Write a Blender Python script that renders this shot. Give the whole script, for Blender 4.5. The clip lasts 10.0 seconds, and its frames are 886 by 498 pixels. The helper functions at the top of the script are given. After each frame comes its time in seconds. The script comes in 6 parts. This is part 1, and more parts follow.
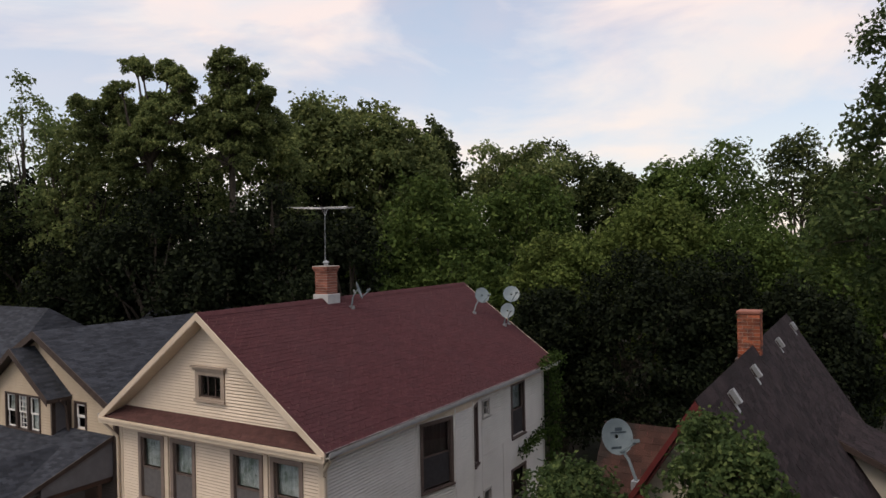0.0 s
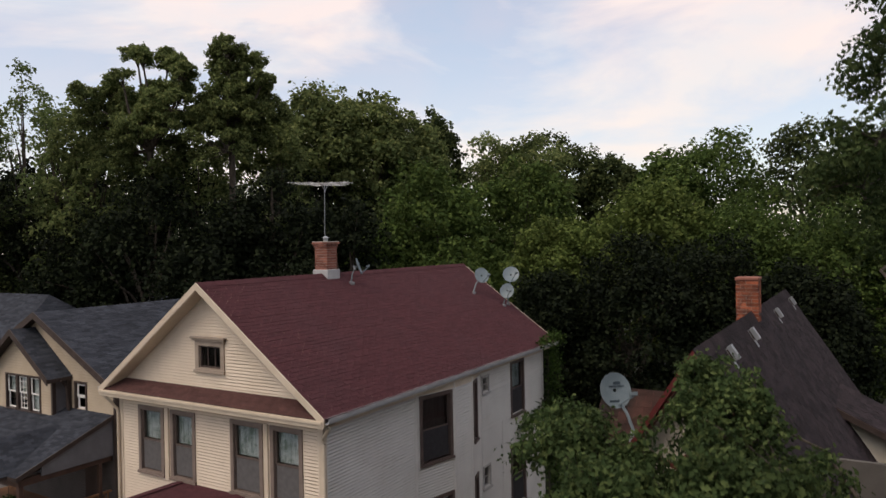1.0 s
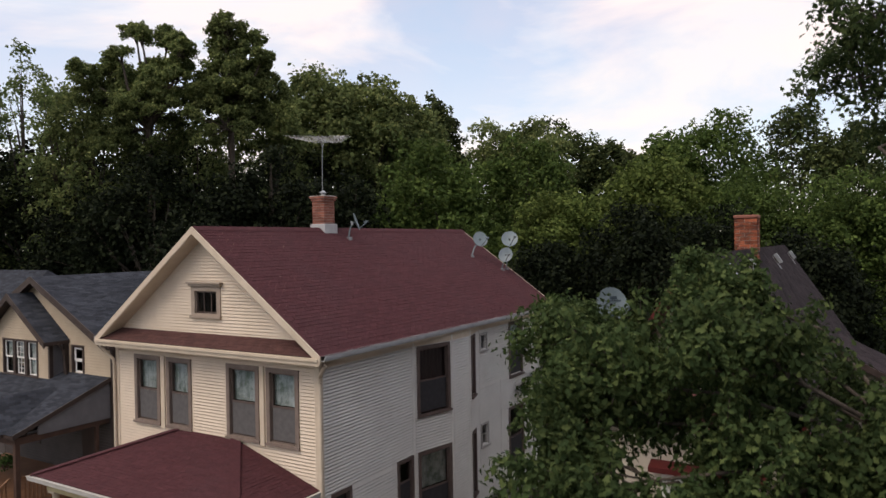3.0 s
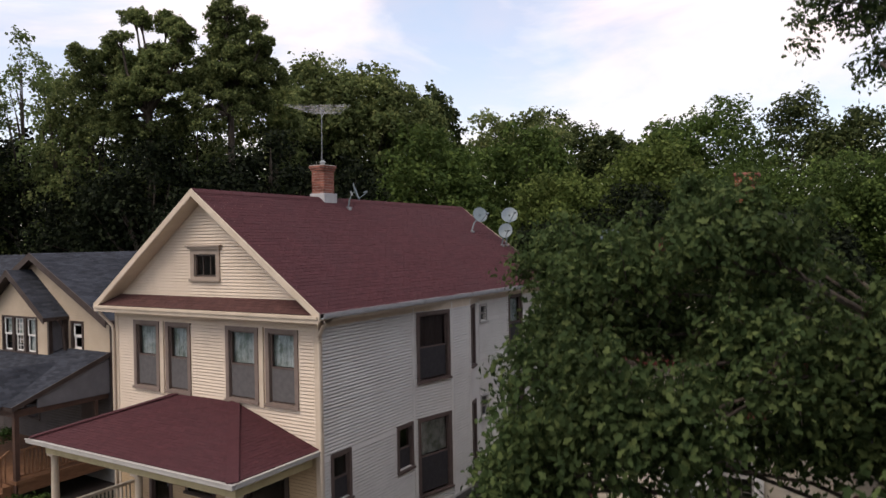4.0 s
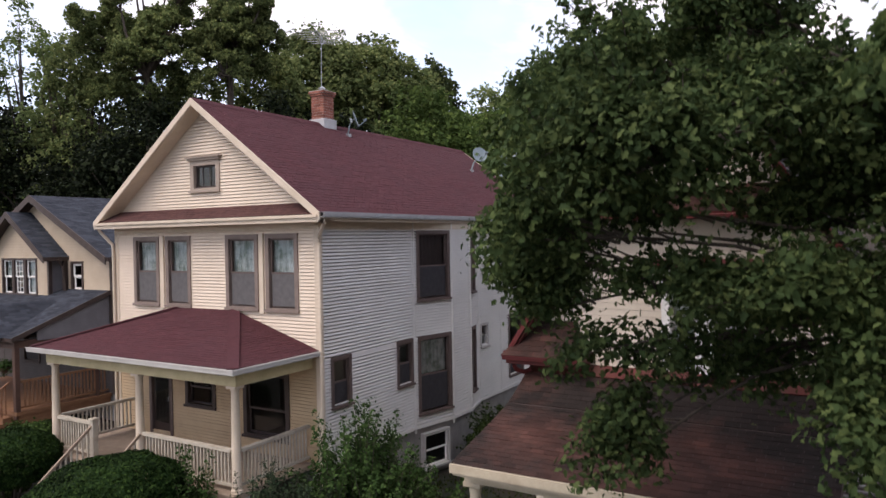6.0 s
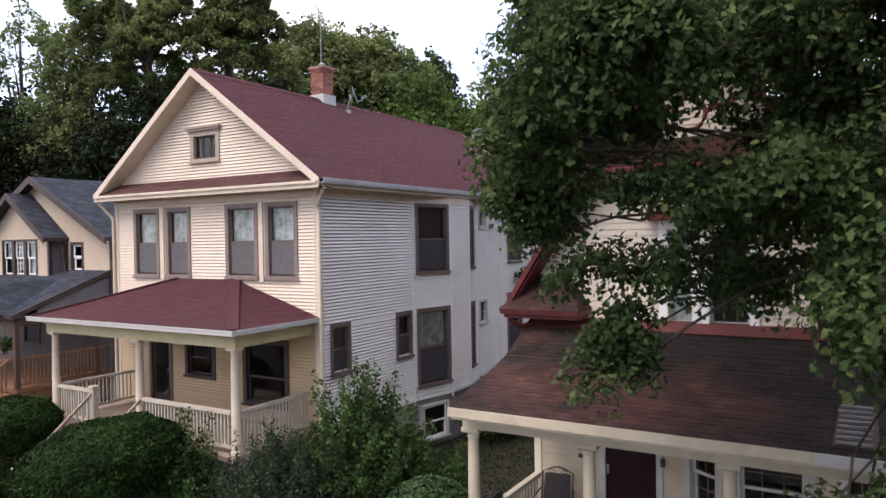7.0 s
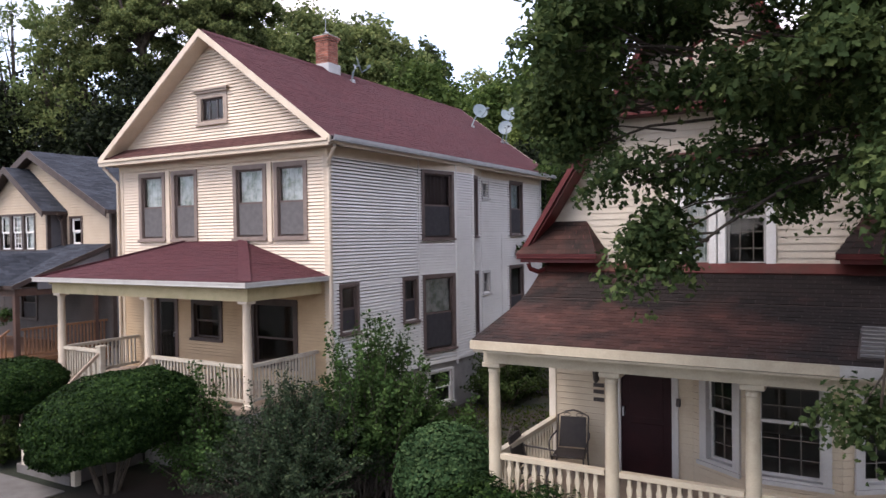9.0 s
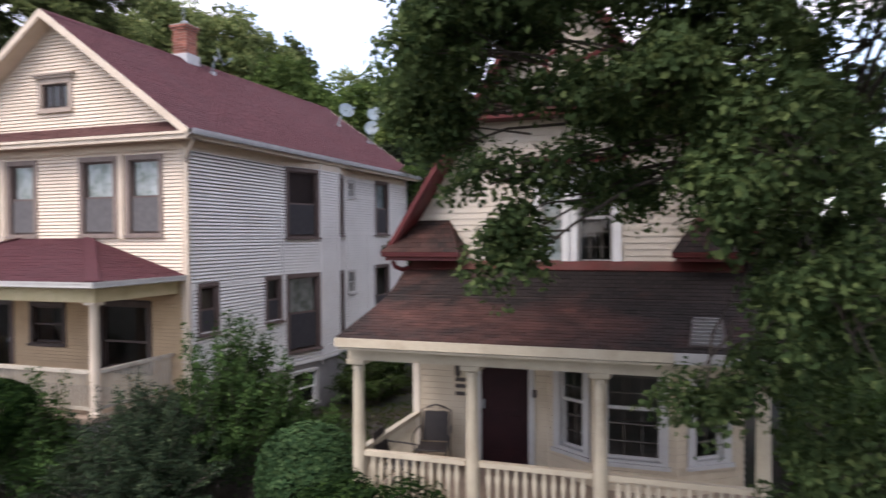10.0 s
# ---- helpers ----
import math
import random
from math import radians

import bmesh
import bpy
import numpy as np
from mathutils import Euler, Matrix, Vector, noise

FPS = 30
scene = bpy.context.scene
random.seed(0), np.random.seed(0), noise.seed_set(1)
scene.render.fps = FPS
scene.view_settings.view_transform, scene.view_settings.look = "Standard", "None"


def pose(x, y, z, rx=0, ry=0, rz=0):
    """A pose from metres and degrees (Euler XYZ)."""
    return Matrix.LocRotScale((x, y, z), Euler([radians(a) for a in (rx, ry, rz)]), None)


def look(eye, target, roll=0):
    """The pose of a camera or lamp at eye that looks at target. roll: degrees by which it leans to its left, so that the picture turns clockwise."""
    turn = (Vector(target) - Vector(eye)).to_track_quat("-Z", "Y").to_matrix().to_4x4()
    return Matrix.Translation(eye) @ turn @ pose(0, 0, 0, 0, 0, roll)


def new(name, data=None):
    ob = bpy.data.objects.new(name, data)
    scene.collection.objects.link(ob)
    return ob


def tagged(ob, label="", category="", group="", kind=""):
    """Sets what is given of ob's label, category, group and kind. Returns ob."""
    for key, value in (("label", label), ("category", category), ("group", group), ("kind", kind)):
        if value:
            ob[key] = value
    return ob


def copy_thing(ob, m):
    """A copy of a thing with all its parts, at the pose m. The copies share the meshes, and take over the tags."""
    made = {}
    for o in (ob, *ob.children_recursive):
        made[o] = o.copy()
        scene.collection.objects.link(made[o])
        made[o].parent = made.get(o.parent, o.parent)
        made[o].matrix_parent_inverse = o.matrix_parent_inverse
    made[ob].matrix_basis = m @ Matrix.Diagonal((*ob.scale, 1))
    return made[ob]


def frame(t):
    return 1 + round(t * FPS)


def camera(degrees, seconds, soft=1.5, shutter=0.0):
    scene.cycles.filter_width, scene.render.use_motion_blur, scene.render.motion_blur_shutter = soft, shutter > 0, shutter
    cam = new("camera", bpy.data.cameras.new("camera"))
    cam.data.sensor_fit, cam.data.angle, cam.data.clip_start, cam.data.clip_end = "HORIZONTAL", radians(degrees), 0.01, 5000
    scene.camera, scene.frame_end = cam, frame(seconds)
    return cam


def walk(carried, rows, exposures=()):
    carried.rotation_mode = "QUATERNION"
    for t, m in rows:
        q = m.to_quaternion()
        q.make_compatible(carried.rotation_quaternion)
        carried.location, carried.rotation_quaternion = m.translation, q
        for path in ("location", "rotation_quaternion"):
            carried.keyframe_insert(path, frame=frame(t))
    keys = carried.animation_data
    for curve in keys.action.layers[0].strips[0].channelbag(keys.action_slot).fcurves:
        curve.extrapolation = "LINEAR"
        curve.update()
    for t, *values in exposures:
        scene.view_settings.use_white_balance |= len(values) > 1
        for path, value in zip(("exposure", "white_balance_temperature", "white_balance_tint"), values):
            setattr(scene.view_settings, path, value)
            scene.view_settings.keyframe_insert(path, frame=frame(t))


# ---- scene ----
cam = camera(63.9, 10.0, shutter=0.5)
EXPOSURES = [(0.0, -0.10, 6550, 10), (2.5, 0.05, 6450, 10), (4.0, 0.20, 6380, 12), (5.5, 0.47, 6150, 13), (7.0, 1.0, 5900, 15), (8.0, 1.13, 5880, 15), (10.0, 1.15, 5850, 14)]
PATH = [
    (0, (0.106, 0.687, 11.62), (-0.922, 2.402, 11.606), -1.1),
    (0.5, (0.106, 0.688, 11.427), (-0.922, 2.403, 11.417), -1.1),
    (1, (0.135, 0.659, 10.913), (-0.894, 2.374, 10.895), -1.1),
    (1.5, (0.153, 0.682, 10.486), (-0.877, 2.396, 10.471), -1.0),
    (2, (0.153, 0.699, 10.131), (-0.876, 2.414, 10.113), -1.0),
    (2.5, (0.151, 0.726, 9.871), (-0.879, 2.44, 9.852), -1.0),
    (4, (0.123, 0.768, 8.608), (-0.907, 2.482, 8.589), -1.0),
    (4.5, (0.111, 0.756, 8.067), (-0.919, 2.47, 8.042), -1.0),
    (5, (0.093, 0.749, 7.494), (-0.936, 2.463, 7.465), -1.0),
    (5.5, (0.09, 0.727, 6.96), (-0.939, 2.442, 6.928), -1.0),
    (7, (0.151, 0.647, 5.721), (-0.877, 2.362, 5.691), -1.0),
    (7.5, (0.119, 0.578, 5.411), (-0.91, 2.293, 5.38), -0.9),
    (8, (-0.064, 0.47, 5.082), (-1.094, 2.184, 5.05), -1.0),
    (8.5, (-0.202, 0.374, 4.889), (-1.233, 2.088, 4.856), -0.8),
    (9, (-0.227, 0.331, 4.828), (-1.228, 2.062, 4.794), -0.8),
    (9.5, (-0.238, 0.309, 4.796), (-1.146, 2.09, 4.762), -0.7),
    (10, (-0.164, 0.251, 4.78), (-0.825, 2.139, 4.745), -0.4),
]
walk(cam, [(t, look(eye, target, roll)) for t, eye, target, roll in PATH], EXPOSURES)

# ---- world and light ----
SUN_AZ, SUN_EL = radians(197), radians(58)
world = bpy.data.worlds.new("evening_sky")
scene.world = world
world.use_nodes = True
wn, wl = world.node_tree.nodes, world.node_tree.links
wn.clear()
sky = wn.new("ShaderNodeTexSky")
sky.sky_type, sky.sun_disc = "NISHITA", False
sky.sun_elevation, sky.sun_rotation = SUN_EL, SUN_AZ
sky.air_density, sky.dust_density = 1.0, 1.5
coord = wn.new("ShaderNodeTexCoord")
stretch = wn.new("ShaderNodeMapping")
stretch.inputs["Scale"].default_value = (1.5, 1.5, 4.2)
stretch.inputs["Rotation"].default_value = (0, 0, radians(22))
stretch.inputs["Location"].default_value = (0.35, 1.9, 0.1)
wl.new(coord.outputs["Generated"], stretch.inputs["Vector"])
puffs = wn.new("ShaderNodeTexNoise")
puffs.inputs["Scale"].default_value, puffs.inputs["Detail"].default_value, puffs.inputs["Roughness"].default_value = 1.7, 8, 0.55
puffs.inputs["Distortion"].default_value = 0.4
wl.new(stretch.outputs[0], puffs.inputs["Vector"])
veil = wn.new("ShaderNodeMapRange")
veil.inputs["From Min"].default_value, veil.inputs["From Max"].default_value = 0.42, 0.58
veil.inputs["To Min"].default_value, veil.inputs["To Max"].default_value = 0.42, 0.97
wl.new(puffs.outputs["Fac"], veil.inputs["Value"])
tints = wn.new("ShaderNodeTexNoise")
tints.inputs["Scale"].default_value, tints.inputs["Detail"].default_value, tints.inputs["Distortion"].default_value = 2.4, 6, 0.6
wl.new(stretch.outputs[0], tints.inputs["Vector"])
high = wn.new("ShaderNodeValToRGB")
high.color_ramp.elements[0].position, high.color_ramp.elements[0].color = 0.40, (0.74, 0.755, 0.80, 1)
high.color_ramp.elements[1].position, high.color_ramp.elements[1].color = 0.62, (0.92, 0.79, 0.76, 1)
wl.new(tints.outputs["Fac"], high.inputs["Fac"])
height = wn.new("ShaderNodeSeparateXYZ")
wl.new(coord.outputs["Generated"], height.inputs[0])
glow = wn.new("ShaderNodeMapRange")
glow.inputs["From Min"].default_value, glow.inputs["From Max"].default_value = 0.30, 0.06
wl.new(height.outputs["Z"], glow.inputs["Value"])
cloud = wn.new("ShaderNodeMix")
cloud.data_type = "RGBA"
wl.new(glow.outputs[0], cloud.inputs[0])
wl.new(high.outputs[0], cloud.inputs[6])
cloud.inputs[7].default_value = (0.96, 0.84, 0.76, 1)
dim = wn.new("ShaderNodeMix")
dim.data_type, dim.blend_type = "RGBA", "MULTIPLY"
dim.inputs[0].default_value = 1.0
dim.inputs[7].default_value = (0.16, 0.16, 0.16, 1)
wl.new(sky.outputs[0], dim.inputs[6])
both = wn.new("ShaderNodeMix")
both.data_type = "RGBA"
wl.new(veil.outputs[0], both.inputs[0])
wl.new(dim.outputs[2], both.inputs[6])
wl.new(cloud.outputs[2], both.inputs[7])
back = wn.new("ShaderNodeBackground")
back.inputs["Strength"].default_value = 1.16
wl.new(both.outputs[2], back.inputs["Color"])
out = wn.new("ShaderNodeOutputWorld")
wl.new(back.outputs[0], out.inputs["Surface"])

lamp = bpy.data.lights.new("sun", "SUN")
lamp.energy, lamp.angle, lamp.color = 2.0, radians(40), (1.0, 0.86, 0.72)
sun_ob = new("sun", lamp)
sun_way = Vector((math.sin(SUN_AZ) * math.cos(SUN_EL), math.cos(SUN_AZ) * math.cos(SUN_EL), math.sin(SUN_EL)))
sun_ob.matrix_world = look(tuple(sun_way * 100), (0, 0, 0))


# ---- materials ----
def surf(name, c1, c2, scale=3.0, rough=0.7, bump=0.0, grain=40.0, metal=0.0, stretch=(1, 1, 1), rnd=0.0, island=0.0, spec=0.3, stain=None, stain_scale=0.5, stain_lo=0.5, stain_hi=0.7):
    """A surface of two mixed tones with fine grain, broad stains and per-piece variation."""
    m = bpy.data.materials.new(name)
    m.use_nodes = True
    n, l = m.node_tree.nodes, m.node_tree.links
    b = n["Principled BSDF"]
    geo = n.new("ShaderNodeNewGeometry")
    mp = n.new("ShaderNodeMapping")
    mp.inputs["Scale"].default_value = stretch
    l.new(geo.outputs["Position"], mp.inputs["Vector"])
    a = n.new("ShaderNodeTexNoise")
    a.inputs["Scale"].default_value, a.inputs["Detail"].default_value, a.inputs["Roughness"].default_value = scale, 6, 0.6
    l.new(mp.outputs[0], a.inputs["Vector"])
    ramp = n.new("ShaderNodeValToRGB")
    ramp.color_ramp.elements[0].position, ramp.color_ramp.elements[0].color = 0.3, (*c1, 1)
    ramp.color_ramp.elements[1].position, ramp.color_ramp.elements[1].color = 0.7, (*c2, 1)
    l.new(a.outputs["Fac"], ramp.inputs["Fac"])
    col = ramp.outputs[0]
    g = n.new("ShaderNodeTexNoise")
    g.inputs["Scale"].default_value, g.inputs["Detail"].default_value = grain, 3
    l.new(mp.outputs[0], g.inputs["Vector"])
    if stain:
        sn = n.new("ShaderNodeTexNoise")
        sn.inputs["Scale"].default_value, sn.inputs["Detail"].default_value, sn.inputs["Roughness"].default_value = stain_scale, 8, 0.65
        l.new(geo.outputs["Position"], sn.inputs["Vector"])
        sr = n.new("ShaderNodeMapRange")
        sr.inputs["From Min"].default_value, sr.inputs["From Max"].default_value = stain_lo, stain_hi
        l.new(sn.outputs["Fac"], sr.inputs["Value"])
        mx = n.new("ShaderNodeMix")
        mx.data_type = "RGBA"
        l.new(sr.outputs[0], mx.inputs[0])
        l.new(col, mx.inputs[6])
        mx.inputs[7].default_value = (*stain, 1)
        col = mx.outputs[2]
    if rnd or island:
        src = n.new("ShaderNodeObjectInfo").outputs["Random"] if rnd else geo.outputs["Random Per Island"]
        v = rnd or island
        rr = n.new("ShaderNodeMapRange")
        rr.inputs["To Min"].default_value, rr.inputs["To Max"].default_value = 1 - v, 1 + v
        l.new(src, rr.inputs["Value"])
        hv = n.new("ShaderNodeHueSaturation")
        l.new(rr.outputs[0], hv.inputs["Value"])
        l.new(col, hv.inputs["Color"])
        col = hv.outputs[0]
    fine = n.new("ShaderNodeMapRange")
    fine.inputs["To Min"].default_value, fine.inputs["To Max"].default_value = 0.86, 1.14
    l.new(g.outputs["Fac"], fine.inputs["Value"])
    h2 = n.new("ShaderNodeHueSaturation")
    l.new(fine.outputs[0], h2.inputs["Value"])
    l.new(col, h2.inputs["Color"])
    l.new(h2.outputs[0], b.inputs["Base Color"])
    b.inputs["Roughness"].default_value, b.inputs["Metallic"].default_value = rough, metal
    b.inputs["Specular IOR Level"].default_value = spec
    if bump:
        bp = n.new("ShaderNodeBump")
        bp.inputs["Strength"].default_value, bp.inputs["Distance"].default_value = bump, 0.02
        l.new(g.outputs["Fac"], bp.inputs["Height"])
        l.new(bp.outputs[0], b.inputs["Normal"])
    return m


def leafy(name, c1, c2, c3, through_light=0.3, scale=0.35):
    """Foliage: tone by leaf, broad patches of another tone, some light passing through."""
    m = bpy.data.materials.new(name)
    m.use_nodes = True
    n, l = m.node_tree.nodes, m.node_tree.links
    n.clear()
    geo = n.new("ShaderNodeNewGeometry")
    ramp = n.new("ShaderNodeValToRGB")
    e = ramp.color_ramp.elements
    e[0].position, e[0].color = 0.0, (*c1, 1)
    e[1].position, e[1].color = 1.0, (*c3, 1)
    mid = e.new(0.6)
    mid.color = (*c2, 1)
    l.new(geo.outputs["Random Per Island"], ramp.inputs["Fac"])
    a = n.new("ShaderNodeTexNoise")
    a.inputs["Scale"].default_value, a.inputs["Detail"].default_value = scale, 3
    l.new(geo.outputs["Position"], a.inputs["Vector"])
    mr = n.new("ShaderNodeMapRange")
    mr.inputs["From Min"].default_value, mr.inputs["From Max"].default_value = 0.3, 0.7
    mr.inputs["To Min"].default_value, mr.inputs["To Max"].default_value = 0.7, 1.35
    l.new(a.outputs["Fac"], mr.inputs["Value"])
    hv = n.new("ShaderNodeHueSaturation")
    l.new(mr.outputs[0], hv.inputs["Value"])
    l.new(ramp.outputs[0], hv.inputs["Color"])
    d = n.new("ShaderNodeBsdfPrincipled")
    d.inputs["Roughness"].default_value, d.inputs["Specular IOR Level"].default_value = 0.7, 0.06
    l.new(hv.outputs[0], d.inputs["Base Color"])
    t = n.new("ShaderNodeBsdfTranslucent")
    l.new(hv.outputs[0], t.inputs["Color"])
    mix = n.new("ShaderNodeMixShader")
    mix.inputs[0].default_value = through_light
    l.new(d.outputs[0], mix.inputs[1])
    l.new(t.outputs[0], mix.inputs[2])
    o = n.new("ShaderNodeOutputMaterial")
    l.new(mix.outputs[0], o.inputs["Surface"])
    return m


def glazing(name, tint):
    m = bpy.data.materials.new(name)
    m.use_nodes = True
    n, l = m.node_tree.nodes, m.node_tree.links
    n.clear()
    tr = n.new("ShaderNodeBsdfTransparent")
    tr.inputs["Color"].default_value = (*tint, 1)
    gl = n.new("ShaderNodeBsdfGlossy")
    gl.inputs["Roughness"].default_value = 0.03
    fr = n.new("ShaderNodeFresnel")
    fr.inputs["IOR"].default_value = 1.6
    mix = n.new("ShaderNodeMixShader")
    l.new(fr.outputs[0], mix.inputs[0])
    l.new(tr.outputs[0], mix.inputs[1])
    l.new(gl.outputs[0], mix.inputs[2])
    o = n.new("ShaderNodeOutputMaterial")
    l.new(mix.outputs[0], o.inputs["Surface"])
    return m


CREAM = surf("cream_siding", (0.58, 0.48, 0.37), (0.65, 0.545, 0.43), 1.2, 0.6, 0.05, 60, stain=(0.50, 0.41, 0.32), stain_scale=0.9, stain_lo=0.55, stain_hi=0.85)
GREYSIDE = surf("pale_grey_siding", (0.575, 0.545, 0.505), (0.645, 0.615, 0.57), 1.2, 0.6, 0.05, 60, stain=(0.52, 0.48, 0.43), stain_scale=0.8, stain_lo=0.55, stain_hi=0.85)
CREAMTRIM = surf("cream_trim_paint", (0.49, 0.405, 0.305), (0.58, 0.485, 0.375), 2.5, 0.55, 0.05, 50)
IVORYTRIM = surf("yellowed_ivory_paint", (0.38, 0.325, 0.235), (0.47, 0.405, 0.295), 2.5, 0.55, 0.05, 50, stain=(0.33, 0.27, 0.19), stain_scale=2.2, stain_lo=0.52, stain_hi=0.8)
OFFWHITE = surf("greyed_white_paint", (0.36, 0.34, 0.31), (0.44, 0.42, 0.39), 3, 0.5, 0.05, 50, stain=(0.33, 0.31, 0.28), stain_scale=2.5, stain_lo=0.6, stain_hi=0.9)
BROWN = surf("taupe_brown_trim", (0.082, 0.058, 0.050), (0.120, 0.086, 0.074), 4, 0.55, 0.05, 50)
WHITE = surf("white_trim_paint", (0.66, 0.64, 0.60), (0.78, 0.76, 0.72), 3, 0.5, 0.05, 50, stain=(0.45, 0.42, 0.38), stain_scale=2.5, stain_lo=0.6, stain_hi=0.9)
GUTTER = surf("gutter_metal", (0.34, 0.335, 0.335), (0.44, 0.435, 0.435), 3, 0.4, 0.02, 60, stain=(0.25, 0.235, 0.22), stain_scale=2, stain_lo=0.55, stain_hi=0.85)
REDROOF = surf("red_brown_shingle", (0.056, 0.0200, 0.0235), (0.080, 0.0290, 0.0325), 9.0, 0.9, 0.7, 110, island=0.10, spec=0.15, stain=(0.066, 0.028, 0.032), stain_scale=0.5, stain_lo=0.45, stain_hi=0.8)
DARKROOF = surf("dark_brown_shingle", (0.017, 0.012, 0.014), (0.031, 0.022, 0.024), 3.0, 0.9, 0.5, 110, island=0.42, spec=0.15)
PORCHROOF = surf("weathered_red_shingle", (0.062, 0.027, 0.021), (0.098, 0.043, 0.032), 2.0, 0.9, 0.5, 110, island=0.26, spec=0.15, stain=(0.020, 0.015, 0.013), stain_scale=0.33, stain_lo=0.36, stain_hi=0.54)
PORCHTAB = surf("weathered_red_tab", (0.062, 0.027, 0.021), (0.098, 0.043, 0.032), 2.0, 0.9, 0.5, 110, rnd=0.26, spec=0.15, stain=(0.020, 0.015, 0.013), stain_scale=0.33, stain_lo=0.36, stain_hi=0.54)
SLATEROOF = surf("blue_grey_shingle", (0.027, 0.030, 0.038), (0.042, 0.046, 0.057), 1.2, 0.9, 0.5, 110, island=0.34, spec=0.15)
TAN = surf("tan_siding", (0.40, 0.32, 0.225), (0.47, 0.38, 0.28), 1.5, 0.6, 0.05, 60)
GREYWALL = surf("grey_siding", (0.115, 0.108, 0.112), (0.16, 0.15, 0.155), 1.5, 0.6, 0.05, 60)
TAUPE = surf("light_taupe_trim", (0.27, 0.215, 0.17), (0.34, 0.275, 0.22), 4, 0.55, 0.05, 50)
MIDTAUPE = surf("taupe_casing_paint", (0.155, 0.118, 0.098), (0.205, 0.158, 0.132), 4, 0.55, 0.05, 50)
# Ivory siding darkened and warmed for the shade below the porch roof.
SHADEDIVORY = surf("shaded_ivory_siding", (0.40, 0.325, 0.225), (0.47, 0.39, 0.28), 1.5, 0.6, 0.05, 60, stain=(0.33, 0.26, 0.18), stain_scale=1.1, stain_lo=0.5, stain_hi=0.8)
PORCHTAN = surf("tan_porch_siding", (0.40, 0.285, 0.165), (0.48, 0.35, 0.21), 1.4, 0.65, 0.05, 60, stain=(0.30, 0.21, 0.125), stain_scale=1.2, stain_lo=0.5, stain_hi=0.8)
RAIL = surf("weathered_rail_paint", (0.36, 0.315, 0.245), (0.46, 0.41, 0.33), 4, 0.6, 0.1, 50, stain=(0.26, 0.22, 0.17), stain_scale=3.0, stain_lo=0.5, stain_hi=0.8)
# Siding colour lowered to paint in the shade under the timber porch.
SHADEDWALL = surf("porch_shade_siding", (0.050, 0.040, 0.036), (0.078, 0.064, 0.058), 1.5, 0.7, 0.05, 60)
PATHGREY = surf("worn_path_concrete", (0.085, 0.078, 0.072), (0.125, 0.116, 0.107), 1.6, 0.9, 0.3, 70, stain=(0.065, 0.056, 0.048), stain_scale=1.5, stain_lo=0.45, stain_hi=0.75)
DARKTRIM = surf("dark_brown_trim", (0.035, 0.024, 0.020), (0.06, 0.042, 0.036), 4, 0.5, 0.05, 50)
REDTRIM = surf("barn_red_trim", (0.070, 0.011, 0.011), (0.105, 0.018, 0.016), 3, 0.5, 0.05, 50, stain=(0.12, 0.03, 0.025), stain_scale=3, stain_lo=0.55, stain_hi=0.8)
FLASHRED = surf("worn_red_flashing", (0.075, 0.018, 0.015), (0.115, 0.032, 0.026), 3, 0.6, 0.1, 50, stain=(0.06, 0.03, 0.022), stain_scale=2.0, stain_lo=0.45, stain_hi=0.7)
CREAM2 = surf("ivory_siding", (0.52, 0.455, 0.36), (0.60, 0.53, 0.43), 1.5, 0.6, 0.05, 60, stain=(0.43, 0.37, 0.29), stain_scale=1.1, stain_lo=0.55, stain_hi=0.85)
PORCHBEAM = surf("yellowed_beam_paint", (0.43, 0.355, 0.195), (0.53, 0.445, 0.26), 2.5, 0.55, 0.05, 50, stain=(0.36, 0.29, 0.16), stain_scale=2.2, stain_lo=0.5, stain_hi=0.8)
PENTROOF = surf("brown_pent_shingle", (0.062, 0.030, 0.027), (0.090, 0.044, 0.039), 5.0, 0.9, 0.5, 110, island=0.12, spec=0.15)
BRICK = surf("orange_red_brick", (0.20, 0.052, 0.026), (0.36, 0.115, 0.055), 7, 0.9, 0.5, 60, island=0.45, stain=(0.06, 0.03, 0.025), stain_scale=4.5, stain_lo=0.46, stain_hi=0.62)
BRICK2 = surf("dull_red_brick", (0.175, 0.068, 0.049), (0.255, 0.108, 0.076), 5, 0.85, 0.4, 90, island=0.35)
MORTAR = surf("mortar", (0.30, 0.27, 0.24), (0.40, 0.37, 0.33), 6, 0.9, 0.3, 80)
CONCRETE = surf("concrete", (0.18, 0.172, 0.16), (0.26, 0.25, 0.235), 1.6, 0.85, 0.3, 70, stain=(0.17, 0.16, 0.15), stain_scale=1.5, stain_lo=0.5, stain_hi=0.8)
FOUNDATION = surf("painted_foundation", (0.19, 0.175, 0.16), (0.27, 0.25, 0.23), 2.5, 0.85, 0.4, 60, stain=(0.2, 0.19, 0.17), stain_scale=1.5, stain_lo=0.5, stain_hi=0.8)
RAWWOOD = surf("stained_deck_wood", (0.125, 0.060, 0.029), (0.20, 0.10, 0.050), 3, 0.6, 0.2, 60, stretch=(1, 1, 4))
DARKWOOD = surf("dark_deck_wood", (0.050, 0.027, 0.020), (0.085, 0.046, 0.032), 3, 0.6, 0.2, 60)
FLOORWOOD = surf("grey_porch_boards", (0.20, 0.15, 0.11), (0.30, 0.23, 0.17), 4, 0.7, 0.2, 60)
MAROON = surf("maroon_door", (0.013, 0.004, 0.005), (0.022, 0.006, 0.007), 3, 0.5, 0.0, 60, spec=0.15)
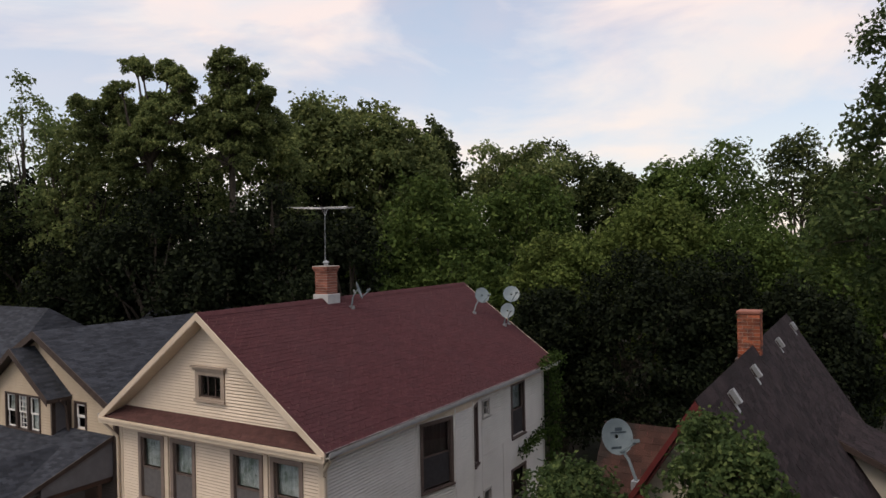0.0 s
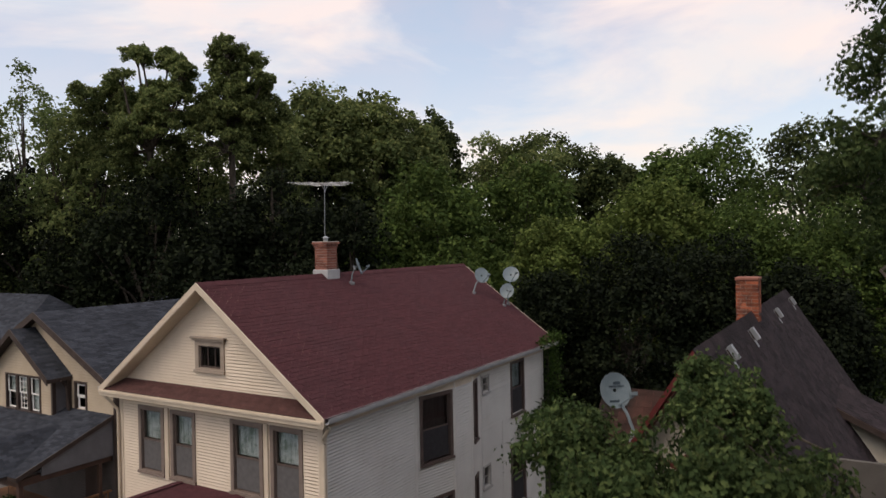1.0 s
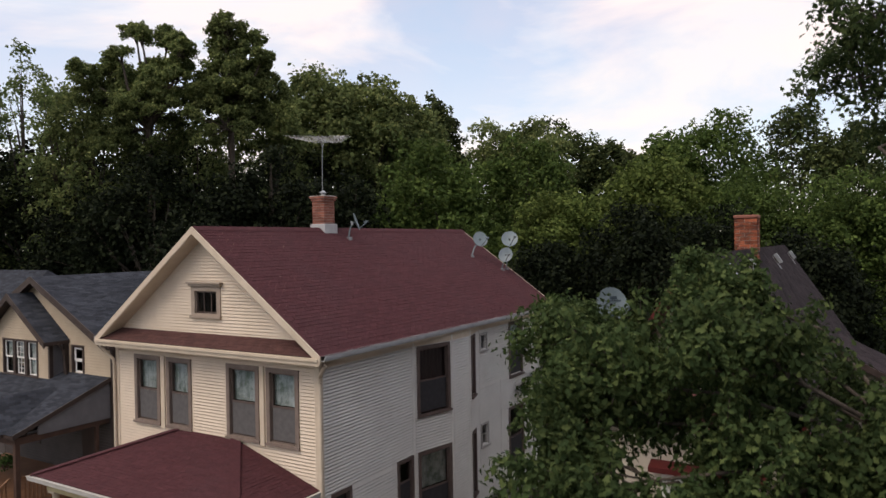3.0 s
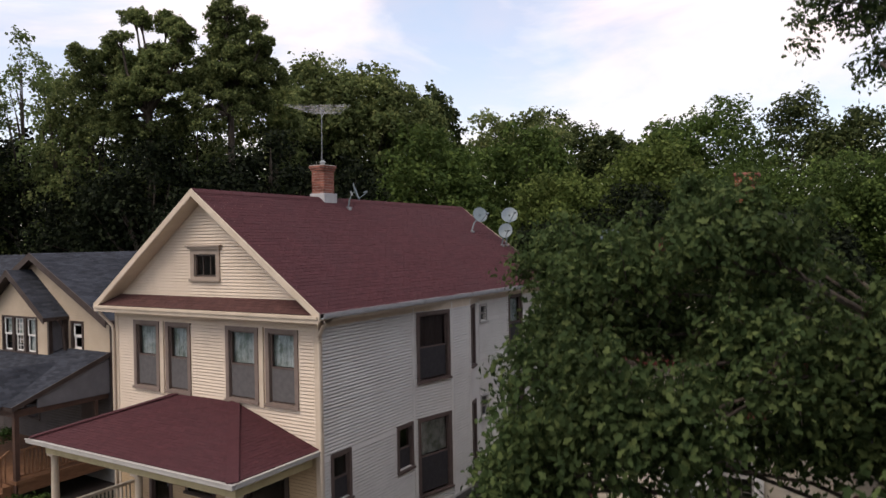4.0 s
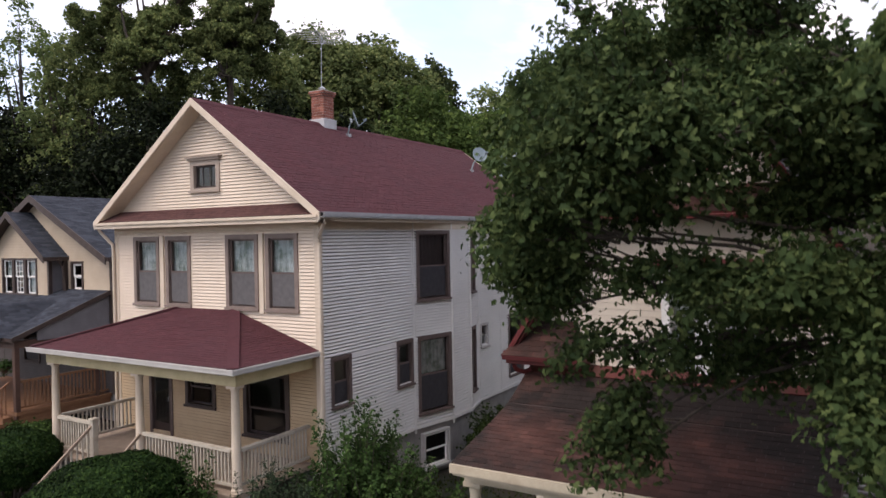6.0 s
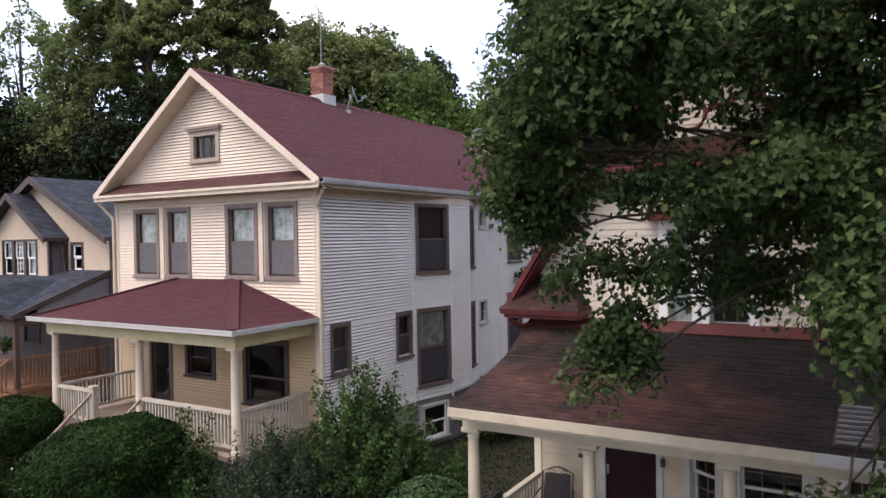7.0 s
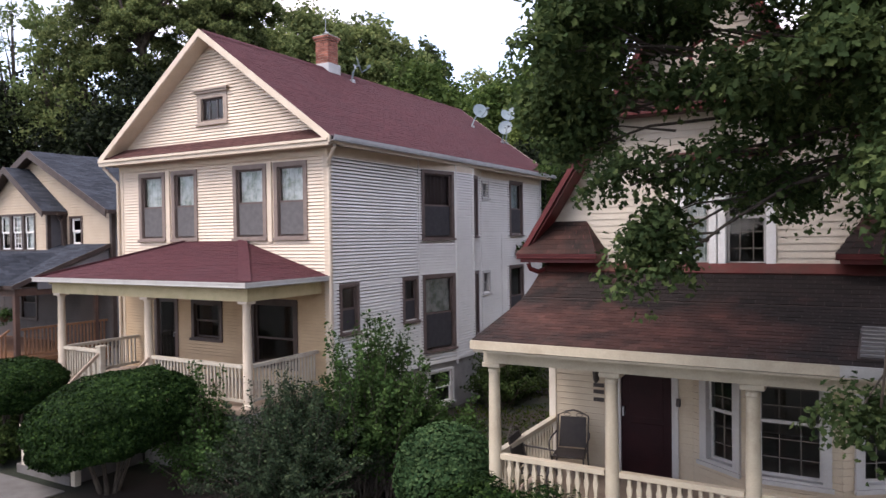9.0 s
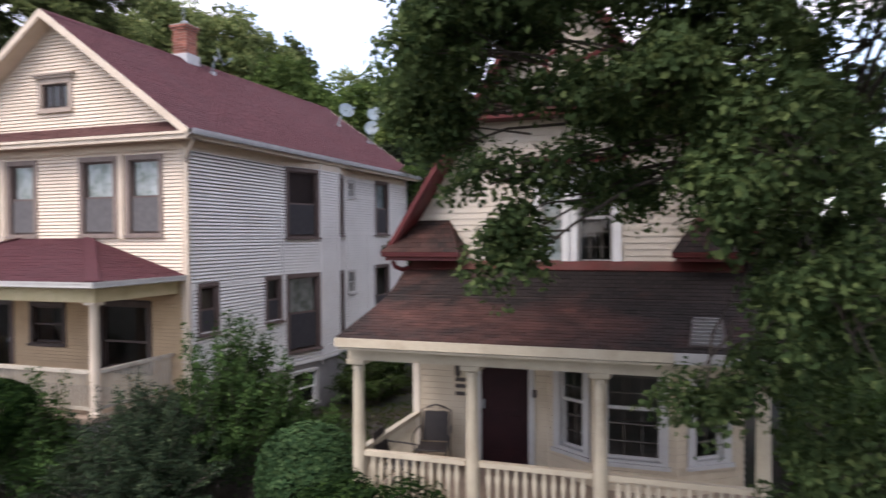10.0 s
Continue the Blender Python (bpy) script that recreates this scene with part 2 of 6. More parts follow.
DOORBROWN = surf("dark_door", (0.030, 0.020, 0.017), (0.045, 0.03, 0.025), 3, 0.35, 0.0, 60)
DISHGREY = surf("dish_enamel", (0.115, 0.145, 0.16), (0.15, 0.185, 0.20), 5, 0.4, 0.0, 60)
MARKBLUE = surf("faded_print", (0.045, 0.06, 0.075), (0.06, 0.08, 0.095), 5, 0.5, 0.0, 60)
STEEL = surf("galvanised_steel", (0.24, 0.25, 0.26), (0.36, 0.37, 0.38), 6, 0.45, 0.0, 60, metal=0.6)
BLACKIRON = surf("dark_bronze_iron", (0.035, 0.028, 0.024), (0.06, 0.048, 0.04), 8, 0.5, 0.1, 60)
DARKSCREEN = surf("dark_screen_and_room", (0.026, 0.024, 0.026), (0.040, 0.037, 0.039), 8, 0.8, 0.0, 200)
DARKMESH = surf("bronze_mesh", (0.026, 0.021, 0.019), (0.042, 0.035, 0.031), 8, 0.7, 0.2, 120)
SCREEN = surf("insect_screen", (0.085, 0.080, 0.080), (0.115, 0.108, 0.106), 8, 0.8, 0.0, 200)
CURTAIN = surf("lace_curtain", (0.46, 0.49, 0.50), (0.70, 0.73, 0.74), 5, 0.9, 0.1, 50, stain=(0.26, 0.31, 0.27), stain_scale=3.5, stain_lo=0.46, stain_hi=0.62)
MUNTIN = surf("aged_glazing_bar", (0.11, 0.095, 0.078), (0.16, 0.14, 0.115), 5, 0.7, 0.0, 60)
SHADE = surf("roller_blind", (0.10, 0.075, 0.07), (0.14, 0.105, 0.095), 3, 0.9, 0.0, 60, stretch=(8, 8, 1))
LATH = surf("bare_grey_lath", (0.13, 0.12, 0.115), (0.22, 0.21, 0.20), 5, 0.8, 0.2, 60)
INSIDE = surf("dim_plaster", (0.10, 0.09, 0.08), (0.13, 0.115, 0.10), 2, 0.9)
BARK = surf("oak_bark", (0.035, 0.028, 0.022), (0.085, 0.068, 0.052), 5, 0.9, 0.8, 40, stretch=(2, 2, 0.6))
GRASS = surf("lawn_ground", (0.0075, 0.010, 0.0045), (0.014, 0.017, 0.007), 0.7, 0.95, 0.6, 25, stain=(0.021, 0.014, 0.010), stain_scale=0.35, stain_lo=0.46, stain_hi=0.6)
BLADES = leafy("grass_blades", (0.020, 0.030, 0.007), (0.034, 0.048, 0.010), (0.054, 0.060, 0.015), 0.2)
OAKLEAF = leafy("oak_leaf", (0.028, 0.046, 0.017), (0.049, 0.072, 0.025), (0.096, 0.122, 0.042), 0.36, 0.8)
FARDARK = leafy("dark_oak_foliage", (0.022, 0.032, 0.012), (0.047, 0.062, 0.022), (0.108, 0.124, 0.043), 0.28, 0.25)
# Near-black leaf colour paints in the shade deep in the wood.
FARSHADE = leafy("shaded_wood_foliage", (0.0045, 0.007, 0.0035), (0.009, 0.013, 0.006), (0.021, 0.027, 0.0115), 0.15, 0.25)
FAROLIVE = leafy("olive_oak_foliage", (0.066, 0.088, 0.034), (0.124, 0.154, 0.056), (0.23, 0.25, 0.095), 0.48, 0.25)
FARPALE = leafy("pale_foliage", (0.072, 0.100, 0.036), (0.105, 0.138, 0.050), (0.165, 0.195, 0.070), 0.4, 0.25)
FARGREEN = leafy("mid_green_foliage", (0.038, 0.061, 0.016), (0.063, 0.096, 0.025), (0.117, 0.158, 0.040), 0.32, 0.25)
FARLIME = leafy("yellow_green_foliage", (0.050, 0.072, 0.018), (0.082, 0.111, 0.028), (0.152, 0.183, 0.050), 0.38, 0.25)
YEW = leafy("yew_needles", (0.005, 0.013, 0.003), (0.010, 0.022, 0.0045), (0.028, 0.050, 0.010), 0.1, 1.2)
SHRUB = leafy("shrub_leaf", (0.018, 0.030, 0.008), (0.029, 0.046, 0.012), (0.062, 0.082, 0.022), 0.2, 0.8)
GREYLEAF = leafy("grey_green_leaf", (0.014, 0.023, 0.012), (0.024, 0.037, 0.019), (0.056, 0.074, 0.036), 0.2, 0.8)
LILAC = leafy("broad_shrub_leaf", (0.023, 0.044, 0.012), (0.037, 0.066, 0.018), (0.068, 0.108, 0.030), 0.25, 0.8)
HEDGE = leafy("hedge_leaf", (0.018, 0.038, 0.015), (0.032, 0.060, 0.022), (0.062, 0.096, 0.036), 0.2, 0.9)
VINE = leafy("ivy_leaf", (0.020, 0.036, 0.009), (0.034, 0.058, 0.013), (0.062, 0.095, 0.022), 0.2, 0.8)
GLASS = glazing("window_glass", (0.80, 0.84, 0.84))


# ---- mesh tools ----
class Shape:
    """Gathers corners and faces; part() turns it into one mesh."""

    def __init__(self):
        self.v, self.f = [], []

    def add(self, pts, faces):
        k = len(self.v)
        self.v += [tuple(p) for p in pts]
        self.f += [tuple(i + k for i in f) for f in faces]
        return self

    def hexa(self, p):
        return self.add(p, [(3, 2, 1, 0), (4, 5, 6, 7), (0, 1, 5, 4), (1, 2, 6, 5), (2, 3, 7, 6), (3, 0, 4, 7)])

    def box(self, x0, x1, y0, y1, z0, z1, b=0.0):
        if b <= 0:
            return self.hexa([(x0, y0, z0), (x1, y0, z0), (x1, y1, z0), (x0, y1, z0), (x0, y0, z1), (x1, y0, z1), (x1, y1, z1), (x0, y1, z1)])
        rings = []
        for z, c in ((z0, b), (z0 + b, 0), (z1 - b, 0), (z1, b)):
            e = b
            rings.append([(x0 + c + e * (c == 0), y0 + c, z), (x1 - c - e * (c == 0), y0 + c, z), (x1 - c, y0 + c + e * (c == 0), z), (x1 - c, y1 - c - e * (c == 0), z),
                          (x1 - c - e * (c == 0), y1 - c, z), (x0 + c + e * (c == 0), y1 - c, z), (x0 + c, y1 - c - e * (c == 0), z), (x0 + c, y0 + c + e * (c == 0), z)])
        pts = [p for r in rings for p in r]
        faces = [tuple(range(7, -1, -1)), tuple(range(24, 32))]
        for r in range(3):
            faces += [(r * 8 + i, r * 8 + (i + 1) % 8, r * 8 + 8 + (i + 1) % 8, r * 8 + 8 + i) for i in range(8)]
        return self.add(pts, faces)

    def slab(self, a, b, c, d, t):
        """A slab under the quad a b c d, t thick along z."""
        low = [(p[0], p[1], p[2] - t) for p in (a, b, c, d)]
        return self.hexa(low + [a, b, c, d])

    def prism(self, pts, off):
        n = len(pts)
        two = [tuple(np.add(p, off)) for p in pts]
        return self.add(list(pts) + two, [tuple(range(n - 1, -1, -1)), tuple(range(n, 2 * n))] + [(i, (i + 1) % n, n + (i + 1) % n, n + i) for i in range(n)])

    def tube(self, path, r, n=8, r1=None):
        path = [Vector(p) for p in path]
        r1 = r if r1 is None else r1
        pts = []
        for i, p in enumerate(path):
            way = (path[min(i + 1, len(path) - 1)] - path[max(i - 1, 0)]).normalized()
            side = way.cross(Vector((0, 0, 1)) if abs(way.z) < 0.9 else Vector((1, 0, 0))).normalized()
            up = side.cross(way)
            rad = r + (r1 - r) * i / (len(path) - 1)
            pts += [tuple(p + rad * (math.cos(2 * math.pi * j / n) * side + math.sin(2 * math.pi * j / n) * up)) for j in range(n)]
        faces = [tuple(range(n)), tuple(range(len(pts) - 1, len(pts) - n - 1, -1))]
        for i in range(len(path) - 1):
            faces += [(i * n + j, i * n + n + j, i * n + n + (j + 1) % n, i * n + (j + 1) % n) for j in range(n)]
        return self.add(pts, faces)

    def lathe(self, x, y, prof, n=14):
        pts = [(x + r * math.cos(2 * math.pi * j / n), y + r * math.sin(2 * math.pi * j / n), z) for r, z in prof for j in range(n)]
        faces = [tuple(range(n - 1, -1, -1)), tuple(range(len(pts) - n, len(pts)))]
        for i in range(len(prof) - 1):
            faces += [(i * n + j, i * n + (j + 1) % n, i * n + n + (j + 1) % n, i * n + n + j) for j in range(n)]
        return self.add(pts, faces)

    def bar(self, p, q, w, h):
        """A square bar from p to q, w wide and h high."""
        p, q = Vector(p), Vector(q)
        way = (q - p).normalized()
        side = way.cross(Vector((0, 0, 1)) if abs(way.z) < 0.95 else Vector((0, 1, 0))).normalized() * (w / 2)
        up = side.cross(way).normalized() * (h / 2)
        return self.hexa([tuple(e + s * side + u * up) for e in (p, q) for s, u in ((-1, -1), (1, -1), (1, 1), (-1, 1))])


def mesh_of(name, shape, mat, smooth=False):
    me = bpy.data.meshes.new(name)
    me.from_pydata(shape.v, [], shape.f)
    me.materials.append(mat)
    if smooth:
        me.polygons.foreach_set("use_smooth", [True] * len(me.polygons))
        try:
            me.set_sharp_from_angle(angle=radians(40))
        except AttributeError:
            pass
    me.update()
    return me


def under(ob, parent):
    ob.parent = parent
    m = Matrix.Identity(4)
    p = parent
    while p is not None:
        m = p.matrix_basis @ m if p.parent is None else p.matrix_parent_inverse @ p.matrix_basis @ m
        p = p.parent
    ob.matrix_parent_inverse = m.inverted()
    return ob


def part(name, shape, mat, parent=None, label="", smooth=False, kind=""):
    ob = new(name, shape if isinstance(shape, bpy.types.Mesh) else mesh_of(name, shape, mat, smooth))
    if parent is not None:
        under(ob, parent)
    return tagged(ob, label, kind=kind)


def thing(name, at, label, category, group=""):
    e = new(name)
    e.empty_display_size = 0.2
    e.location = at
    return tagged(e, label, category, group)


def lone(name, shape, mat, label, category, group="", kind="", smooth=False):
    return tagged(part(name, shape, mat, smooth=smooth), label, category, group, kind)


# ---- building tools ----
def siding(s, org, u, nrm, z0, z1, left, right, holes, expo=0.1, thick=0.15, lip=0.024, pieces=None, groove=0.019, recess=0.02):
    """Lapped boards as the wall itself. left(z), right(z): ends along u; holes: (u0, u1, z0, z1)."""
    zs = [z0 + i * expo for i in range(int((z1 - z0) / expo) + 1)] + [z1]
    cuts = sorted(set([round(z, 4) for z in zs] + [round(h[k], 4) for h in holes for k in (2, 3) if z0 < h[k] < z1]))
    for a, b in zip(cuts, cuts[1:]):
        if b - a < 0.004:
            continue
        m = (a + b) / 2
        fa, fb = ((a - z0) / expo) % 1.0, ((b - z0) / expo) % 1.0
        fa = 0 if fa > 0.98 else fa
        fb = 1 if fb < 0.02 or fb > 0.98 else fb
        oa, ob = lip * (1 - fa), lip * (1 - fb)
        segs, at = [], None
        spans = sorted((h[0], h[1]) for h in holes if h[2] < m < h[3])
        lo, hi = left(m), right(m)
        pos, first = lo, True
        for h0, h1 in spans:
            if h0 > pos:
                segs.append((pos, h0))
            pos = max(pos, h1)
        if hi > pos:
            segs.append((pos, hi))
        for p, q in segs:
            pa, pb = (left(a), left(b)) if p == lo else (p, p)
            qa, qb = (right(a), right(b)) if q == hi else (q, q)
            if qa - pa < 0.005 and qb - pb < 0.005:
                continue
            w = lambda uu, o, z: (org[0] + u[0] * uu + nrm[0] * o, org[1] + u[1] * uu + nrm[1] * o, z)
            one = s if pieces is None else Shape()
            if fb == 1 and b - a > 0.04:
                one.hexa([w(pa, -recess, a), w(qa, -recess, a), w(qa, -thick, a), w(pa, -thick, a), w(pb, -recess, b), w(qb, -recess, b), w(qb, -thick, b), w(pb, -thick, b)])
                g, k = b - groove, groove / (b - a)
                gp, gq, go = pb + (pa - pb) * k, qb + (qa - qb) * k, ob + (oa - ob) * k
                deep = -recess - 0.01
                one.hexa([w(pa, oa, a), w(qa, oa, a), w(qa, deep, a), w(pa, deep, a), w(gp, go, g), w(gq, go, g), w(gq, deep, g), w(gp, deep, g)])
            else:
                one.hexa([w(pa, oa, a), w(qa, oa, a), w(qa, -thick, a), w(pa, -thick, a), w(pb, ob, b), w(qb, ob, b), w(qb, -thick, b), w(pb, -thick, b)])
            if pieces is not None:
                pieces.append(one)
    return s


def shingles(s, a, b, c, d, expo=0.14, tab=0.32, lift=0.011, seed=1):
    """Rows of overlapping tabs on the quad a (eave, left), b (eave, right), c (top, right), d (top, left)."""
    rng = random.Random(seed)
    a, b, c, d = map(Vector, (a, b, c, d))
    nrm = (b - a).cross(d - a).normalized()
    rows = max(2, round(((d - a).length + (c - b).length) / 2 / expo))
    for i in range(rows):
        v0, v1 = i / rows, min(1.0, (i + 1.25) / rows)
        l0, l1, r0, r1 = a.lerp(d, v0), a.lerp(d, v1), b.lerp(c, v0), b.lerp(c, v1)
        length = (r0 - l0).length
        if length < 0.03:
            continue
        n = max(1, round(length / tab))
        cuts = [0.0] + [min(0.999, max(0.001, (k + (0.5 if i % 2 else 0.0) + rng.uniform(-0.06, 0.06)) / n)) for k in range(0 if i % 2 else 1, n)] + [1.0]
        for p, q in zip(cuts, cuts[1:]):
            if q - p < 0.002:
                continue
            g = 0.004 / length
            up0 = nrm * (lift + rng.uniform(-0.004, 0.003))
            up1 = nrm * 0.004
            e0, e1, e2, e3 = l0.lerp(r0, p + g), l0.lerp(r0, q - g), l1.lerp(r1, q - g), l1.lerp(r1, p + g)
            s.add([tuple(e0), tuple(e1), tuple(e0 + up0), tuple(e1 + up0), tuple(e2 + up1), tuple(e3 + up1)], [(0, 1, 3, 2), (2, 3, 4, 5), (0, 2, 5), (1, 4, 3)])
    return s


def roof_plane(parent, a, b, c, d, mat, seed=1, thick=0.12, expo=0.125, tab=0.30, under_mat=None):
    deck = part("roof_deck", Shape().slab(a, b, c, d, thick), under_mat or DARKTRIM, parent)
    return part("shingles", shingles(Shape(), a, b, c, d, expo, tab, seed=seed), mat, parent, kind="stuff")


def window(parent, org, u, nrm, u0, u1, z0, z1, trim=0.10, trim_mat=None, sash_mat=None, split=0.5, cover="", grid=(0, 0), sill=True, cap=0.0, label="", screen=True, bar=0.006, sash=0.045):
    """A double-hung window in a wall's opening: casing, two sashes, panes; u0..z1 is the casing's outside."""
    trim_mat, sash_mat = trim_mat or BROWN, sash_mat or BROWN
    P = lambda uu, o, z: (org[0] + u[0] * uu + nrm[0] * o, org[1] + u[1] * uu + nrm[1] * o, z)

    def block(s, a, b, o0, o1, za, zb):
        return s.hexa([P(a, o1, za), P(b, o1, za), P(b, o0, za), P(a, o0, za), P(a, o1, zb), P(b, o1, zb), P(b, o0, zb), P(a, o0, zb)])

    s = Shape()
    block(s, u0, u0 + trim, -0.16, 0.045, z0, z1)
    block(s, u1 - trim, u1, -0.16, 0.045, z0, z1)
    block(s, u0 + trim, u1 - trim, -0.16, 0.045, z1 - trim, z1)
    block(s, u0 + trim, u1 - trim, -0.16, 0.045, z0, z0 + trim * 0.8)
    w = part("window", s, trim_mat, parent, label)
    if sill:
        part("sill", block(Shape(), u0 - 0.03, u1 + 0.03, 0.045, 0.085, z0 - 0.01, z0 + 0.05), trim_mat, w)
    if cap:
        part("head_moulding", block(block(Shape(), u0 - 0.05, u1 + 0.05, 0.0, 0.10, z1, z1 + cap * 0.6), u0 - 0.09, u1 + 0.09, 0.0, 0.14, z1 + cap * 0.6, z1 + cap), trim_mat, w)
    a, b, c, d = u0 + trim, u1 - trim, z0 + trim * 0.8, z1 - trim
    m = c + (d - c) * (split or 0.5)
    f = sash
    for name, lo, hi, o in ((("fixed_sash", c, d, -0.03),) if split is None else (("lower_sash", c, m + 0.02, -0.065), ("upper_sash", m - 0.02, d, -0.03))):
        s = Shape()
        block(s, a, a + f, o - 0.035, o, lo, hi)
        block(s, b - f, b, o - 0.035, o, lo, hi)
        block(s, a + f, b - f, o - 0.035, o, lo, lo + f)
        block(s, a + f, b - f, o - 0.035, o, hi - f, hi)
        t = Shape()
        for k in range(1, grid[0]):
            x = a + (b - a) * k / grid[0]
            block(t, x - bar, x + bar, o - 0.02, o - 0.004, lo + f, hi - f)
        for k in range(1, grid[1]):
            z = lo + (hi - lo) * k / grid[1]
            block(t, a + f, b - f, o - 0.02, o - 0.004, z - bar, z + bar)
        part(name, s, sash_mat, w)
        if t.f:
            part("muntin", t, MUNTIN if sash_mat is OFFWHITE else sash_mat, w)
        g = part("pane", Shape().add([P(a + f, o - 0.022, lo + f), P(b - f, o - 0.022, lo + f), P(b - f, o - 0.022, hi - f), P(a + f, o - 0.022, hi - f)], [(0, 1, 2, 3)]), GLASS, w)
        g.visible_shadow = False
    if screen:
        part("insect_screen", block(Shape(), a + f, b - f, -0.022, -0.018, c + f, m - 0.02), SCREEN if trim_mat is MIDTAUPE else DARKSCREEN, w, "dark mesh screen on the lower half")
    if cover:
        s = Shape()
        n, lo, hi = 28, (m + 0.02 if cover == "half" else c + 0.02), d - 0.01
        pts = []
        for i in range(n + 1):
            uu = a + (b - a) * i / n
            o = -0.15 - 0.012 * math.sin(i * 1.7) - 0.006 * math.sin(i * 0.8)
            pts += [P(uu, o, lo), P(uu, o, hi)]
        s.add(pts, [(2 * i, 2 * i + 2, 2 * i + 3, 2 * i + 1) for i in range(n)])
        part("blind" if cover == "blind" else "curtain", s, SHADE if cover == "blind" else CURTAIN, w, "dark drawn blind" if cover == "blind" else "pale lace curtain")
    return w


def hole(u0, u1, z0, z1, trim=0.08):
    return (u0 + trim, u1 - trim, z0 + trim, z1 - trim)


def dish(parent_name, at, foot, radius, facing, label, marks=False):
    """A satellite dish on a bent mast: reflector, arm, receiver, mast, foot plate."""
    e = thing(parent_name, foot, label, "satellite dish", "dishes on the roofs")
    f = Vector(facing).normalized()
    side = f.cross(Vector((0, 0, 1))).normalized()
    up = side.cross(f)
    c = Vector(at)
    s = Shape()
    rings, n = 5, 24
    pts = [tuple(c)]
    for k in (0, 1):
        for r in range(1, rings + 1):
            q = r / rings
            for j in range(n):
                t = 2 * math.pi * j / n
                pts.append(tuple(c + f * (0.16 * radius * q * q - k * 0.012) + radius * q * (math.cos(t) * side * 0.94 + math.sin(t) * up * 1.04)))
    faces = []
    for k in (0, 1):
        o = 1 + k * rings * n
        for j in range(n):
            tri = (0, o + j, o + (j + 1) % n)
            faces.append(tri if k == 0 else tri[::-1])
            for r in range(rings - 1):
                quad = (o + r * n + j, o + r * n + n + j, o + r * n + n + (j + 1) % n, o + r * n + (j + 1) % n)
                faces.append(quad if k == 0 else quad[::-1])
    o0, o1 = 1 + (rings - 1) * n, 1 + rings * n + (rings - 1) * n
    faces += [(o0 + j, o1 + j, o1 + (j + 1) % n, o0 + (j + 1) % n) for j in range(n)]
    part("reflector", s.add(pts, faces), DISHGREY, e, smooth=True)
    if marks:
        for a, b, h, k in ((-0.10, 0.02, 0.42, 0.05), (-0.16, 0.10, 0.24, 0.02), (-0.05, 0.12, -0.62, 0.035)):
            p, q = (c + up * radius * h + side * w_ + f * (0.16 * radius * (h * h + (w_ / radius) ** 2) + 0.006) for w_ in (a, b))
            part("printed_mark", Shape().bar(p, q, 0.004, k), MARKBLUE, e)
    low = c - up * radius * 0.9
    tip = c + f * radius * 1.2 - up * radius * 0.45 - side * radius * 0.6
    part("arm", Shape().bar(low, tip, 0.022, 0.026), DISHGREY, e)
    part("receiver", Shape().bar(tip - f * 0.06 + up * 0.03, tip + f * 0.03 + up * 0.03, 0.11, 0.055).bar(tip - f * 0.10 + up * 0.03, tip - f * 0.06 + up * 0.03, 0.05, 0.05), DISHGREY, e)
    part("bracket", Shape().bar(c - f * 0.12 - up * 0.07, c - f * 0.12 + up * 0.07, 0.12, 0.05), STEEL, e)
    back = c - f * 0.10
    part("mast", Shape().tube([Vector(foot), Vector(foot) + (back - Vector(foot)) * 0.35 + Vector((0, 0, 0.10)), back, c], 0.024, 8), DISHGREY, e, smooth=True)
    part("foot_plate", Shape().box(foot[0] - 0.08, foot[0] + 0.08, foot[1] - 0.07, foot[1] + 0.07, foot[2] - 0.10, foot[2] + 0.03), STEEL, e)
    return e


def baluster_row(parent, p, q, z0, z1, step, mat, profile="square", w=0.04):
    """Top and bottom rails from p to q with balusters between, each an object on one mesh."""
    p, q = Vector(p), Vector(q)
    L = (q - p).length
    part("top_rail", Shape().bar((p.x, p.y, z1 - 0.035), (q.x, q.y, z1 - 0.035), 0.10, 0.07), mat, parent)
    part("bottom_rail", Shape().bar((p.x, p.y, z0 + 0.03), (q.x, q.y, z0 + 0.03), 0.06, 0.06), mat, parent)
    h0, h1 = z0 + 0.06, z1 - 0.07
    if profile == "square":
        me = mesh_of("baluster", Shape().box(-w / 2, w / 2, -w / 2, w / 2, h0, h1), mat)
    else:
        t = h1 - h0
        prof = ((0, 1.0), (0.12, 1.0), (0.2, 0.5), (0.55, 0.75), (0.70, 1.25), (0.78, 1.25), (0.84, 0.8), (1.0, 0.8))
        edge = [(w * k / 2, h0 + q * t) for q, k in prof]
        s = Shape().prism([(x, -w * 0.42, z) for x, z in edge] + [(-x, -w * 0.42, z) for x, z in edge[::-1]], (0, w * 0.84, 0))
        me = mesh_of("baluster", s, mat)
    n = max(1, round(L / step))
    for i in range(1, n):
        b = new("baluster", me)
        c = p.lerp(q, i / n)
        b.location = (c.x, c.y, 0)
        b.rotation_euler = (0, 0, math.atan2(q.y - p.y, q.x - p.x))
        under(b, parent)


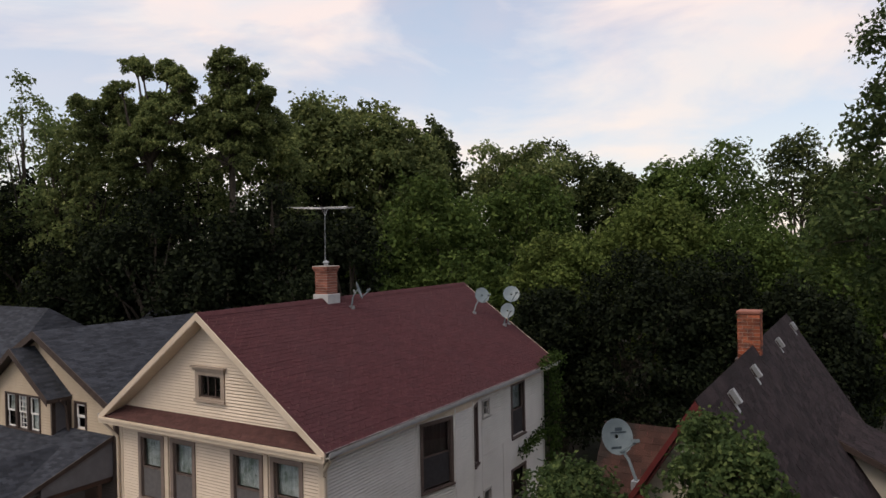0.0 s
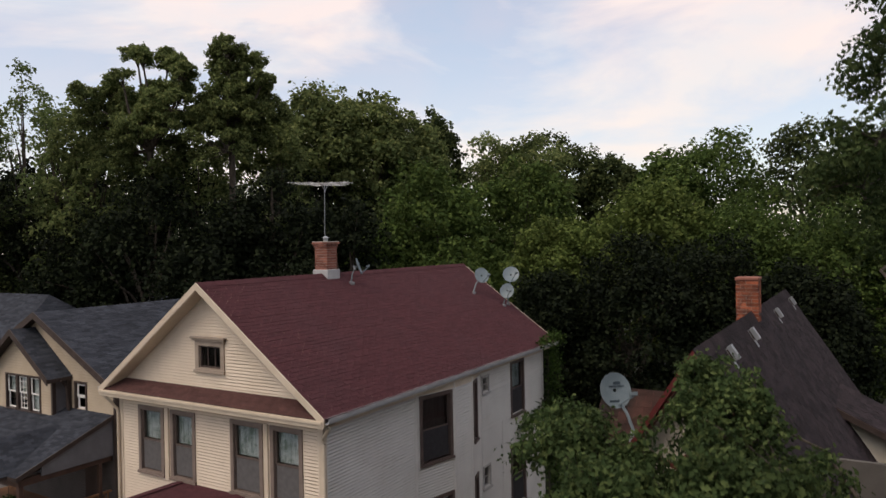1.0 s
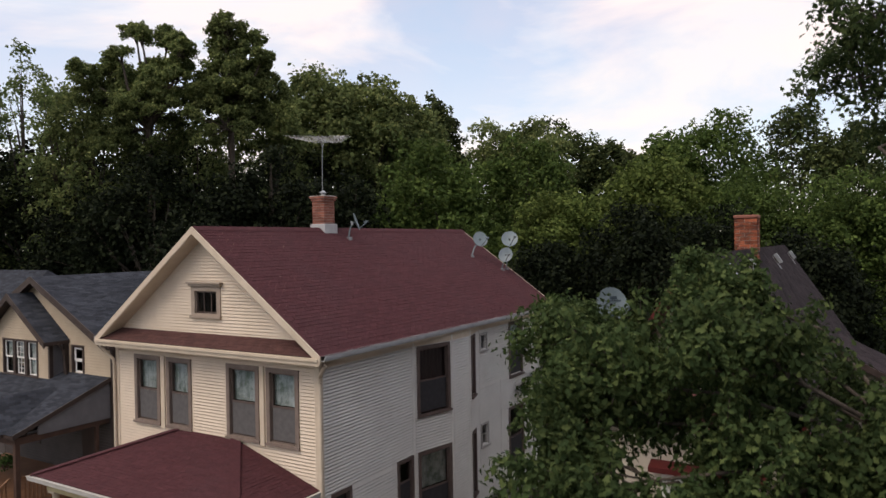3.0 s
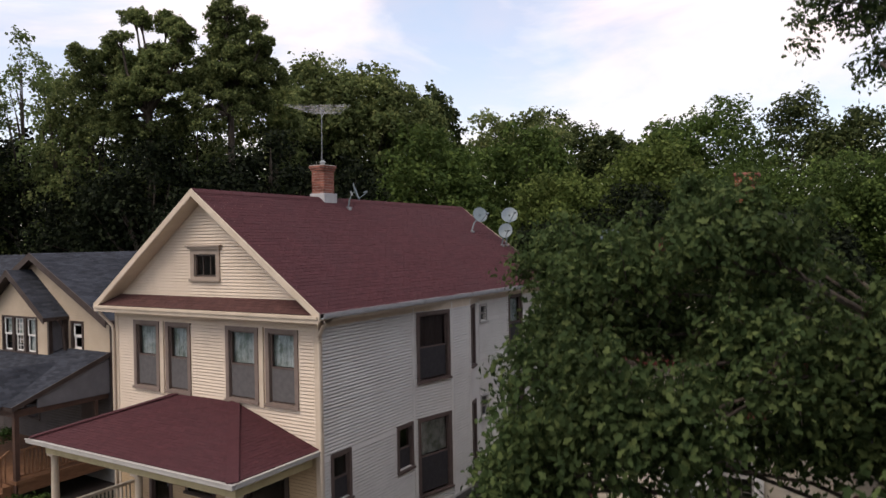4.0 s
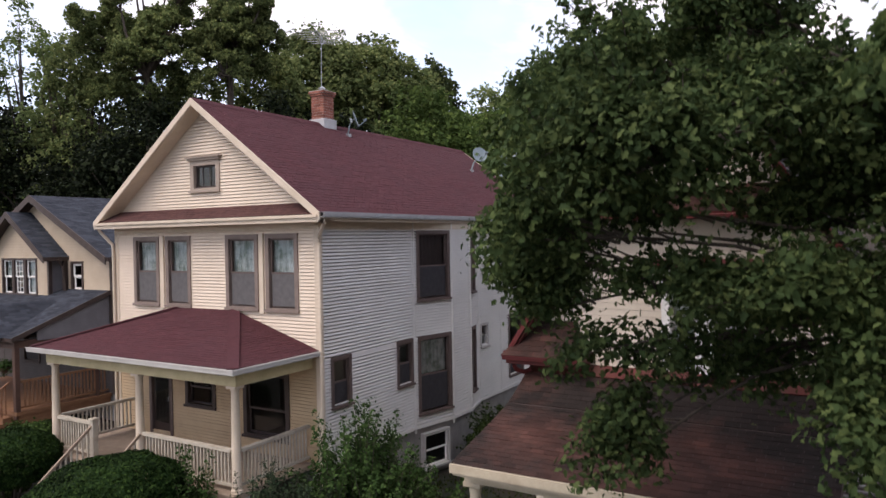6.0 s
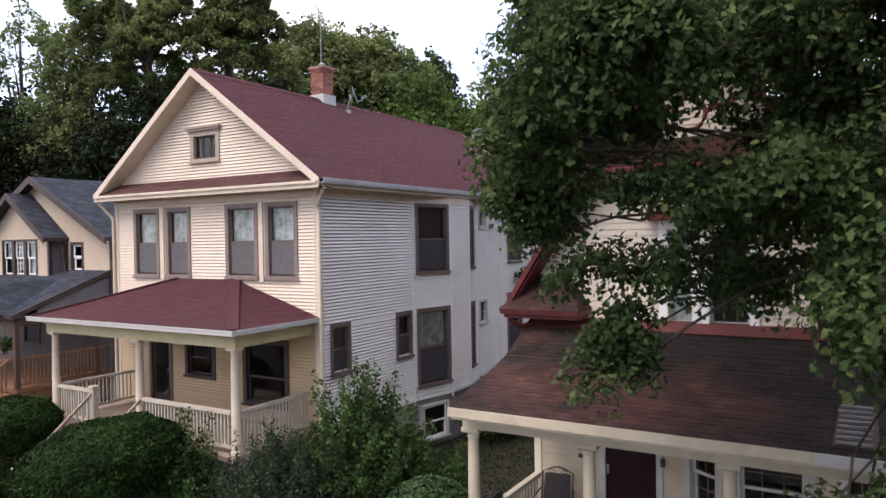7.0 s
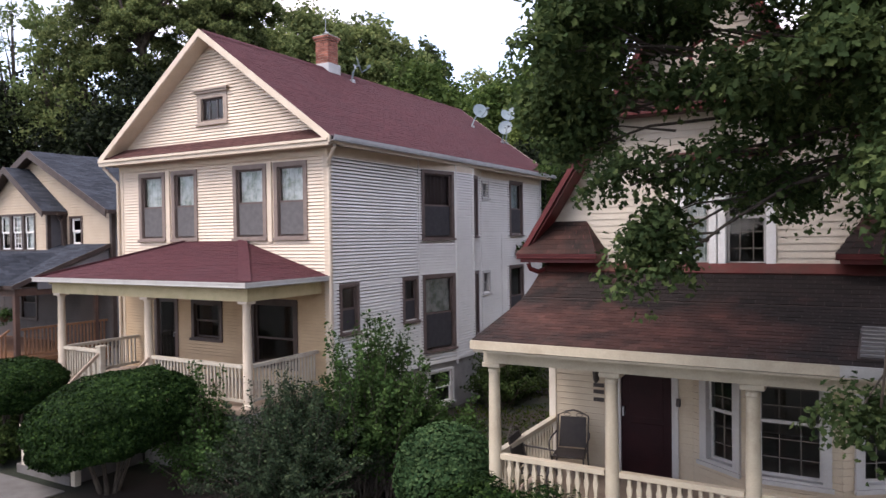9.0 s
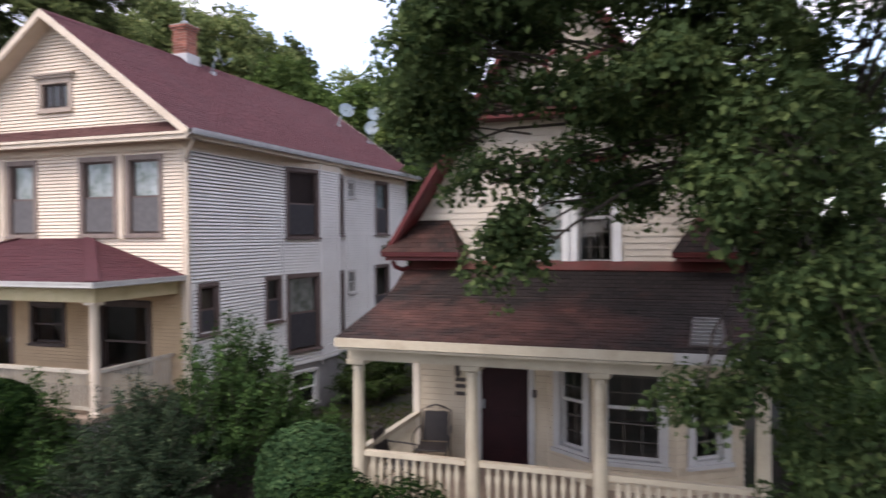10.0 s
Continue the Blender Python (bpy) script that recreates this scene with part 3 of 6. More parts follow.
def brick_stack(parent, x0, x1, y0, y1, z0, z1, mat, name="bricks", course=0.075, length=0.215):
    """Coursed bricks round a mortar core; real joints."""
    rng = random.Random(7)
    s = Shape()
    n = max(1, int((z1 - z0) / course))
    ch = (z1 - z0) / n
    for i in range(n):
        a, b = z0 + i * ch + 0.005, z0 + (i + 1) * ch - 0.005
        off = (i % 2) * length / 2
        for axis in (0, 1):
            lo, hi = (x0, x1) if axis == 0 else (y0, y1)
            cuts = [lo]
            p = lo + (off or length)
            while p < hi - 0.04:
                cuts.append(p)
                p += length
            cuts.append(hi)
            for p, q in zip(cuts, cuts[1:]):
                for side in (0, 1):
                    o = rng.uniform(-0.004, 0.006)
                    if axis == 0:
                        ys = (y0 - o, y0 + 0.06) if side == 0 else (y1 - 0.06, y1 + o)
                        s.box(p + 0.005, q - 0.005, *ys, a, b)
                    else:
                        xs = (x0 - o, x0 + 0.06) if side == 0 else (x1 - 0.06, x1 + o)
                        s.box(*xs, p + 0.065 if p == lo else p + 0.005, q - 0.065 if q == hi else q - 0.005, a, b)
    core = part("mortar_core", Shape().box(x0 + 0.012, x1 - 0.012, y0 + 0.012, y1 - 0.012, z0, z1 - 0.004), MORTAR, parent)
    return part(name, s, mat, parent, kind="stuff")

G = -0.1  # ground level

# ---- ground ----
s = Shape()
ring = [-2500, -400, -120, -70, -50] + list(range(-46, 22, 2)) + [30, 60, 150, 600, 2500]
ringy = [-2500, -300, -60, -20, -8] + list(range(-4, 60, 2)) + [70, 90, 140, 400, 2500]
pts = [(x, y, G + (0.05 * noise.noise(Vector((x * 0.21, y * 0.21, 0))) if -46 <= x <= 22 and 14 < y < 60 else 0.0)) for y in ringy for x in ring]
w = len(ring)
s.add(pts, [(j * w + i, j * w + i + 1, j * w + w + i + 1, j * w + w + i) for j in range(len(ringy) - 1) for i in range(w - 1)])
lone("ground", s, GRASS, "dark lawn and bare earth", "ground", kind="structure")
s = Shape()
for k in range(5):
    s.box(-16.0, -13.7, 8.62 - 1.4 * (k + 1) + 0.015, 8.62 - 1.4 * k, G - 0.05, G + 0.03, 0.01)
lone("pavement", s, PATHGREY, "grey worn concrete garden path in slabs", "path", kind="structure")

# ---- the two-storey cream house ----
X0, X1, Y0, Y1, XC = -17.87, -10.55, 13.0, 25.6, -14.16
EZ, RZ, EX = 7.08, 10.02, 4.04
house = thing("house", (XC, 13.0, G), "two-storey cream and pale grey clapboard house with red-brown roof", "house")
slope = (RZ - EZ) / EX
part("foundation", Shape().box(X0 + 0.03, X1 - 0.03, Y0 + 0.03, Y1 - 0.03, G - 0.1, 1.18).box(X1 - 0.18, X1 - 0.03, Y0 + 0.03, Y1 - 0.03, 1.18, 1.41), FOUNDATION, house)
FU, FN = (1, 0), (0, -1)
fo = (X0, Y0)
fx = lambda x: x - X0
front_windows = [(-17.08, -16.03), (-15.76, -14.80), (-13.51, -12.41), (-12.16, -11.14)]
WZ0, WZ1 = 4.81, 6.65
holes = [hole(fx(a), fx(b), WZ0, WZ1) for a, b in front_windows]
DOOR, PW, BW = (-16.55, -15.62, 1.4, 3.45), (-15.1, -13.98, 2.26, 3.30), (-13.0, -11.5, 1.75, 3.40)
holes += [hole(fx(d[0]), fx(d[1]), d[2], d[3]) for d in (DOOR, PW, BW)]
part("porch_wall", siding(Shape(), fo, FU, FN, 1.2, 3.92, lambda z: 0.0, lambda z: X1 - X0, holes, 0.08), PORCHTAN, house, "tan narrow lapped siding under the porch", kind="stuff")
wall = part("front_wall", siding(Shape(), fo, FU, FN, 3.92, 7.0, lambda z: 0.0, lambda z: X1 - X0, holes, 0.08), CREAM, house, "cream narrow lapped siding", kind="stuff")
rake_l = lambda z: max(0.0, (XC - EX - X0) + (z - EZ + 0.14) / slope)
rake_r = lambda z: min(X1 - X0, (XC + EX - X0) - (z - EZ + 0.14) / slope)
GW = (-14.72, -13.66, 7.74, 8.54)
part("gable_wall", siding(Shape(), fo, FU, FN, 7.0, 9.8, rake_l, rake_r, [hole(fx(GW[0]), fx(GW[1]), GW[2], GW[3])], 0.08), CREAM, house, "cream narrow lapped siding", kind="stuff")
SU, SN = (0, 1), (1, 0)
so = (X1, Y0)
sy = lambda y: y - Y0
side = Shape()
S3, S4 = (15.99, 16.76, 2.53, 3.78), (13.33, 14.08, 2.56, 3.77)
SM1, SM2 = (20.66, 21.17, 6.02, 6.62), (20.66, 21.20, 2.95, 3.73)
S6, S7 = (22.78, 23.90, 4.82, 6.75), (22.70, 23.92, 1.65, 3.82)
siding(side, so, SU, SN, 1.32, 6.72, lambda z: 0.0, lambda z: 16.85 - Y0, [hole(sy(a), sy(b), c, d) for a, b, c, d in (S3, S4)], 0.08, lip=0.030, groove=0.027, recess=0.06)
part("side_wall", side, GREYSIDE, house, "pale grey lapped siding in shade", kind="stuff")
side = Shape()
siding(side, so, SU, SN, 1.32, 6.72, lambda z: 20.60 - Y0, lambda z: Y1 - Y0, [hole(sy(a), sy(b), c, d) for a, b, c, d in (SM1, SM2, S6, S7)], 0.08, lip=0.030, groove=0.027, recess=0.06)
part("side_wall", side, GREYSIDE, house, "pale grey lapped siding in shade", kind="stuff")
bay_pts = [(X1, 16.85), (X1 + 0.34, 18.34), (X1 + 0.34, 19.42), (X1, 20.60)]
bay_holes = [[(0.12, 1.44, 4.74, 6.70), (0.12, 1.46, 1.61, 3.79)], [], [(0.11, 0.66, 4.79, 6.70), (0.11, 0.66, 1.77, 3.77)]]
for k in range(3):
    p, q = Vector(bay_pts[k]), Vector(bay_pts[k + 1])
    u = (q - p).normalized()
    n = (u.y, -u.x)
    L = (q - p).length
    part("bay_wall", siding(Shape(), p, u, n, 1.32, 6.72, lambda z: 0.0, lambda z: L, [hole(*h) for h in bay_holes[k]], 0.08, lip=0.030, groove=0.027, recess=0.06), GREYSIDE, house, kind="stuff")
    part("bay_foundation", Shape().prism([(p.x - 0.03 * n[0], p.y - 0.03 * n[1], G - 0.1), (q.x - 0.03 * n[0], q.y - 0.03 * n[1], G - 0.1), (q.x - 0.4, q.y, G - 0.1), (p.x - 0.4, p.y, G - 0.1)], (0, 0, 1.51)), FOUNDATION, house)
    part("frieze_board", Shape().prism([(p.x + 0.028 * n[0], p.y + 0.028 * n[1], 6.72), (q.x + 0.028 * n[0], q.y + 0.028 * n[1], 6.72), (q.x - 0.15, q.y, 6.72), (p.x - 0.15, p.y, 6.72)], (0, 0, 0.23)), CREAMTRIM, house)
    # Pale curtains in the lower bay windows stand in for reflected sky.
    for h in bay_holes[k]:
        window(house, p, u, n, *h, cover="blind" if h[2] > 4 else "half", screen=True)
    s = Shape()
    for uu in (0.0, L):
        c = p + u * uu
        s.tube([(c.x + n[0] * 0.012, c.y + n[1] * 0.012, 1.15), (c.x + n[0] * 0.012, c.y + n[1] * 0.012, 6.95)], 0.03, 6)
    part("corner_board", s, GREYSIDE, house)
    part("water_table", Shape().bar((p.x + n[0] * 0.03, p.y + n[1] * 0.03, 1.32), (q.x + n[0] * 0.03, q.y + n[1] * 0.03, 1.32), 0.06, 0.09), GREYSIDE, house)
    if k == 0:
        window(house, p + Vector(n) * 0.07, u, n, 0.22, 1.26, 0.10, 1.10, trim=0.06, trim_mat=OFFWHITE, split=0.5, sash_mat=WHITE, screen=False)
        # Dark sheet behind the basement glass stands in for the unlit room.
        o = p + u * 0.26 - Vector(n) * 0.018
        part("dark_room_sheet", Shape().prism([(o.x, o.y, 0.12), (o.x + u.x * 0.96, o.y + u.y * 0.96, 0.12), (o.x + u.x * 0.96, o.y + u.y * 0.96, 1.08), (o.x, o.y, 1.08)], (-n[0] * 0.01, -n[1] * 0.01, 0)), DARKSCREEN, house)
for a, b in ((Y0, 16.85), (20.6, Y1)):
    part("water_table", Shape().box(X1 - 0.02, X1 + 0.05, a, b, 1.27, 1.36), GREYSIDE, house)
    part("frieze_board", Shape().box(X1 - 0.15, X1 + 0.028, a, b, 6.72, 6.95), CREAMTRIM, house)
part("rear_wall", Shape().box(X0, X1, Y1 - 0.15, Y1, 1.15, 6.95).prism([(X0, Y1, 6.95), (X1, Y1, 6.95), (XC, Y1, 9.8)], (0, -0.15, 0)), GREYSIDE, house)
part("far_side_wall", Shape().box(X0, X0 + 0.15, Y0 + 0.15, Y1 - 0.15, 1.18, 6.95), CREAM, house)
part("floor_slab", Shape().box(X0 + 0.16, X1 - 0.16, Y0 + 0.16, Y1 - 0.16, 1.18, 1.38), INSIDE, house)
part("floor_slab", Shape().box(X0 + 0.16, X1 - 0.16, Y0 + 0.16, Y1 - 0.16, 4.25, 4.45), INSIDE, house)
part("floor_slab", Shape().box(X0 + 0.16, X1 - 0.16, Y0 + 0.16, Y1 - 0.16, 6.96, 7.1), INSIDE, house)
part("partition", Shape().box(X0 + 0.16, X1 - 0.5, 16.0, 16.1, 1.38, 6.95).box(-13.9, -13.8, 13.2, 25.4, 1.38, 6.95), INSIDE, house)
for a, b in front_windows:
    window(house, fo, FU, FN, fx(a), fx(b), WZ0, WZ1, trim_mat=MIDTAUPE, trim=0.11, cover="half", split=0.5)
for a, b in ((-16.03, -15.76), (-12.41, -12.16)):
    part("mullion", Shape().box(a + 0.06, b - 0.06, Y0 - 0.06, Y0, WZ0 - 0.05, WZ1 + 0.02), CREAMTRIM, house)
window(house, fo, FU, FN, fx(GW[0]), fx(GW[1]), GW[2], GW[3], trim=0.13, trim_mat=TAUPE, sash_mat=DARKTRIM, cover="", split=None, cap=0.10, grid=(3, 0), screen=False, bar=0.016)
window(house, fo, FU, FN, fx(PW[0]), fx(PW[1]), PW[2], PW[3], trim=0.10, split=0.5, trim_mat=DARKTRIM, sash_mat=DARKTRIM, screen=False)
window(house, fo, FU, FN, fx(BW[0]), fx(BW[1]), BW[2], BW[3], trim=0.12, split=0.42, sash_mat=DARKTRIM, trim_mat=DARKTRIM, screen=False)
for c in (S3, S4, SM1, SM2, S6, S7):
    small = c in (SM1, SM2)
    window(house, so, SU, SN, sy(c[0]), sy(c[1]), c[2], c[3], trim=0.09 if not small else 0.055, trim_mat=OFFWHITE if small else BROWN, sash_mat=OFFWHITE if small else BROWN, sash=0.045 if not small else 0.03, screen=not small, cover="half" if c == S6 else "")
part("conduit", Shape().tube([(X1 + 0.03, 22.1, 1.25), (X1 + 0.03, 22.1, 4.7), (X1 + 0.03, 22.1, 4.9)], 0.012, 6), GREYSIDE, house)
# entrance door
d = part("door", Shape().box(DOOR[0] + 0.1, DOOR[1] - 0.1, Y0 + 0.02, Y0 + 0.07, 1.4, DOOR[3] - 0.1), DOORBROWN, house, "dark brown storm door")
part("door_casing", Shape().box(DOOR[0], DOOR[0] + 0.1, Y0 - 0.04, Y0 + 0.15, 1.4, DOOR[3]).box(DOOR[1] - 0.1, DOOR[1], Y0 - 0.04, Y0 + 0.15, 1.4, DOOR[3]).box(DOOR[0] + 0.1, DOOR[1] - 0.1, Y0 - 0.04, Y0 + 0.15, DOOR[3] - 0.1, DOOR[3]), BROWN, d)
part("pane", Shape().box(DOOR[0] + 0.2, DOOR[1] - 0.2, Y0 + 0.012, Y0 + 0.018, 1.7, 3.2), GLASS, d)
part("door_handle", Shape().tube([(DOOR[1] - 0.17, Y0 + 0.02, 2.4), (DOOR[1] - 0.17, Y0 - 0.03, 2.4), (DOOR[1] - 0.17, Y0 - 0.03, 2.3)], 0.012, 6), STEEL, d)
# corner boards
part("corner_board", Shape().box(X1 - 0.10, X1 + 0.035, Y0 - 0.035, Y0 + 0.10, 1.15, 6.95, 0.008), CREAMTRIM, house)
part("corner_board", Shape().box(X0 - 0.035, X0 + 0.10, Y0 - 0.035, Y0 + 0.10, 1.15, 6.95, 0.008), CREAMTRIM, house)
part("corner_board", Shape().box(X1 - 0.10, X1 + 0.035, Y1 - 0.10, Y1 + 0.035, 1.15, 6.95), GREYSIDE, house)
part("frieze_board", Shape().box(X0, X1, Y0 - 0.05, Y0, 6.74, 6.95), CREAMTRIM, house)
# roof
YF, YR = 12.58, 26.05
for sgn, seed in ((1, 1), (-1, 2)):
    ex = XC + sgn * EX
    q = [(ex, YF, EZ), (ex, YR, EZ), (XC, YR, RZ), (XC, YF, RZ)]
    if sgn < 0:
        q = [q[1], q[0], q[3], q[2]]
    roof_plane(house, *q, REDROOF, seed, 0.10, under_mat=CREAMTRIM)
    for yy, dy in ((YF - 0.035, 0.033), (YR + 0.002, 0.033)):
        part("rake_board", Shape().prism([(ex, yy, EZ - 0.17), (ex, yy, EZ + 0.012), (XC, yy, RZ + 0.012), (XC, yy, RZ - 0.17)], (0, dy, 0)), CREAMTRIM, house)
    part("rake_soffit", Shape().prism([(ex - sgn * 0.3, YF, EZ + 0.06), (ex - sgn * 0.3, YF, EZ + 0.03), (XC, YF, RZ - 0.19), (XC, YF, RZ - 0.16)], (0, Y0 - YF, 0)), CREAMTRIM, house)
    g = Shape()
    gx = ex
    prof = [(0, 0.0), (0.10, 0.0), (0.12, 0.05), (0.13, 0.12), (0.115, 0.12), (0.105, 0.055), (0.09, 0.015), (0.015, 0.015), (0.015, 0.12), (0, 0.12)]
    g.prism([(gx + sgn * (px - 0.015), YF + 0.02, EZ - 0.10 + pz) for px, pz in prof], (0, YR - YF - 0.04, 0))
    part("gutter", g, GUTTER, house)
    part("eave_soffit", Shape().box(min(ex, ex - sgn * 0.46), max(ex, ex - sgn * 0.46), YF + 0.02, YR - 0.02, 6.955, 6.985), CREAMTRIM, house)
    part("fascia", Shape().box(min(ex - sgn * 0.02, ex - sgn * 0.05), max(ex - sgn * 0.02, ex - sgn * 0.05), YF, YR, 6.90, 7.05), CREAMTRIM, house)
s = Shape()
rng = random.Random(5)
for k in range(45):
    y = YF + k * 0.3
    for sgn in (1, -1):
        s.add([(XC, y, RZ + 0.03), (XC, y + 0.33, RZ + 0.022), (XC + sgn * 0.15, y + 0.33, RZ + 0.02 - 0.15 * slope), (XC + sgn * 0.15, y, RZ + 0.028 - 0.15 * slope)], [(0, 1, 2, 3) if sgn < 0 else (3, 2, 1, 0)])
part("ridge", s, REDROOF, house, kind="stuff")
# pent roof across the gable's foot
PL, PR = XC - EX + 0.02, XC + EX - 0.02
roof_plane(house, (PL, 12.58, 7.06), (PR, 12.58, 7.06), (PR - 0.36, 12.98, 7.34), (PL + 0.36, 12.98, 7.34), PENTROOF, 3, 0.05)
part("pent_fascia", Shape().box(PL, PR, 12.54, 12.58, 6.88, 7.045).box(PL + 0.02, PR - 0.02, 12.50, 12.54, 6.98, 7.04), CREAMTRIM, house)
part("pent_soffit", Shape().box(PL, PR, 12.58, Y0, 6.90, 6.93), CREAMTRIM, house)
# downspouts
part("downspout", Shape().tube([(XC + EX - 0.02, 12.72, 6.98), (XC + EX - 0.02, 12.74, 6.86), (X1 + 0.085, 12.92, 6.55), (X1 + 0.085, 12.93, 6.4), (X1 + 0.085, 12.93, 0.1), (X1 + 0.12, 12.8, G + 0.02)], 0.045, 8), CREAMTRIM, house, smooth=True)
part("downspout", Shape().tube([(XC - EX + 0.05, 12.66, 6.98), (XC - EX + 0.05, 12.68, 6.84), (X0 - 0.03, 12.9, 6.45), (X0 - 0.03, 12.92, 6.3), (X0 - 0.03, 12.92, 0.1), (X0 - 0.1, 12.8, G + 0.02)], 0.042, 8), CREAMTRIM, house, smooth=True)
# chimney
CX0, CX1, CY0, CY1 = -14.48, -14.0, 17.35, 17.83
ch = part("chimney", Shape().box(CX0 - 0.05, CX1 + 0.06, CY0 - 0.05, CY1 + 0.06, 9.55, 10.16, 0.01), GUTTER, house, "brick chimney with metal flashing and clay pot")
brick_stack(ch, CX0, CX1, CY0, CY1, 10.12, 10.86, BRICK2)
brick_stack(ch, CX0 - 0.03, CX1 + 0.03, CY0 - 0.03, CY1 + 0.03, 10.86, 10.93, BRICK2, "corbel_course")
brick_stack(ch, CX0 - 0.06, CX1 + 0.06, CY0 - 0.06, CY1 + 0.06, 10.93, 11.0, BRICK2, "corbel_course")
part("crown", Shape().box(CX0 - 0.055, CX1 + 0.055, CY0 - 0.055, CY1 + 0.055, 10.996, 11.02, 0.008), MORTAR, ch)
part("flue_cap", Shape().lathe((CX0 + CX1) / 2, (CY0 + CY1) / 2, [(0.07, 11.0), (0.07, 11.12), (0.12, 11.12), (0.02, 11.19)], 12), STEEL, ch, smooth=True)
# porch
pch = part("porch_floor", Shape().box(-17.55, -10.78, 10.58, 12.97, 1.28, 1.40, 0.01), FLOORWOOD, house, "painted porch floor")
part("porch_beam", Shape().box(-17.36, -10.74, 10.66, 10.92, 3.58, 3.90).box(-17.36, -17.06, 10.92, 12.95, 3.58, 3.90).box(-11.04, -10.74, 10.92, 12.95, 3.58, 3.90).box(-17.42, -10.68, 10.61, 10.655, 3.80, 3.90), PORCHBEAM, house)
part("porch_ceiling", Shape().box(-17.06, -11.04, 10.92, 12.95, 3.86, 3.89), CREAMTRIM, house)
EP = [(-17.60, 10.42, 3.98), (-10.55, 10.42, 3.98), (-10.55, 12.97, 3.98), (-17.60, 12.97, 3.98)]
RP = [(-15.30, 12.97, 4.80), (-13.22, 12.97, 4.80)]
roof_plane(house, EP[0], EP[1], RP[1], RP[0], REDROOF, 11, 0.05)
roof_plane(house, EP[1], EP[2], RP[1], RP[1], REDROOF, 12, 0.05)
roof_plane(house, EP[3], EP[0], RP[0], RP[0], REDROOF, 13, 0.05)
for a, b in ((EP[0], RP[0]), (EP[1], RP[1])):
    part("hip_cap", Shape().bar((a[0], a[1], a[2] + 0.02), (b[0], b[1], b[2] + 0.02), 0.24, 0.025), REDROOF, house)
part("porch_eave", Shape().box(-17.58, -10.57, 10.44, 12.95, 3.885, 3.915), CREAMTRIM, house)
part("porch_gutter", Shape().box(-17.66, -10.46, 10.33, 10.42, 3.87, 3.975, 0.012).box(-10.55, -10.46, 10.42, 12.95, 3.87, 3.975, 0.012).box(-17.69, -17.60, 10.42, 12.95, 3.87, 3.975, 0.012).box(-17.67, -10.45, 10.318, 10.34, 3.955, 3.985).box(-10.472, -10.45, 10.34, 12.95, 3.955, 3.985), OFFWHITE, house)
for x in (-17.2, -13.94, -10.9):
    c = part("porch_column", Shape().lathe(x, 10.79, [(0.12, 1.40), (0.12, 1.46), (0.10, 1.48), (0.098, 2.2), (0.08, 3.47), (0.095, 3.49), (0.095, 3.52)], 18), CREAMTRIM, house, smooth=True)
    part("capital", Shape().box(x - 0.13, x + 0.13, 10.66, 10.92, 3.52, 3.58, 0.008), CREAMTRIM, c)
baluster_row(house, (-17.08, 10.79), (-15.66, 10.79), 1.50, 2.27, 0.105, RAIL, w=0.035)
baluster_row(house, (-13.82, 10.79), (-11.02, 10.79), 1.50, 2.27, 0.105, RAIL, w=0.035)
baluster_row(house, (-17.2, 10.9), (-17.2, 12.95), 1.50, 2.27, 0.115, RAIL, w=0.035)
baluster_row(house, (-10.9, 10.9), (-10.9, 12.95), 1.50, 2.27, 0.105, RAIL, w=0.035)
for x, y, z0, z1 in ((-15.6, 10.74, 0.9, 2.38), (-15.6, 8.95, G, 0.95), (-13.86, 8.95, G, 0.62)):
    n = part("newel_post", Shape().box(x - 0.07, x + 0.07, y - 0.07, y + 0.07, z0, z1 - 0.05, 0.008).box(x - 0.09, x + 0.09, y - 0.09, y + 0.09, z1 - 0.05, z1, 0.008), RAIL, house)
for k in range(8):
    z = 1.40 - (k + 1) * 0.1875
    y = 10.58 - k * 0.24
    part("step", Shape().box(-15.85 if k > 5 else -15.55, -13.95, y - 0.27, y, G - 0.02, z + 0.1875 - 0.19 if k == 7 else z, 0.012), PATHGREY, house)
for x in (-15.6, -13.86):
    part("stair_rail", Shape().bar((x, 10.72, 2.22), (x, 8.97, 0.86), 0.05, 0.06), FLOORWOOD, house)
    for k in range(1, 13):
        y = 10.72 - k * 1.75 / 13
        zt = 2.22 - k * 1.36 / 13
        part("baluster", Shape().box(x - 0.018, x + 0.018, y - 0.018, y + 0.018, zt - 0.72, zt - 0.02), RAIL, house)
# lattice skirt
for x0, x1 in ((-17.4, -15.7), (-13.85, -10.85)):
    s = Shape()
    n = int((x1 - x0 + 1.1) / 0.12)
    for k in range(n):
        for sg in (1, -1):
            a = x0 + k * 0.12 - (0.0 if sg < 0 else 1.1)
            p0, p1 = (a, 0.05), (a + 1.1, 1.15)
            if sg < 0:
                p0, p1 = (a, 0.05), (a - 1.1, 1.15)
            t0, t1 = 0.0, 1.0
            dx = p1[0] - p0[0]
            ts = sorted(((x0 - p0[0]) / dx, (x1 - p0[0]) / dx))
            t0, t1 = max(0, ts[0]), min(1, ts[1])
            if t1 - t0 > 0.03:
                A = (p0[0] + dx * t0, 10.70 + 0.006 * sg, p0[1] + 1.1 * t0)
                B = (p0[0] + dx * t1, 10.70 + 0.006 * sg, p0[1] + 1.1 * t1)
                s.bar(A, B, 0.012, 0.03)
    s.box(x0, x1, 10.67, 10.72, G, 0.07).box(x0, x1, 10.67, 10.72, 1.12, 1.28)
    part("lattice_skirt", s, LATH, house, "weathered grey lattice under the porch")
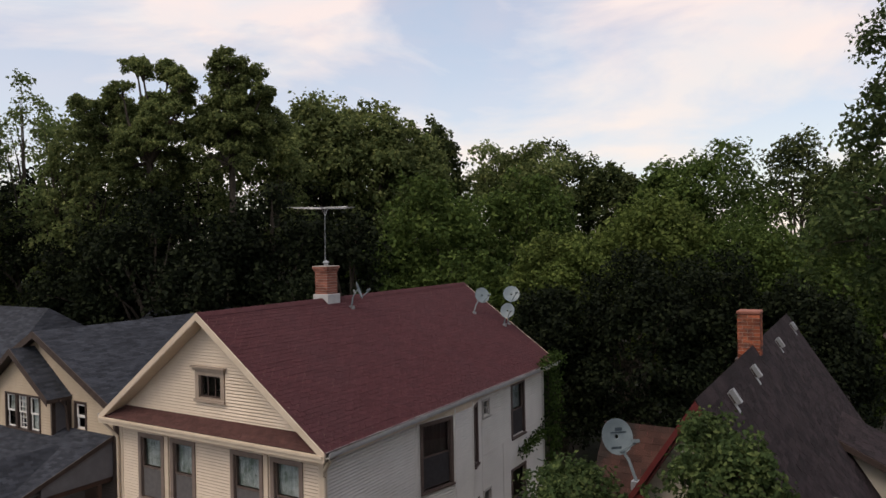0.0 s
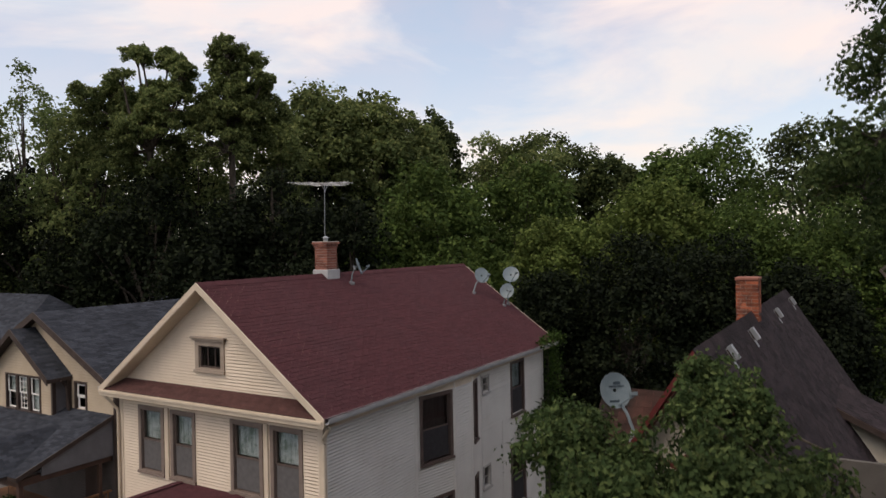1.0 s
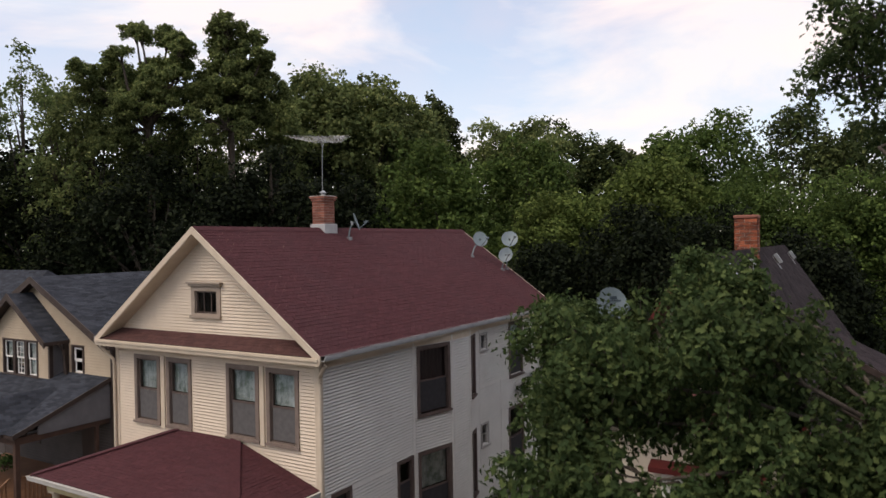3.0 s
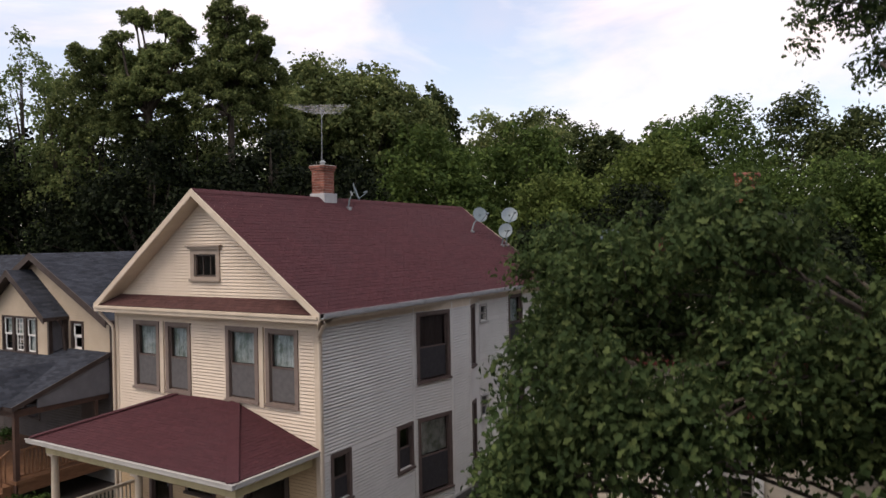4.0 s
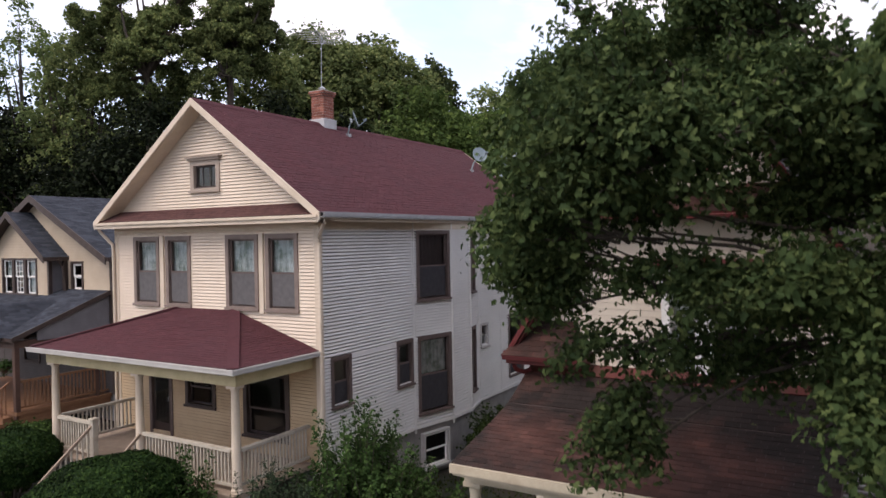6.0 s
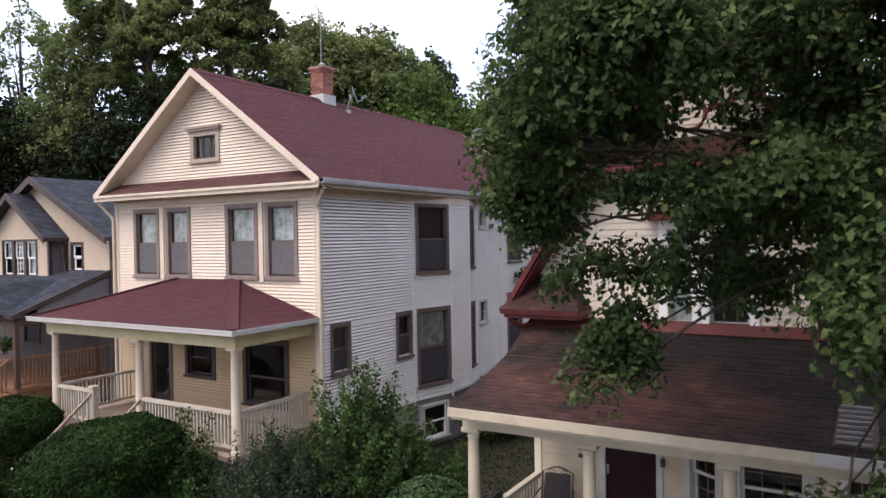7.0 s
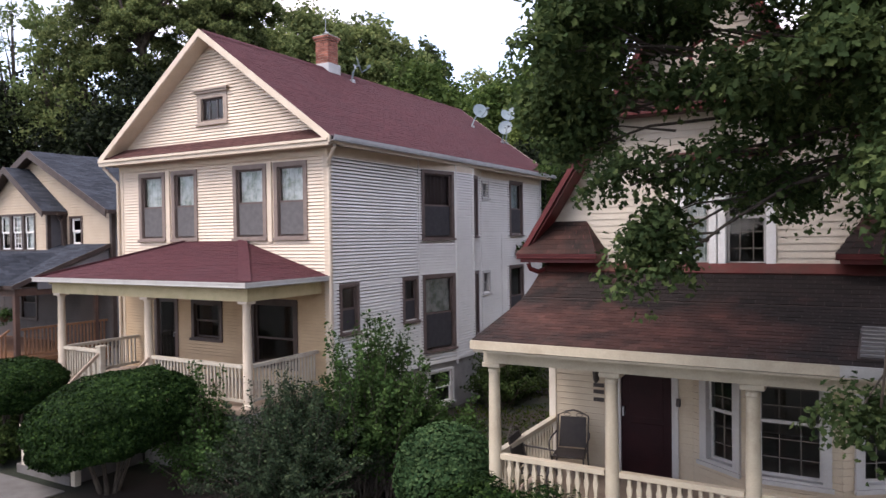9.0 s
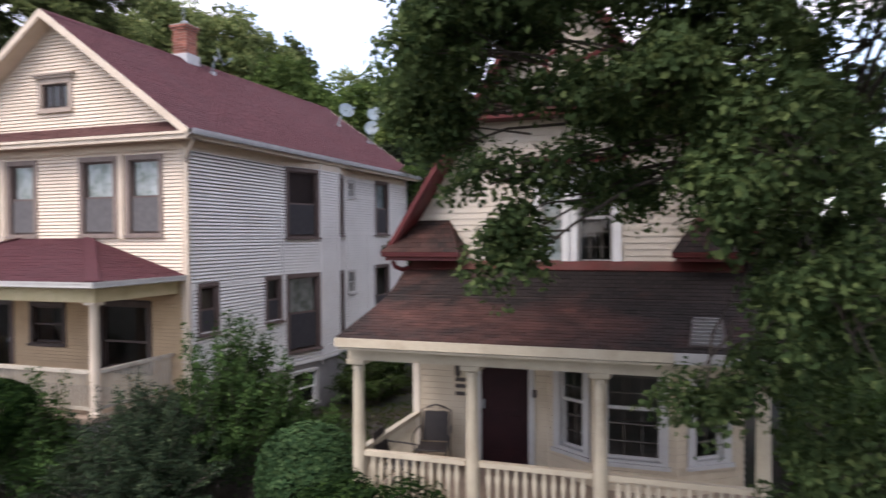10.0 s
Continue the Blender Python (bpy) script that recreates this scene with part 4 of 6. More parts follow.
for x in (-17.2, -13.94, -10.9):
    part("pier", Shape().box(x - 0.15, x + 0.15, 10.74, 11.0, G - 0.05, 1.28), CONCRETE, house)

# ---- right-hand house ----
RX0, RX1, RXC, RY0, RY1 = -4.78, 0.58, -2.1, 11.9, 24.7
RE, RR, RH = 4.6, 9.25, 3.0
cot = thing("house", (RXC, RY0, G), "ivory clapboard house with steep dark roof, red trim and wide porch", "house")
rs = (RR - RE) / RH
part("foundation", Shape().box(RX0 + 0.03, RX1 - 0.03, RY0 + 0.03, RY1 - 0.03, G - 0.1, 0.9), FOUNDATION, cot)
ro = (RX0, RY0)
rx = lambda x: x - RX0
RDOOR = (-3.66, -2.64, 0.88, 2.95)
RW1, RW2 = (-2.66, -2.03, 4.24, 5.93), (-2.05, -1.22, 4.24, 5.93)
gl = lambda z: 0.0 if z < RE + 0.3 else max(0.0, (RXC - RH - RX0) + (z - RE + 0.16) / rs)
gr = lambda z: RX1 - RX0 if z < RE + 0.3 else min(RX1 - RX0, (RXC + RH - RX0) - (z - RE + 0.16) / rs)
bay_gap = (rx(-2.42), rx(0.48), 0.88, 3.2)
boards = []
siding(Shape(), ro, FU, FN, 0.88, 9.0, gl, gr, [hole(rx(RDOOR[0]), rx(RDOOR[1]), 0.8, RDOOR[3]), hole(rx(RW1[0]), rx(RW2[1]), RW1[2], RW1[3]), bay_gap], 0.105, lip=0.012, pieces=boards, groove=0.006)
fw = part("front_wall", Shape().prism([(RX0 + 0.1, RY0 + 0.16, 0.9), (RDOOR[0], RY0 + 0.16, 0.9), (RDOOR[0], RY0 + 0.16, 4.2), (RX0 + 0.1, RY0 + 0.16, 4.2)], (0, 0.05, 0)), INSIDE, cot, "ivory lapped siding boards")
# Boards under the porch take the tone with its shade painted in.
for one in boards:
    part("board", one, SHADEDIVORY if max(v[2] for v in one.v) < 3.3 else CREAM2, fw)
part("side_wall", siding(Shape(), (RX0, RY1), (0, -1), (-1, 0), 0.88, 4.6, lambda z: 0.0, lambda z: RY1 - RY0 - 0.15, [], 0.105), CREAM2, cot, kind="stuff")
part("side_wall", siding(Shape(), (RX1, RY0), (0, 1), (1, 0), 0.88, 4.6, lambda z: 0.15, lambda z: RY1 - RY0, [], 0.105), CREAM2, cot, kind="stuff")
part("rear_wall", Shape().box(RX0, RX1, RY1 - 0.15, RY1, 0.88, 4.8).prism([(RX0, RY1, 4.8), (RX1, RY1, 4.8), (RXC, RY1, 8.9)], (0, -0.15, 0)), CREAM2, cot)
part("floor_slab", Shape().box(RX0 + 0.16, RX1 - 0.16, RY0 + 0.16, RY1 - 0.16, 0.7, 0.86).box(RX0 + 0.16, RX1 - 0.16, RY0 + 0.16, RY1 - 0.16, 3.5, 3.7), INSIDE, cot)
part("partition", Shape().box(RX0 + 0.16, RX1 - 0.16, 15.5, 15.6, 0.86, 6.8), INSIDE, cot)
for a, b, c, d in (RW1, RW2):
    window(cot, ro, FU, FN, rx(a), rx(b), c, d, trim=0.13, trim_mat=WHITE, sash_mat=OFFWHITE, cover="full" if a < -2.5 else "", grid=(3, 3) if a > -2.5 else (0, 0), screen=False)
part("window_skirt", Shape().box(-2.68, -1.20, RY0 - 0.075, RY0 - 0.046, 4.22, 4.32), WHITE, cot)
part("window_pent", Shape().prism([(-2.82, RY0, 6.10), (-2.82, RY0 - 0.22, 6.03), (-2.82, RY0 - 0.22, 5.95), (-2.82, RY0, 5.95)], (1.70, 0, 0)), REDTRIM, cot)
# shingled skirt across the gable with a scrolled ornament above it
roof_plane(cot, (-3.52, 11.56, 6.80), (-0.68, 11.56, 6.80), (-0.90, 11.87, 7.20), (-3.30, 11.87, 7.20), PORCHROOF, 44, 0.03, 0.13, 0.26, REDTRIM)
part("skirt_moulding", Shape().box(-3.52, -0.68, 11.53, 11.60, 6.70, 6.765, 0.01).box(-3.46, -0.74, 11.60, 11.87, 6.70, 6.73), REDTRIM, cot)
part("gable_ornament", Shape().tube([(-2.1 + 0.24 * math.cos(k * 0.393), 11.46, 7.48 + 0.24 * math.sin(k * 0.393)) for k in range(17)], 0.035, 6), REDTRIM, cot, "scrolled red gable ornament", smooth=True)
for k in (-1, 1):
    part("gable_brace", Shape().bar((-2.1 + k * 0.24, 11.46, 7.5), (-2.1 + k * 0.92, 11.46, 7.72), 0.05, 0.07).bar((-2.1, 11.46, 7.72), (-2.1, 11.46, 9.0), 0.05, 0.06), REDTRIM, cot)
part("wall_flashing", Shape().prism([(RX0 + 0.02, 11.62, 4.215), (RX0 + 0.02, 11.86, 4.335), (RX0 + 0.02, 11.868, 4.37), (RX0 + 0.02, 11.60, 4.235)], (RX1 - RX0 - 0.04, 0, 0)), FLASHRED, cot, "dull red painted flashing")
for sgn, seed in ((1, 21), (-1, 22)):
    ex = RXC + sgn * RH
    q = [(ex, 11.45, RE), (ex, 25.0, RE), (RXC, 25.0, RR), (RXC, 11.45, RR)]
    if sgn < 0:
        q = [q[1], q[0], q[3], q[2]]
    roof_plane(cot, *q, DARKROOF, seed, 0.12, 0.15, 0.33, under_mat=REDTRIM)
    part("rake_board", Shape().prism([(ex, 11.41, RE - 0.13), (ex, 11.41, RE + 0.012), (RXC, 11.41, RR + 0.012), (RXC, 11.41, RR - 0.13)], (0, 0.038, 0)), REDTRIM, cot)
    part("rake_soffit", Shape().prism([(ex, 11.45, RE - 0.20), (ex, 11.45, RE - 0.17), (RXC, 11.45, RR - 0.17), (RXC, 11.45, RR - 0.20)], (0, 0.43, 0)), REDTRIM, cot)
    part("eave_gutter", Shape().box(min(ex, ex + sgn * 0.1), max(ex, ex + sgn * 0.1), 11.45, 25.0, RE - 0.16, RE - 0.03, 0.01), REDTRIM, cot)
    # cornice return with its own small roof
    a, b = (RXC - RH - 0.05, -3.76) if sgn < 0 else (-0.44, RXC + RH + 0.05)
    m0, m1 = (a + 0.42, b - 0.36) if sgn < 0 else (a + 0.36, b - 0.42)
    part("cornice", Shape().box(a, b, 11.30, RY0 - 0.02, 4.44, 4.51, 0.012).box(a + 0.05, b - 0.05, 11.36, RY0 - 0.02, 4.38, 4.44), REDTRIM, cot)
    roof_plane(cot, (a, 11.28, 4.52), (b, 11.28, 4.52), (m1, RY0 - 0.01, 5.06), (m0, RY0 - 0.01, 5.06), PORCHROOF, 30 + sgn, 0.02, 0.13, 0.26, REDTRIM)
    roof_plane(cot, (b, 11.28, 4.52), (b, RY0, 4.52), (m1, RY0 - 0.01, 5.06), (m1, RY0 - 0.01, 5.06), PORCHROOF, 32 + sgn, 0.02, 0.13, 0.26, REDTRIM)
    roof_plane(cot, (a, RY0, 4.52), (a, 11.28, 4.52), (m0, RY0 - 0.01, 5.06), (m0, RY0 - 0.01, 5.06), PORCHROOF, 34 + sgn, 0.02, 0.13, 0.26, REDTRIM)
part("downspout", Shape().tube([(-4.98, 11.42, 4.36), (-4.96, 11.46, 4.27), (-4.86, 11.55, 4.22), (-4.76, 11.62, 4.26)], 0.04, 8), REDTRIM, cot, smooth=True)
s = Shape()
for k in range(45):
    y = 11.43 + k * 0.3
    for sgn in (1, -1):
        s.add([(RXC, y, RR + 0.035), (RXC, y + 0.33, RR + 0.025), (RXC + sgn * 0.13, y + 0.33, RR + 0.025 - 0.13 * rs), (RXC + sgn * 0.13, y, RR + 0.035 - 0.13 * rs)], [(0, 1, 2, 3) if sgn < 0 else (3, 2, 1, 0)])
part("ridge", s, DARKROOF, cot, kind="stuff")
ch = part("chimney", Shape().box(-2.47, -1.90, 17.45, 18.0, 8.2, 8.95), DARKTRIM, cot, "orange-red brick chimney with worn top")
brick_stack(ch, -2.42, -1.95, 17.5, 17.95, 8.9, 9.94, BRICK)
part("crown", Shape().box(-2.435, -1.935, 17.485, 17.965, 9.94, 10.02, 0.02), BRICK2, ch)
for y in (13.3, 15.9, 20.3, 24.1):
    x = -1.90
    z = RR - (x - RXC) * rs
    box = lambda x0, x1, y0, y1, h0, h1: Shape().hexa([(p + h * 0.84, q, z - (p - x) * rs + h * 0.54) for h in (h0, h1) for p, q in ((x0, y0), (x1, y0), (x1, y1), (x0, y1))])
    v = part("roof_vent", box(x - 0.07, x + 0.07, y - 0.075, y + 0.075, 0.05, 0.13), STEEL, cot, "galvanised box vent")
    part("vent_neck", box(x - 0.05, x + 0.05, y - 0.05, y + 0.05, -0.02, 0.05), DARKTRIM, v)
    part("flashing", box(x - 0.06, x + 0.14, y - 0.06, y + 0.06, 0.0, 0.016), STEEL, v)
# side dormers
z = lambda x: RR - abs(x - RXC) * rs
DORM = (-0.58, 6.90, 0.50)
DZ = lambda x: DORM[1] - (x - DORM[0]) * DORM[2]
d = part("dormer", Shape().prism([(-0.5, 19.9, DZ(-0.5) - 0.2), (0.9, 19.9, z(0.9) - 0.1), (2.1, 19.9, z(0.9) - 0.1), (2.1, 19.9, DZ(2.1) - 0.16)], (0, 2.4, 0)), CREAM2, cot, "ivory-walled shed dormer")
roof_plane(d, (2.4, 19.5, DZ(2.4)), (2.4, 22.6, DZ(2.4)), (DORM[0] - 0.05, 22.6, DZ(DORM[0] - 0.05)), (DORM[0] - 0.05, 19.5, DZ(DORM[0] - 0.05)), DARKROOF, 41, 0.12, 0.15, 0.33)
part("rake_board", Shape().prism([(DORM[0], 19.47, DZ(DORM[0]) - 0.16), (2.4, 19.47, DZ(2.4) - 0.16), (2.4, 19.47, DZ(2.4) - 0.01), (DORM[0], 19.47, DZ(DORM[0]) - 0.01)], (0, 0.03, 0)), DARKTRIM, d)
d = part("dormer", Shape().prism([(-2.9, 14.6, 5.5), (-4.55, 14.6, 5.5), (-4.55, 14.6, 6.4), (-4.55, 15.7, 7.6), (-4.55, 16.8, 6.4), (-4.55, 16.8, 5.5)][1:], (2.0, 0, 0)), CREAM2, cot, "small red-trimmed side dormer")
roof_plane(d, (-4.85, 14.35, 6.25), (-2.7, 14.35, 6.25), (-2.7, 15.7, 7.72), (-4.85, 15.7, 7.72), PORCHROOF, 42, 0.1, 0.14, 0.3, REDTRIM)
roof_plane(d, (-2.7, 17.05, 6.25), (-4.85, 17.05, 6.25), (-4.85, 15.7, 7.72), (-2.7, 15.7, 7.72), PORCHROOF, 43, 0.1, 0.14, 0.3, REDTRIM)
# porch of the right-hand house
part("porch_floor", Shape().box(-4.95, 0.95, 9.42, 11.88, 0.78, 0.88, 0.01), FLOORWOOD, cot)
part("porch_skirt", Shape().box(-4.85, 0.85, 9.5, 9.56, G - 0.05, 0.78).box(-4.85, -4.79, 9.56, 11.85, G - 0.05, 0.78), OFFWHITE, cot)
part("porch_beam", Shape().box(-4.84, 0.80, 9.43, 9.67, 3.02, 3.22).box(-4.84, -4.58, 9.67, 11.85, 3.02, 3.22).box(0.54, 0.80, 9.67, 11.85, 3.02, 3.22), IVORYTRIM, cot)
part("porch_ceiling", Shape().box(-4.58, 0.54, 9.67, 11.85, 3.18, 3.21), IVORYTRIM, cot)
# the porch roof sweeps up towards the wall: y, z down its slope
SWEEP = [(9.07, 3.385), (9.70, 3.53), (10.35, 3.68), (10.85, 3.815), (11.20, 3.97), (11.52, 4.15), (11.85, 4.315)]
PX0, PX1 = -4.85, 1.0
for (y0, z0), (y1, z1) in zip(SWEEP, SWEEP[1:]):
    part("roof_deck", Shape().slab((PX0, y0, z0), (PX1, y0, z0), (PX1, y1, z1), (PX0, y1, z1), 0.08), DARKTRIM, cot)
part("porch_fascia", Shape().box(-4.85, -0.36, 9.03, 9.07, 3.265, 3.385).box(-4.82, 1.0, 9.07, 9.5, 3.222, 3.25), IVORYTRIM, cot, "yellowed cream fascia")
part("porch_fascia", Shape().box(-0.36, 1.03, 9.025, 9.07, 3.26, 3.385), OFFWHITE, cot, "newer white length of fascia")
part("porch_gable_end", Shape().prism([(-4.82, 9.1, 3.25), (-4.82, 11.85, 3.25)] + [(-4.82, y, z - 0.07) for y, z in SWEEP[::-1][:-1]], (0.06, 0, 0)), CREAM2, cot)
for x in (-4.73, -3.01, -1.28, 0.65):
    c = part("porch_column", Shape().lathe(x, 9.55, [(0.115, 0.88), (0.115, 0.94), (0.095, 0.96), (0.093, 1.7), (0.078, 2.86), (0.088, 2.87), (0.088, 2.90), (0.08, 2.92), (0.10, 2.95)], 18), IVORYTRIM, cot, smooth=True)
    part("capital", Shape().box(x - 0.14, x + 0.14, 9.43, 9.67, 2.95, 3.02, 0.008), IVORYTRIM, c)
for a, b in ((-4.63, -3.11), (-2.91, -1.38), (-1.18, 0.55)):
    baluster_row(cot, (a, 9.55), (b, 9.55), 0.98, 1.70, 0.125, IVORYTRIM, "turned", 0.055)
baluster_row(cot, (-4.73, 9.65), (-4.73, 11.86), 0.98, 1.70, 0.125, IVORYTRIM, "turned", 0.055)
d = part("door", Shape().box(RDOOR[0] + 0.1, RDOOR[1] - 0.1, RY0 + 0.0, RY0 + 0.05, 0.88, RDOOR[3] - 0.1), MAROON, cot, "dark maroon storm door")
part("door_casing", Shape().box(RDOOR[0], RDOOR[0] + 0.1, RY0 - 0.04, RY0 + 0.15, 0.88, RDOOR[3]).box(RDOOR[1] - 0.1, RDOOR[1], RY0 - 0.04, RY0 + 0.15, 0.88, RDOOR[3]).box(RDOOR[0] + 0.1, RDOOR[1] - 0.1, RY0 - 0.04, RY0 + 0.15, RDOOR[3] - 0.1, RDOOR[3]), OFFWHITE, d)
part("panel", Shape().box(RDOOR[0] + 0.24, RDOOR[1] - 0.24, RY0 - 0.010, RY0 - 0.001, 1.15, 1.75, 0.003).box(RDOOR[0] + 0.24, RDOOR[1] - 0.24, RY0 - 0.010, RY0 - 0.001, 1.85, 2.7, 0.003), MAROON, d)
part("door_handle", Shape().box(RDOOR[0] + 0.13, RDOOR[0] + 0.16, RY0 - 0.05, RY0, 1.85, 2.0), STEEL, d)
part("corner_board", Shape().box(RX0 - 0.03, RX0 + 0.09, RY0 - 0.03, RY0 + 0.1, 0.88, 4.3), CREAM2, cot)
# bay on the porch
bp = [(-2.42, 11.9), (-1.55, 11.3), (-0.37, 11.3), (0.48, 11.9)]
for k in range(3):
    p, q = Vector(bp[k]), Vector(bp[k + 1])
    u = (q - p).normalized()
    n = (u.y, -u.x)
    L = (q - p).length
    ww = (0.17, L - 0.12, 1.28, 2.98) if k != 1 else (0.02, L - 0.12, 1.28, 2.98)
    part("bay_wall", siding(Shape(), p, u, n, 0.88, 3.18, lambda z: 0.0, lambda z: L, [hole(*ww)], 0.105, 0.1, lip=0.010, groove=0.008), SHADEDIVORY, cot, kind="stuff")
    window(cot, p, u, n, *ww, trim=0.13 if k != 1 else 0.11, trim_mat=OFFWHITE, sash_mat=OFFWHITE, split=0.52, grid=(3, 3) if k == 1 else (2, 3), screen=False)
e = part("wall_lantern", Shape().bar((-3.93, RY0 - 0.005, 2.58), (-3.93, RY0 - 0.16, 2.58), 0.05, 0.05).lathe(-3.93, RY0 - 0.16, [(0.02, 2.62), (0.06, 2.56), (0.05, 2.42), (0.02, 2.38)], 8), BLACKIRON, cot)
for zz in (2.28, 2.17, 2.04):
    part("plaque", Shape().box(-4.02, -3.84, RY0 - 0.035, RY0 - 0.0, zz, zz + 0.06), BLACKIRON, cot)
part("mail_box", Shape().box(-2.66, -2.60, RY0 - 0.10, RY0 - 0.04, 2.1, 2.22), BLACKIRON, cot)

# ---- left-hand house ----
LX0, LX1, LY0 = -33.0, -23.9, 16.9
lh = thing("house", (-28.4, LY0, G), "tan-fronted house with grey side, blue-grey roof and timber porch", "house")
part("foundation", Shape().box(LX0, LX1 - 0.03, LY0 + 0.03, 30.0, G - 0.1, 0.95), FOUNDATION, lh)
lo = (LX0, LY0)
lx = lambda x: x - LX0
lsl = (8.42 - 6.05) / 4.5
lw2 = (-26.42, -25.62, 4.66, 5.82)
part("front_wall", siding(Shape(), lo, FU, FN, 4.62, 8.2, lambda z: max(0.0, (z - 6.0) / lsl), lambda z: min(LX1 - LX0, 9.1 - (z - 6.0) / lsl), [hole(lx(lw2[0]), lx(lw2[1]), lw2[2], lw2[3])], 0.11), TAN, lh, "tan lapped siding", kind="stuff")
part("front_wall", siding(Shape(), lo, FU, FN, 0.9, 4.62, lambda z: 0.0, lambda z: LX1 - LX0, [hole(lx(-29.9), lx(-28.7), 1.7, 3.1)], 0.11), SHADEDWALL, lh, "lapped siding darkened for the porch's shade", kind="stuff")
window(lh, lo, FU, FN, lx(-29.9), lx(-28.7), 1.7, 3.1, trim=0.1, trim_mat=DARKTRIM, sash_mat=DARKTRIM)
part("side_wall", siding(Shape(), (LX1, LY0), SU, SN, 0.9, 6.0, lambda z: 0.15, lambda z: 13.0, [], 0.11), GREYWALL, lh, "grey lapped siding", kind="stuff")
part("rear_wall", Shape().box(LX0, LX1 - 0.15, 29.8, 29.95, 0.9, 6.0).box(LX0, LX0 + 0.15, LY0 + 0.15, 29.8, 0.9, 6.0), GREYWALL, lh)
part("floor_slab", Shape().box(LX0 + 0.16, LX1 - 0.16, LY0 + 0.16, 29.7, 3.6, 3.8), INSIDE, lh)
bo = (-31.4, 16.3)
lw1 = [(-30.20, -29.36), (-29.36, -28.52), (-28.52, -27.68)]
bs = (7.72 - 6.1) / 2.25
part("bump_wall", siding(Shape(), bo, FU, FN, 4.1, 7.5, lambda z: max(0.25, (z - 6.0) / bs + 0.05), lambda z: min(4.45, 4.65 - (z - 6.0) / bs), [hole(a + 31.4, b + 31.4, 4.50, 5.97, 0.06) for a, b in lw1], 0.11), TAN, lh, "tan lapped siding", kind="stuff")
for x in (-27.1, -31.15):
    part("bump_side", Shape().box(x, x + 0.15, 16.45, 16.9, 4.1, 6.1), GREYWALL, lh)
for q in ((-27.02, -26.9, 16.28, 16.42, 4.1, 6.05), (-26.75, -26.62, 16.72, 16.9, 4.1, 6.05), (LX1 - 0.08, LX1 + 0.05, LY0 - 0.04, LY0 + 0.12, 0.9, 5.98)):
    part("corner_post", Shape().box(*q), DARKTRIM, lh)
for a, b in lw1:
    window(lh, bo, FU, FN, a + 31.4, b + 31.4, 4.50, 5.97, trim=0.08, trim_mat=DARKTRIM, sash_mat=WHITE, cover="full" if b > -28 else "half", grid=(3, 3) if -29.4 < a < -29.3 else (0, 0), screen=False, sash=0.06, bar=0.012)
window(lh, lo, FU, FN, lx(lw2[0]), lx(lw2[1]), lw2[2], lw2[3], trim=0.09, trim_mat=DARKTRIM, sash_mat=WHITE, screen=False, sash=0.085)
mx, mz = -28.4, 8.45
roof_plane(lh, (-23.55, 16.45, 5.98), (-23.55, 30.3, 5.98), (mx, 30.3, mz), (mx, 16.45, mz), SLATEROOF, 51, 0.14)
roof_plane(lh, (-33.25, 30.3, 5.98), (-33.25, 16.45, 5.98), (mx, 16.45, mz), (mx, 30.3, mz), SLATEROOF, 52, 0.14)
part("rake_board", Shape().prism([(-23.55, 16.41, 5.72), (-23.55, 16.41, 6.0), (mx, 16.41, mz + 0.02), (mx, 16.41, mz - 0.26)], (0, 0.04, 0)).prism([(-33.25, 16.41, 5.72), (-33.25, 16.41, 6.0), (mx, 16.41, mz + 0.02), (mx, 16.41, mz - 0.26)], (0, 0.04, 0)), DARKTRIM, lh)
part("eave_gutter", Shape().box(-23.57, -23.45, 16.45, 30.3, 5.84, 5.97), DARKTRIM, lh)
bx, bz = -29.08, 7.80
roof_plane(lh, (-26.55, 15.9, 6.0), (-26.55, 17.2, 6.0), (bx, 17.2, bz), (bx, 15.9, bz), SLATEROOF, 53, 0.14)
roof_plane(lh, (-31.6, 17.2, 6.0), (-31.6, 15.9, 6.0), (bx, 15.9, bz), (bx, 17.2, bz), SLATEROOF, 54, 0.14)
part("rake_board", Shape().prism([(-26.55, 15.86, 5.78), (-26.55, 15.86, 6.02), (bx, 15.86, bz + 0.02), (bx, 15.86, bz - 0.24)], (0, 0.04, 0)).prism([(-31.6, 15.86, 5.78), (-31.6, 15.86, 6.02), (bx, 15.86, bz + 0.02), (bx, 15.86, bz - 0.24)], (0, 0.04, 0)), DARKTRIM, lh)
part("downspout", Shape().tube([(-26.5, 16.4, 5.9), (-26.5, 16.6, 5.6), (-26.5, 16.75, 4.2)], 0.05, 8), DARKTRIM, lh)
# rear cross roof
roof_plane(lh, (-30.5, 25.2, 6.2), (-23.6, 25.2, 6.2), (-24.5, 28.0, 8.35), (-30.5, 28.0, 8.35), SLATEROOF, 55, 0.14)
# timber porch
roof_plane(lh, (-31.4, 13.3, 3.42), (-24.0, 13.3, 3.42), (-24.0, 16.86, 4.75), (-31.4, 16.86, 4.75), SLATEROOF, 56, 0.12)
part("porch_rake", Shape().prism([(-23.98, 13.3, 3.28), (-23.98, 13.3, 3.44), (-23.98, 16.86, 4.77), (-23.98, 16.86, 4.6)], (0.04, 0, 0)), DARKTRIM, lh)
part("porch_side_wall", Shape().prism([(-24.12, 14.2, 3.25), (-24.12, 16.86, 3.25), (-24.12, 16.86, 4.55), (-24.12, 14.2, 3.58)], (0.08, 0, 0)), GREYWALL, lh)
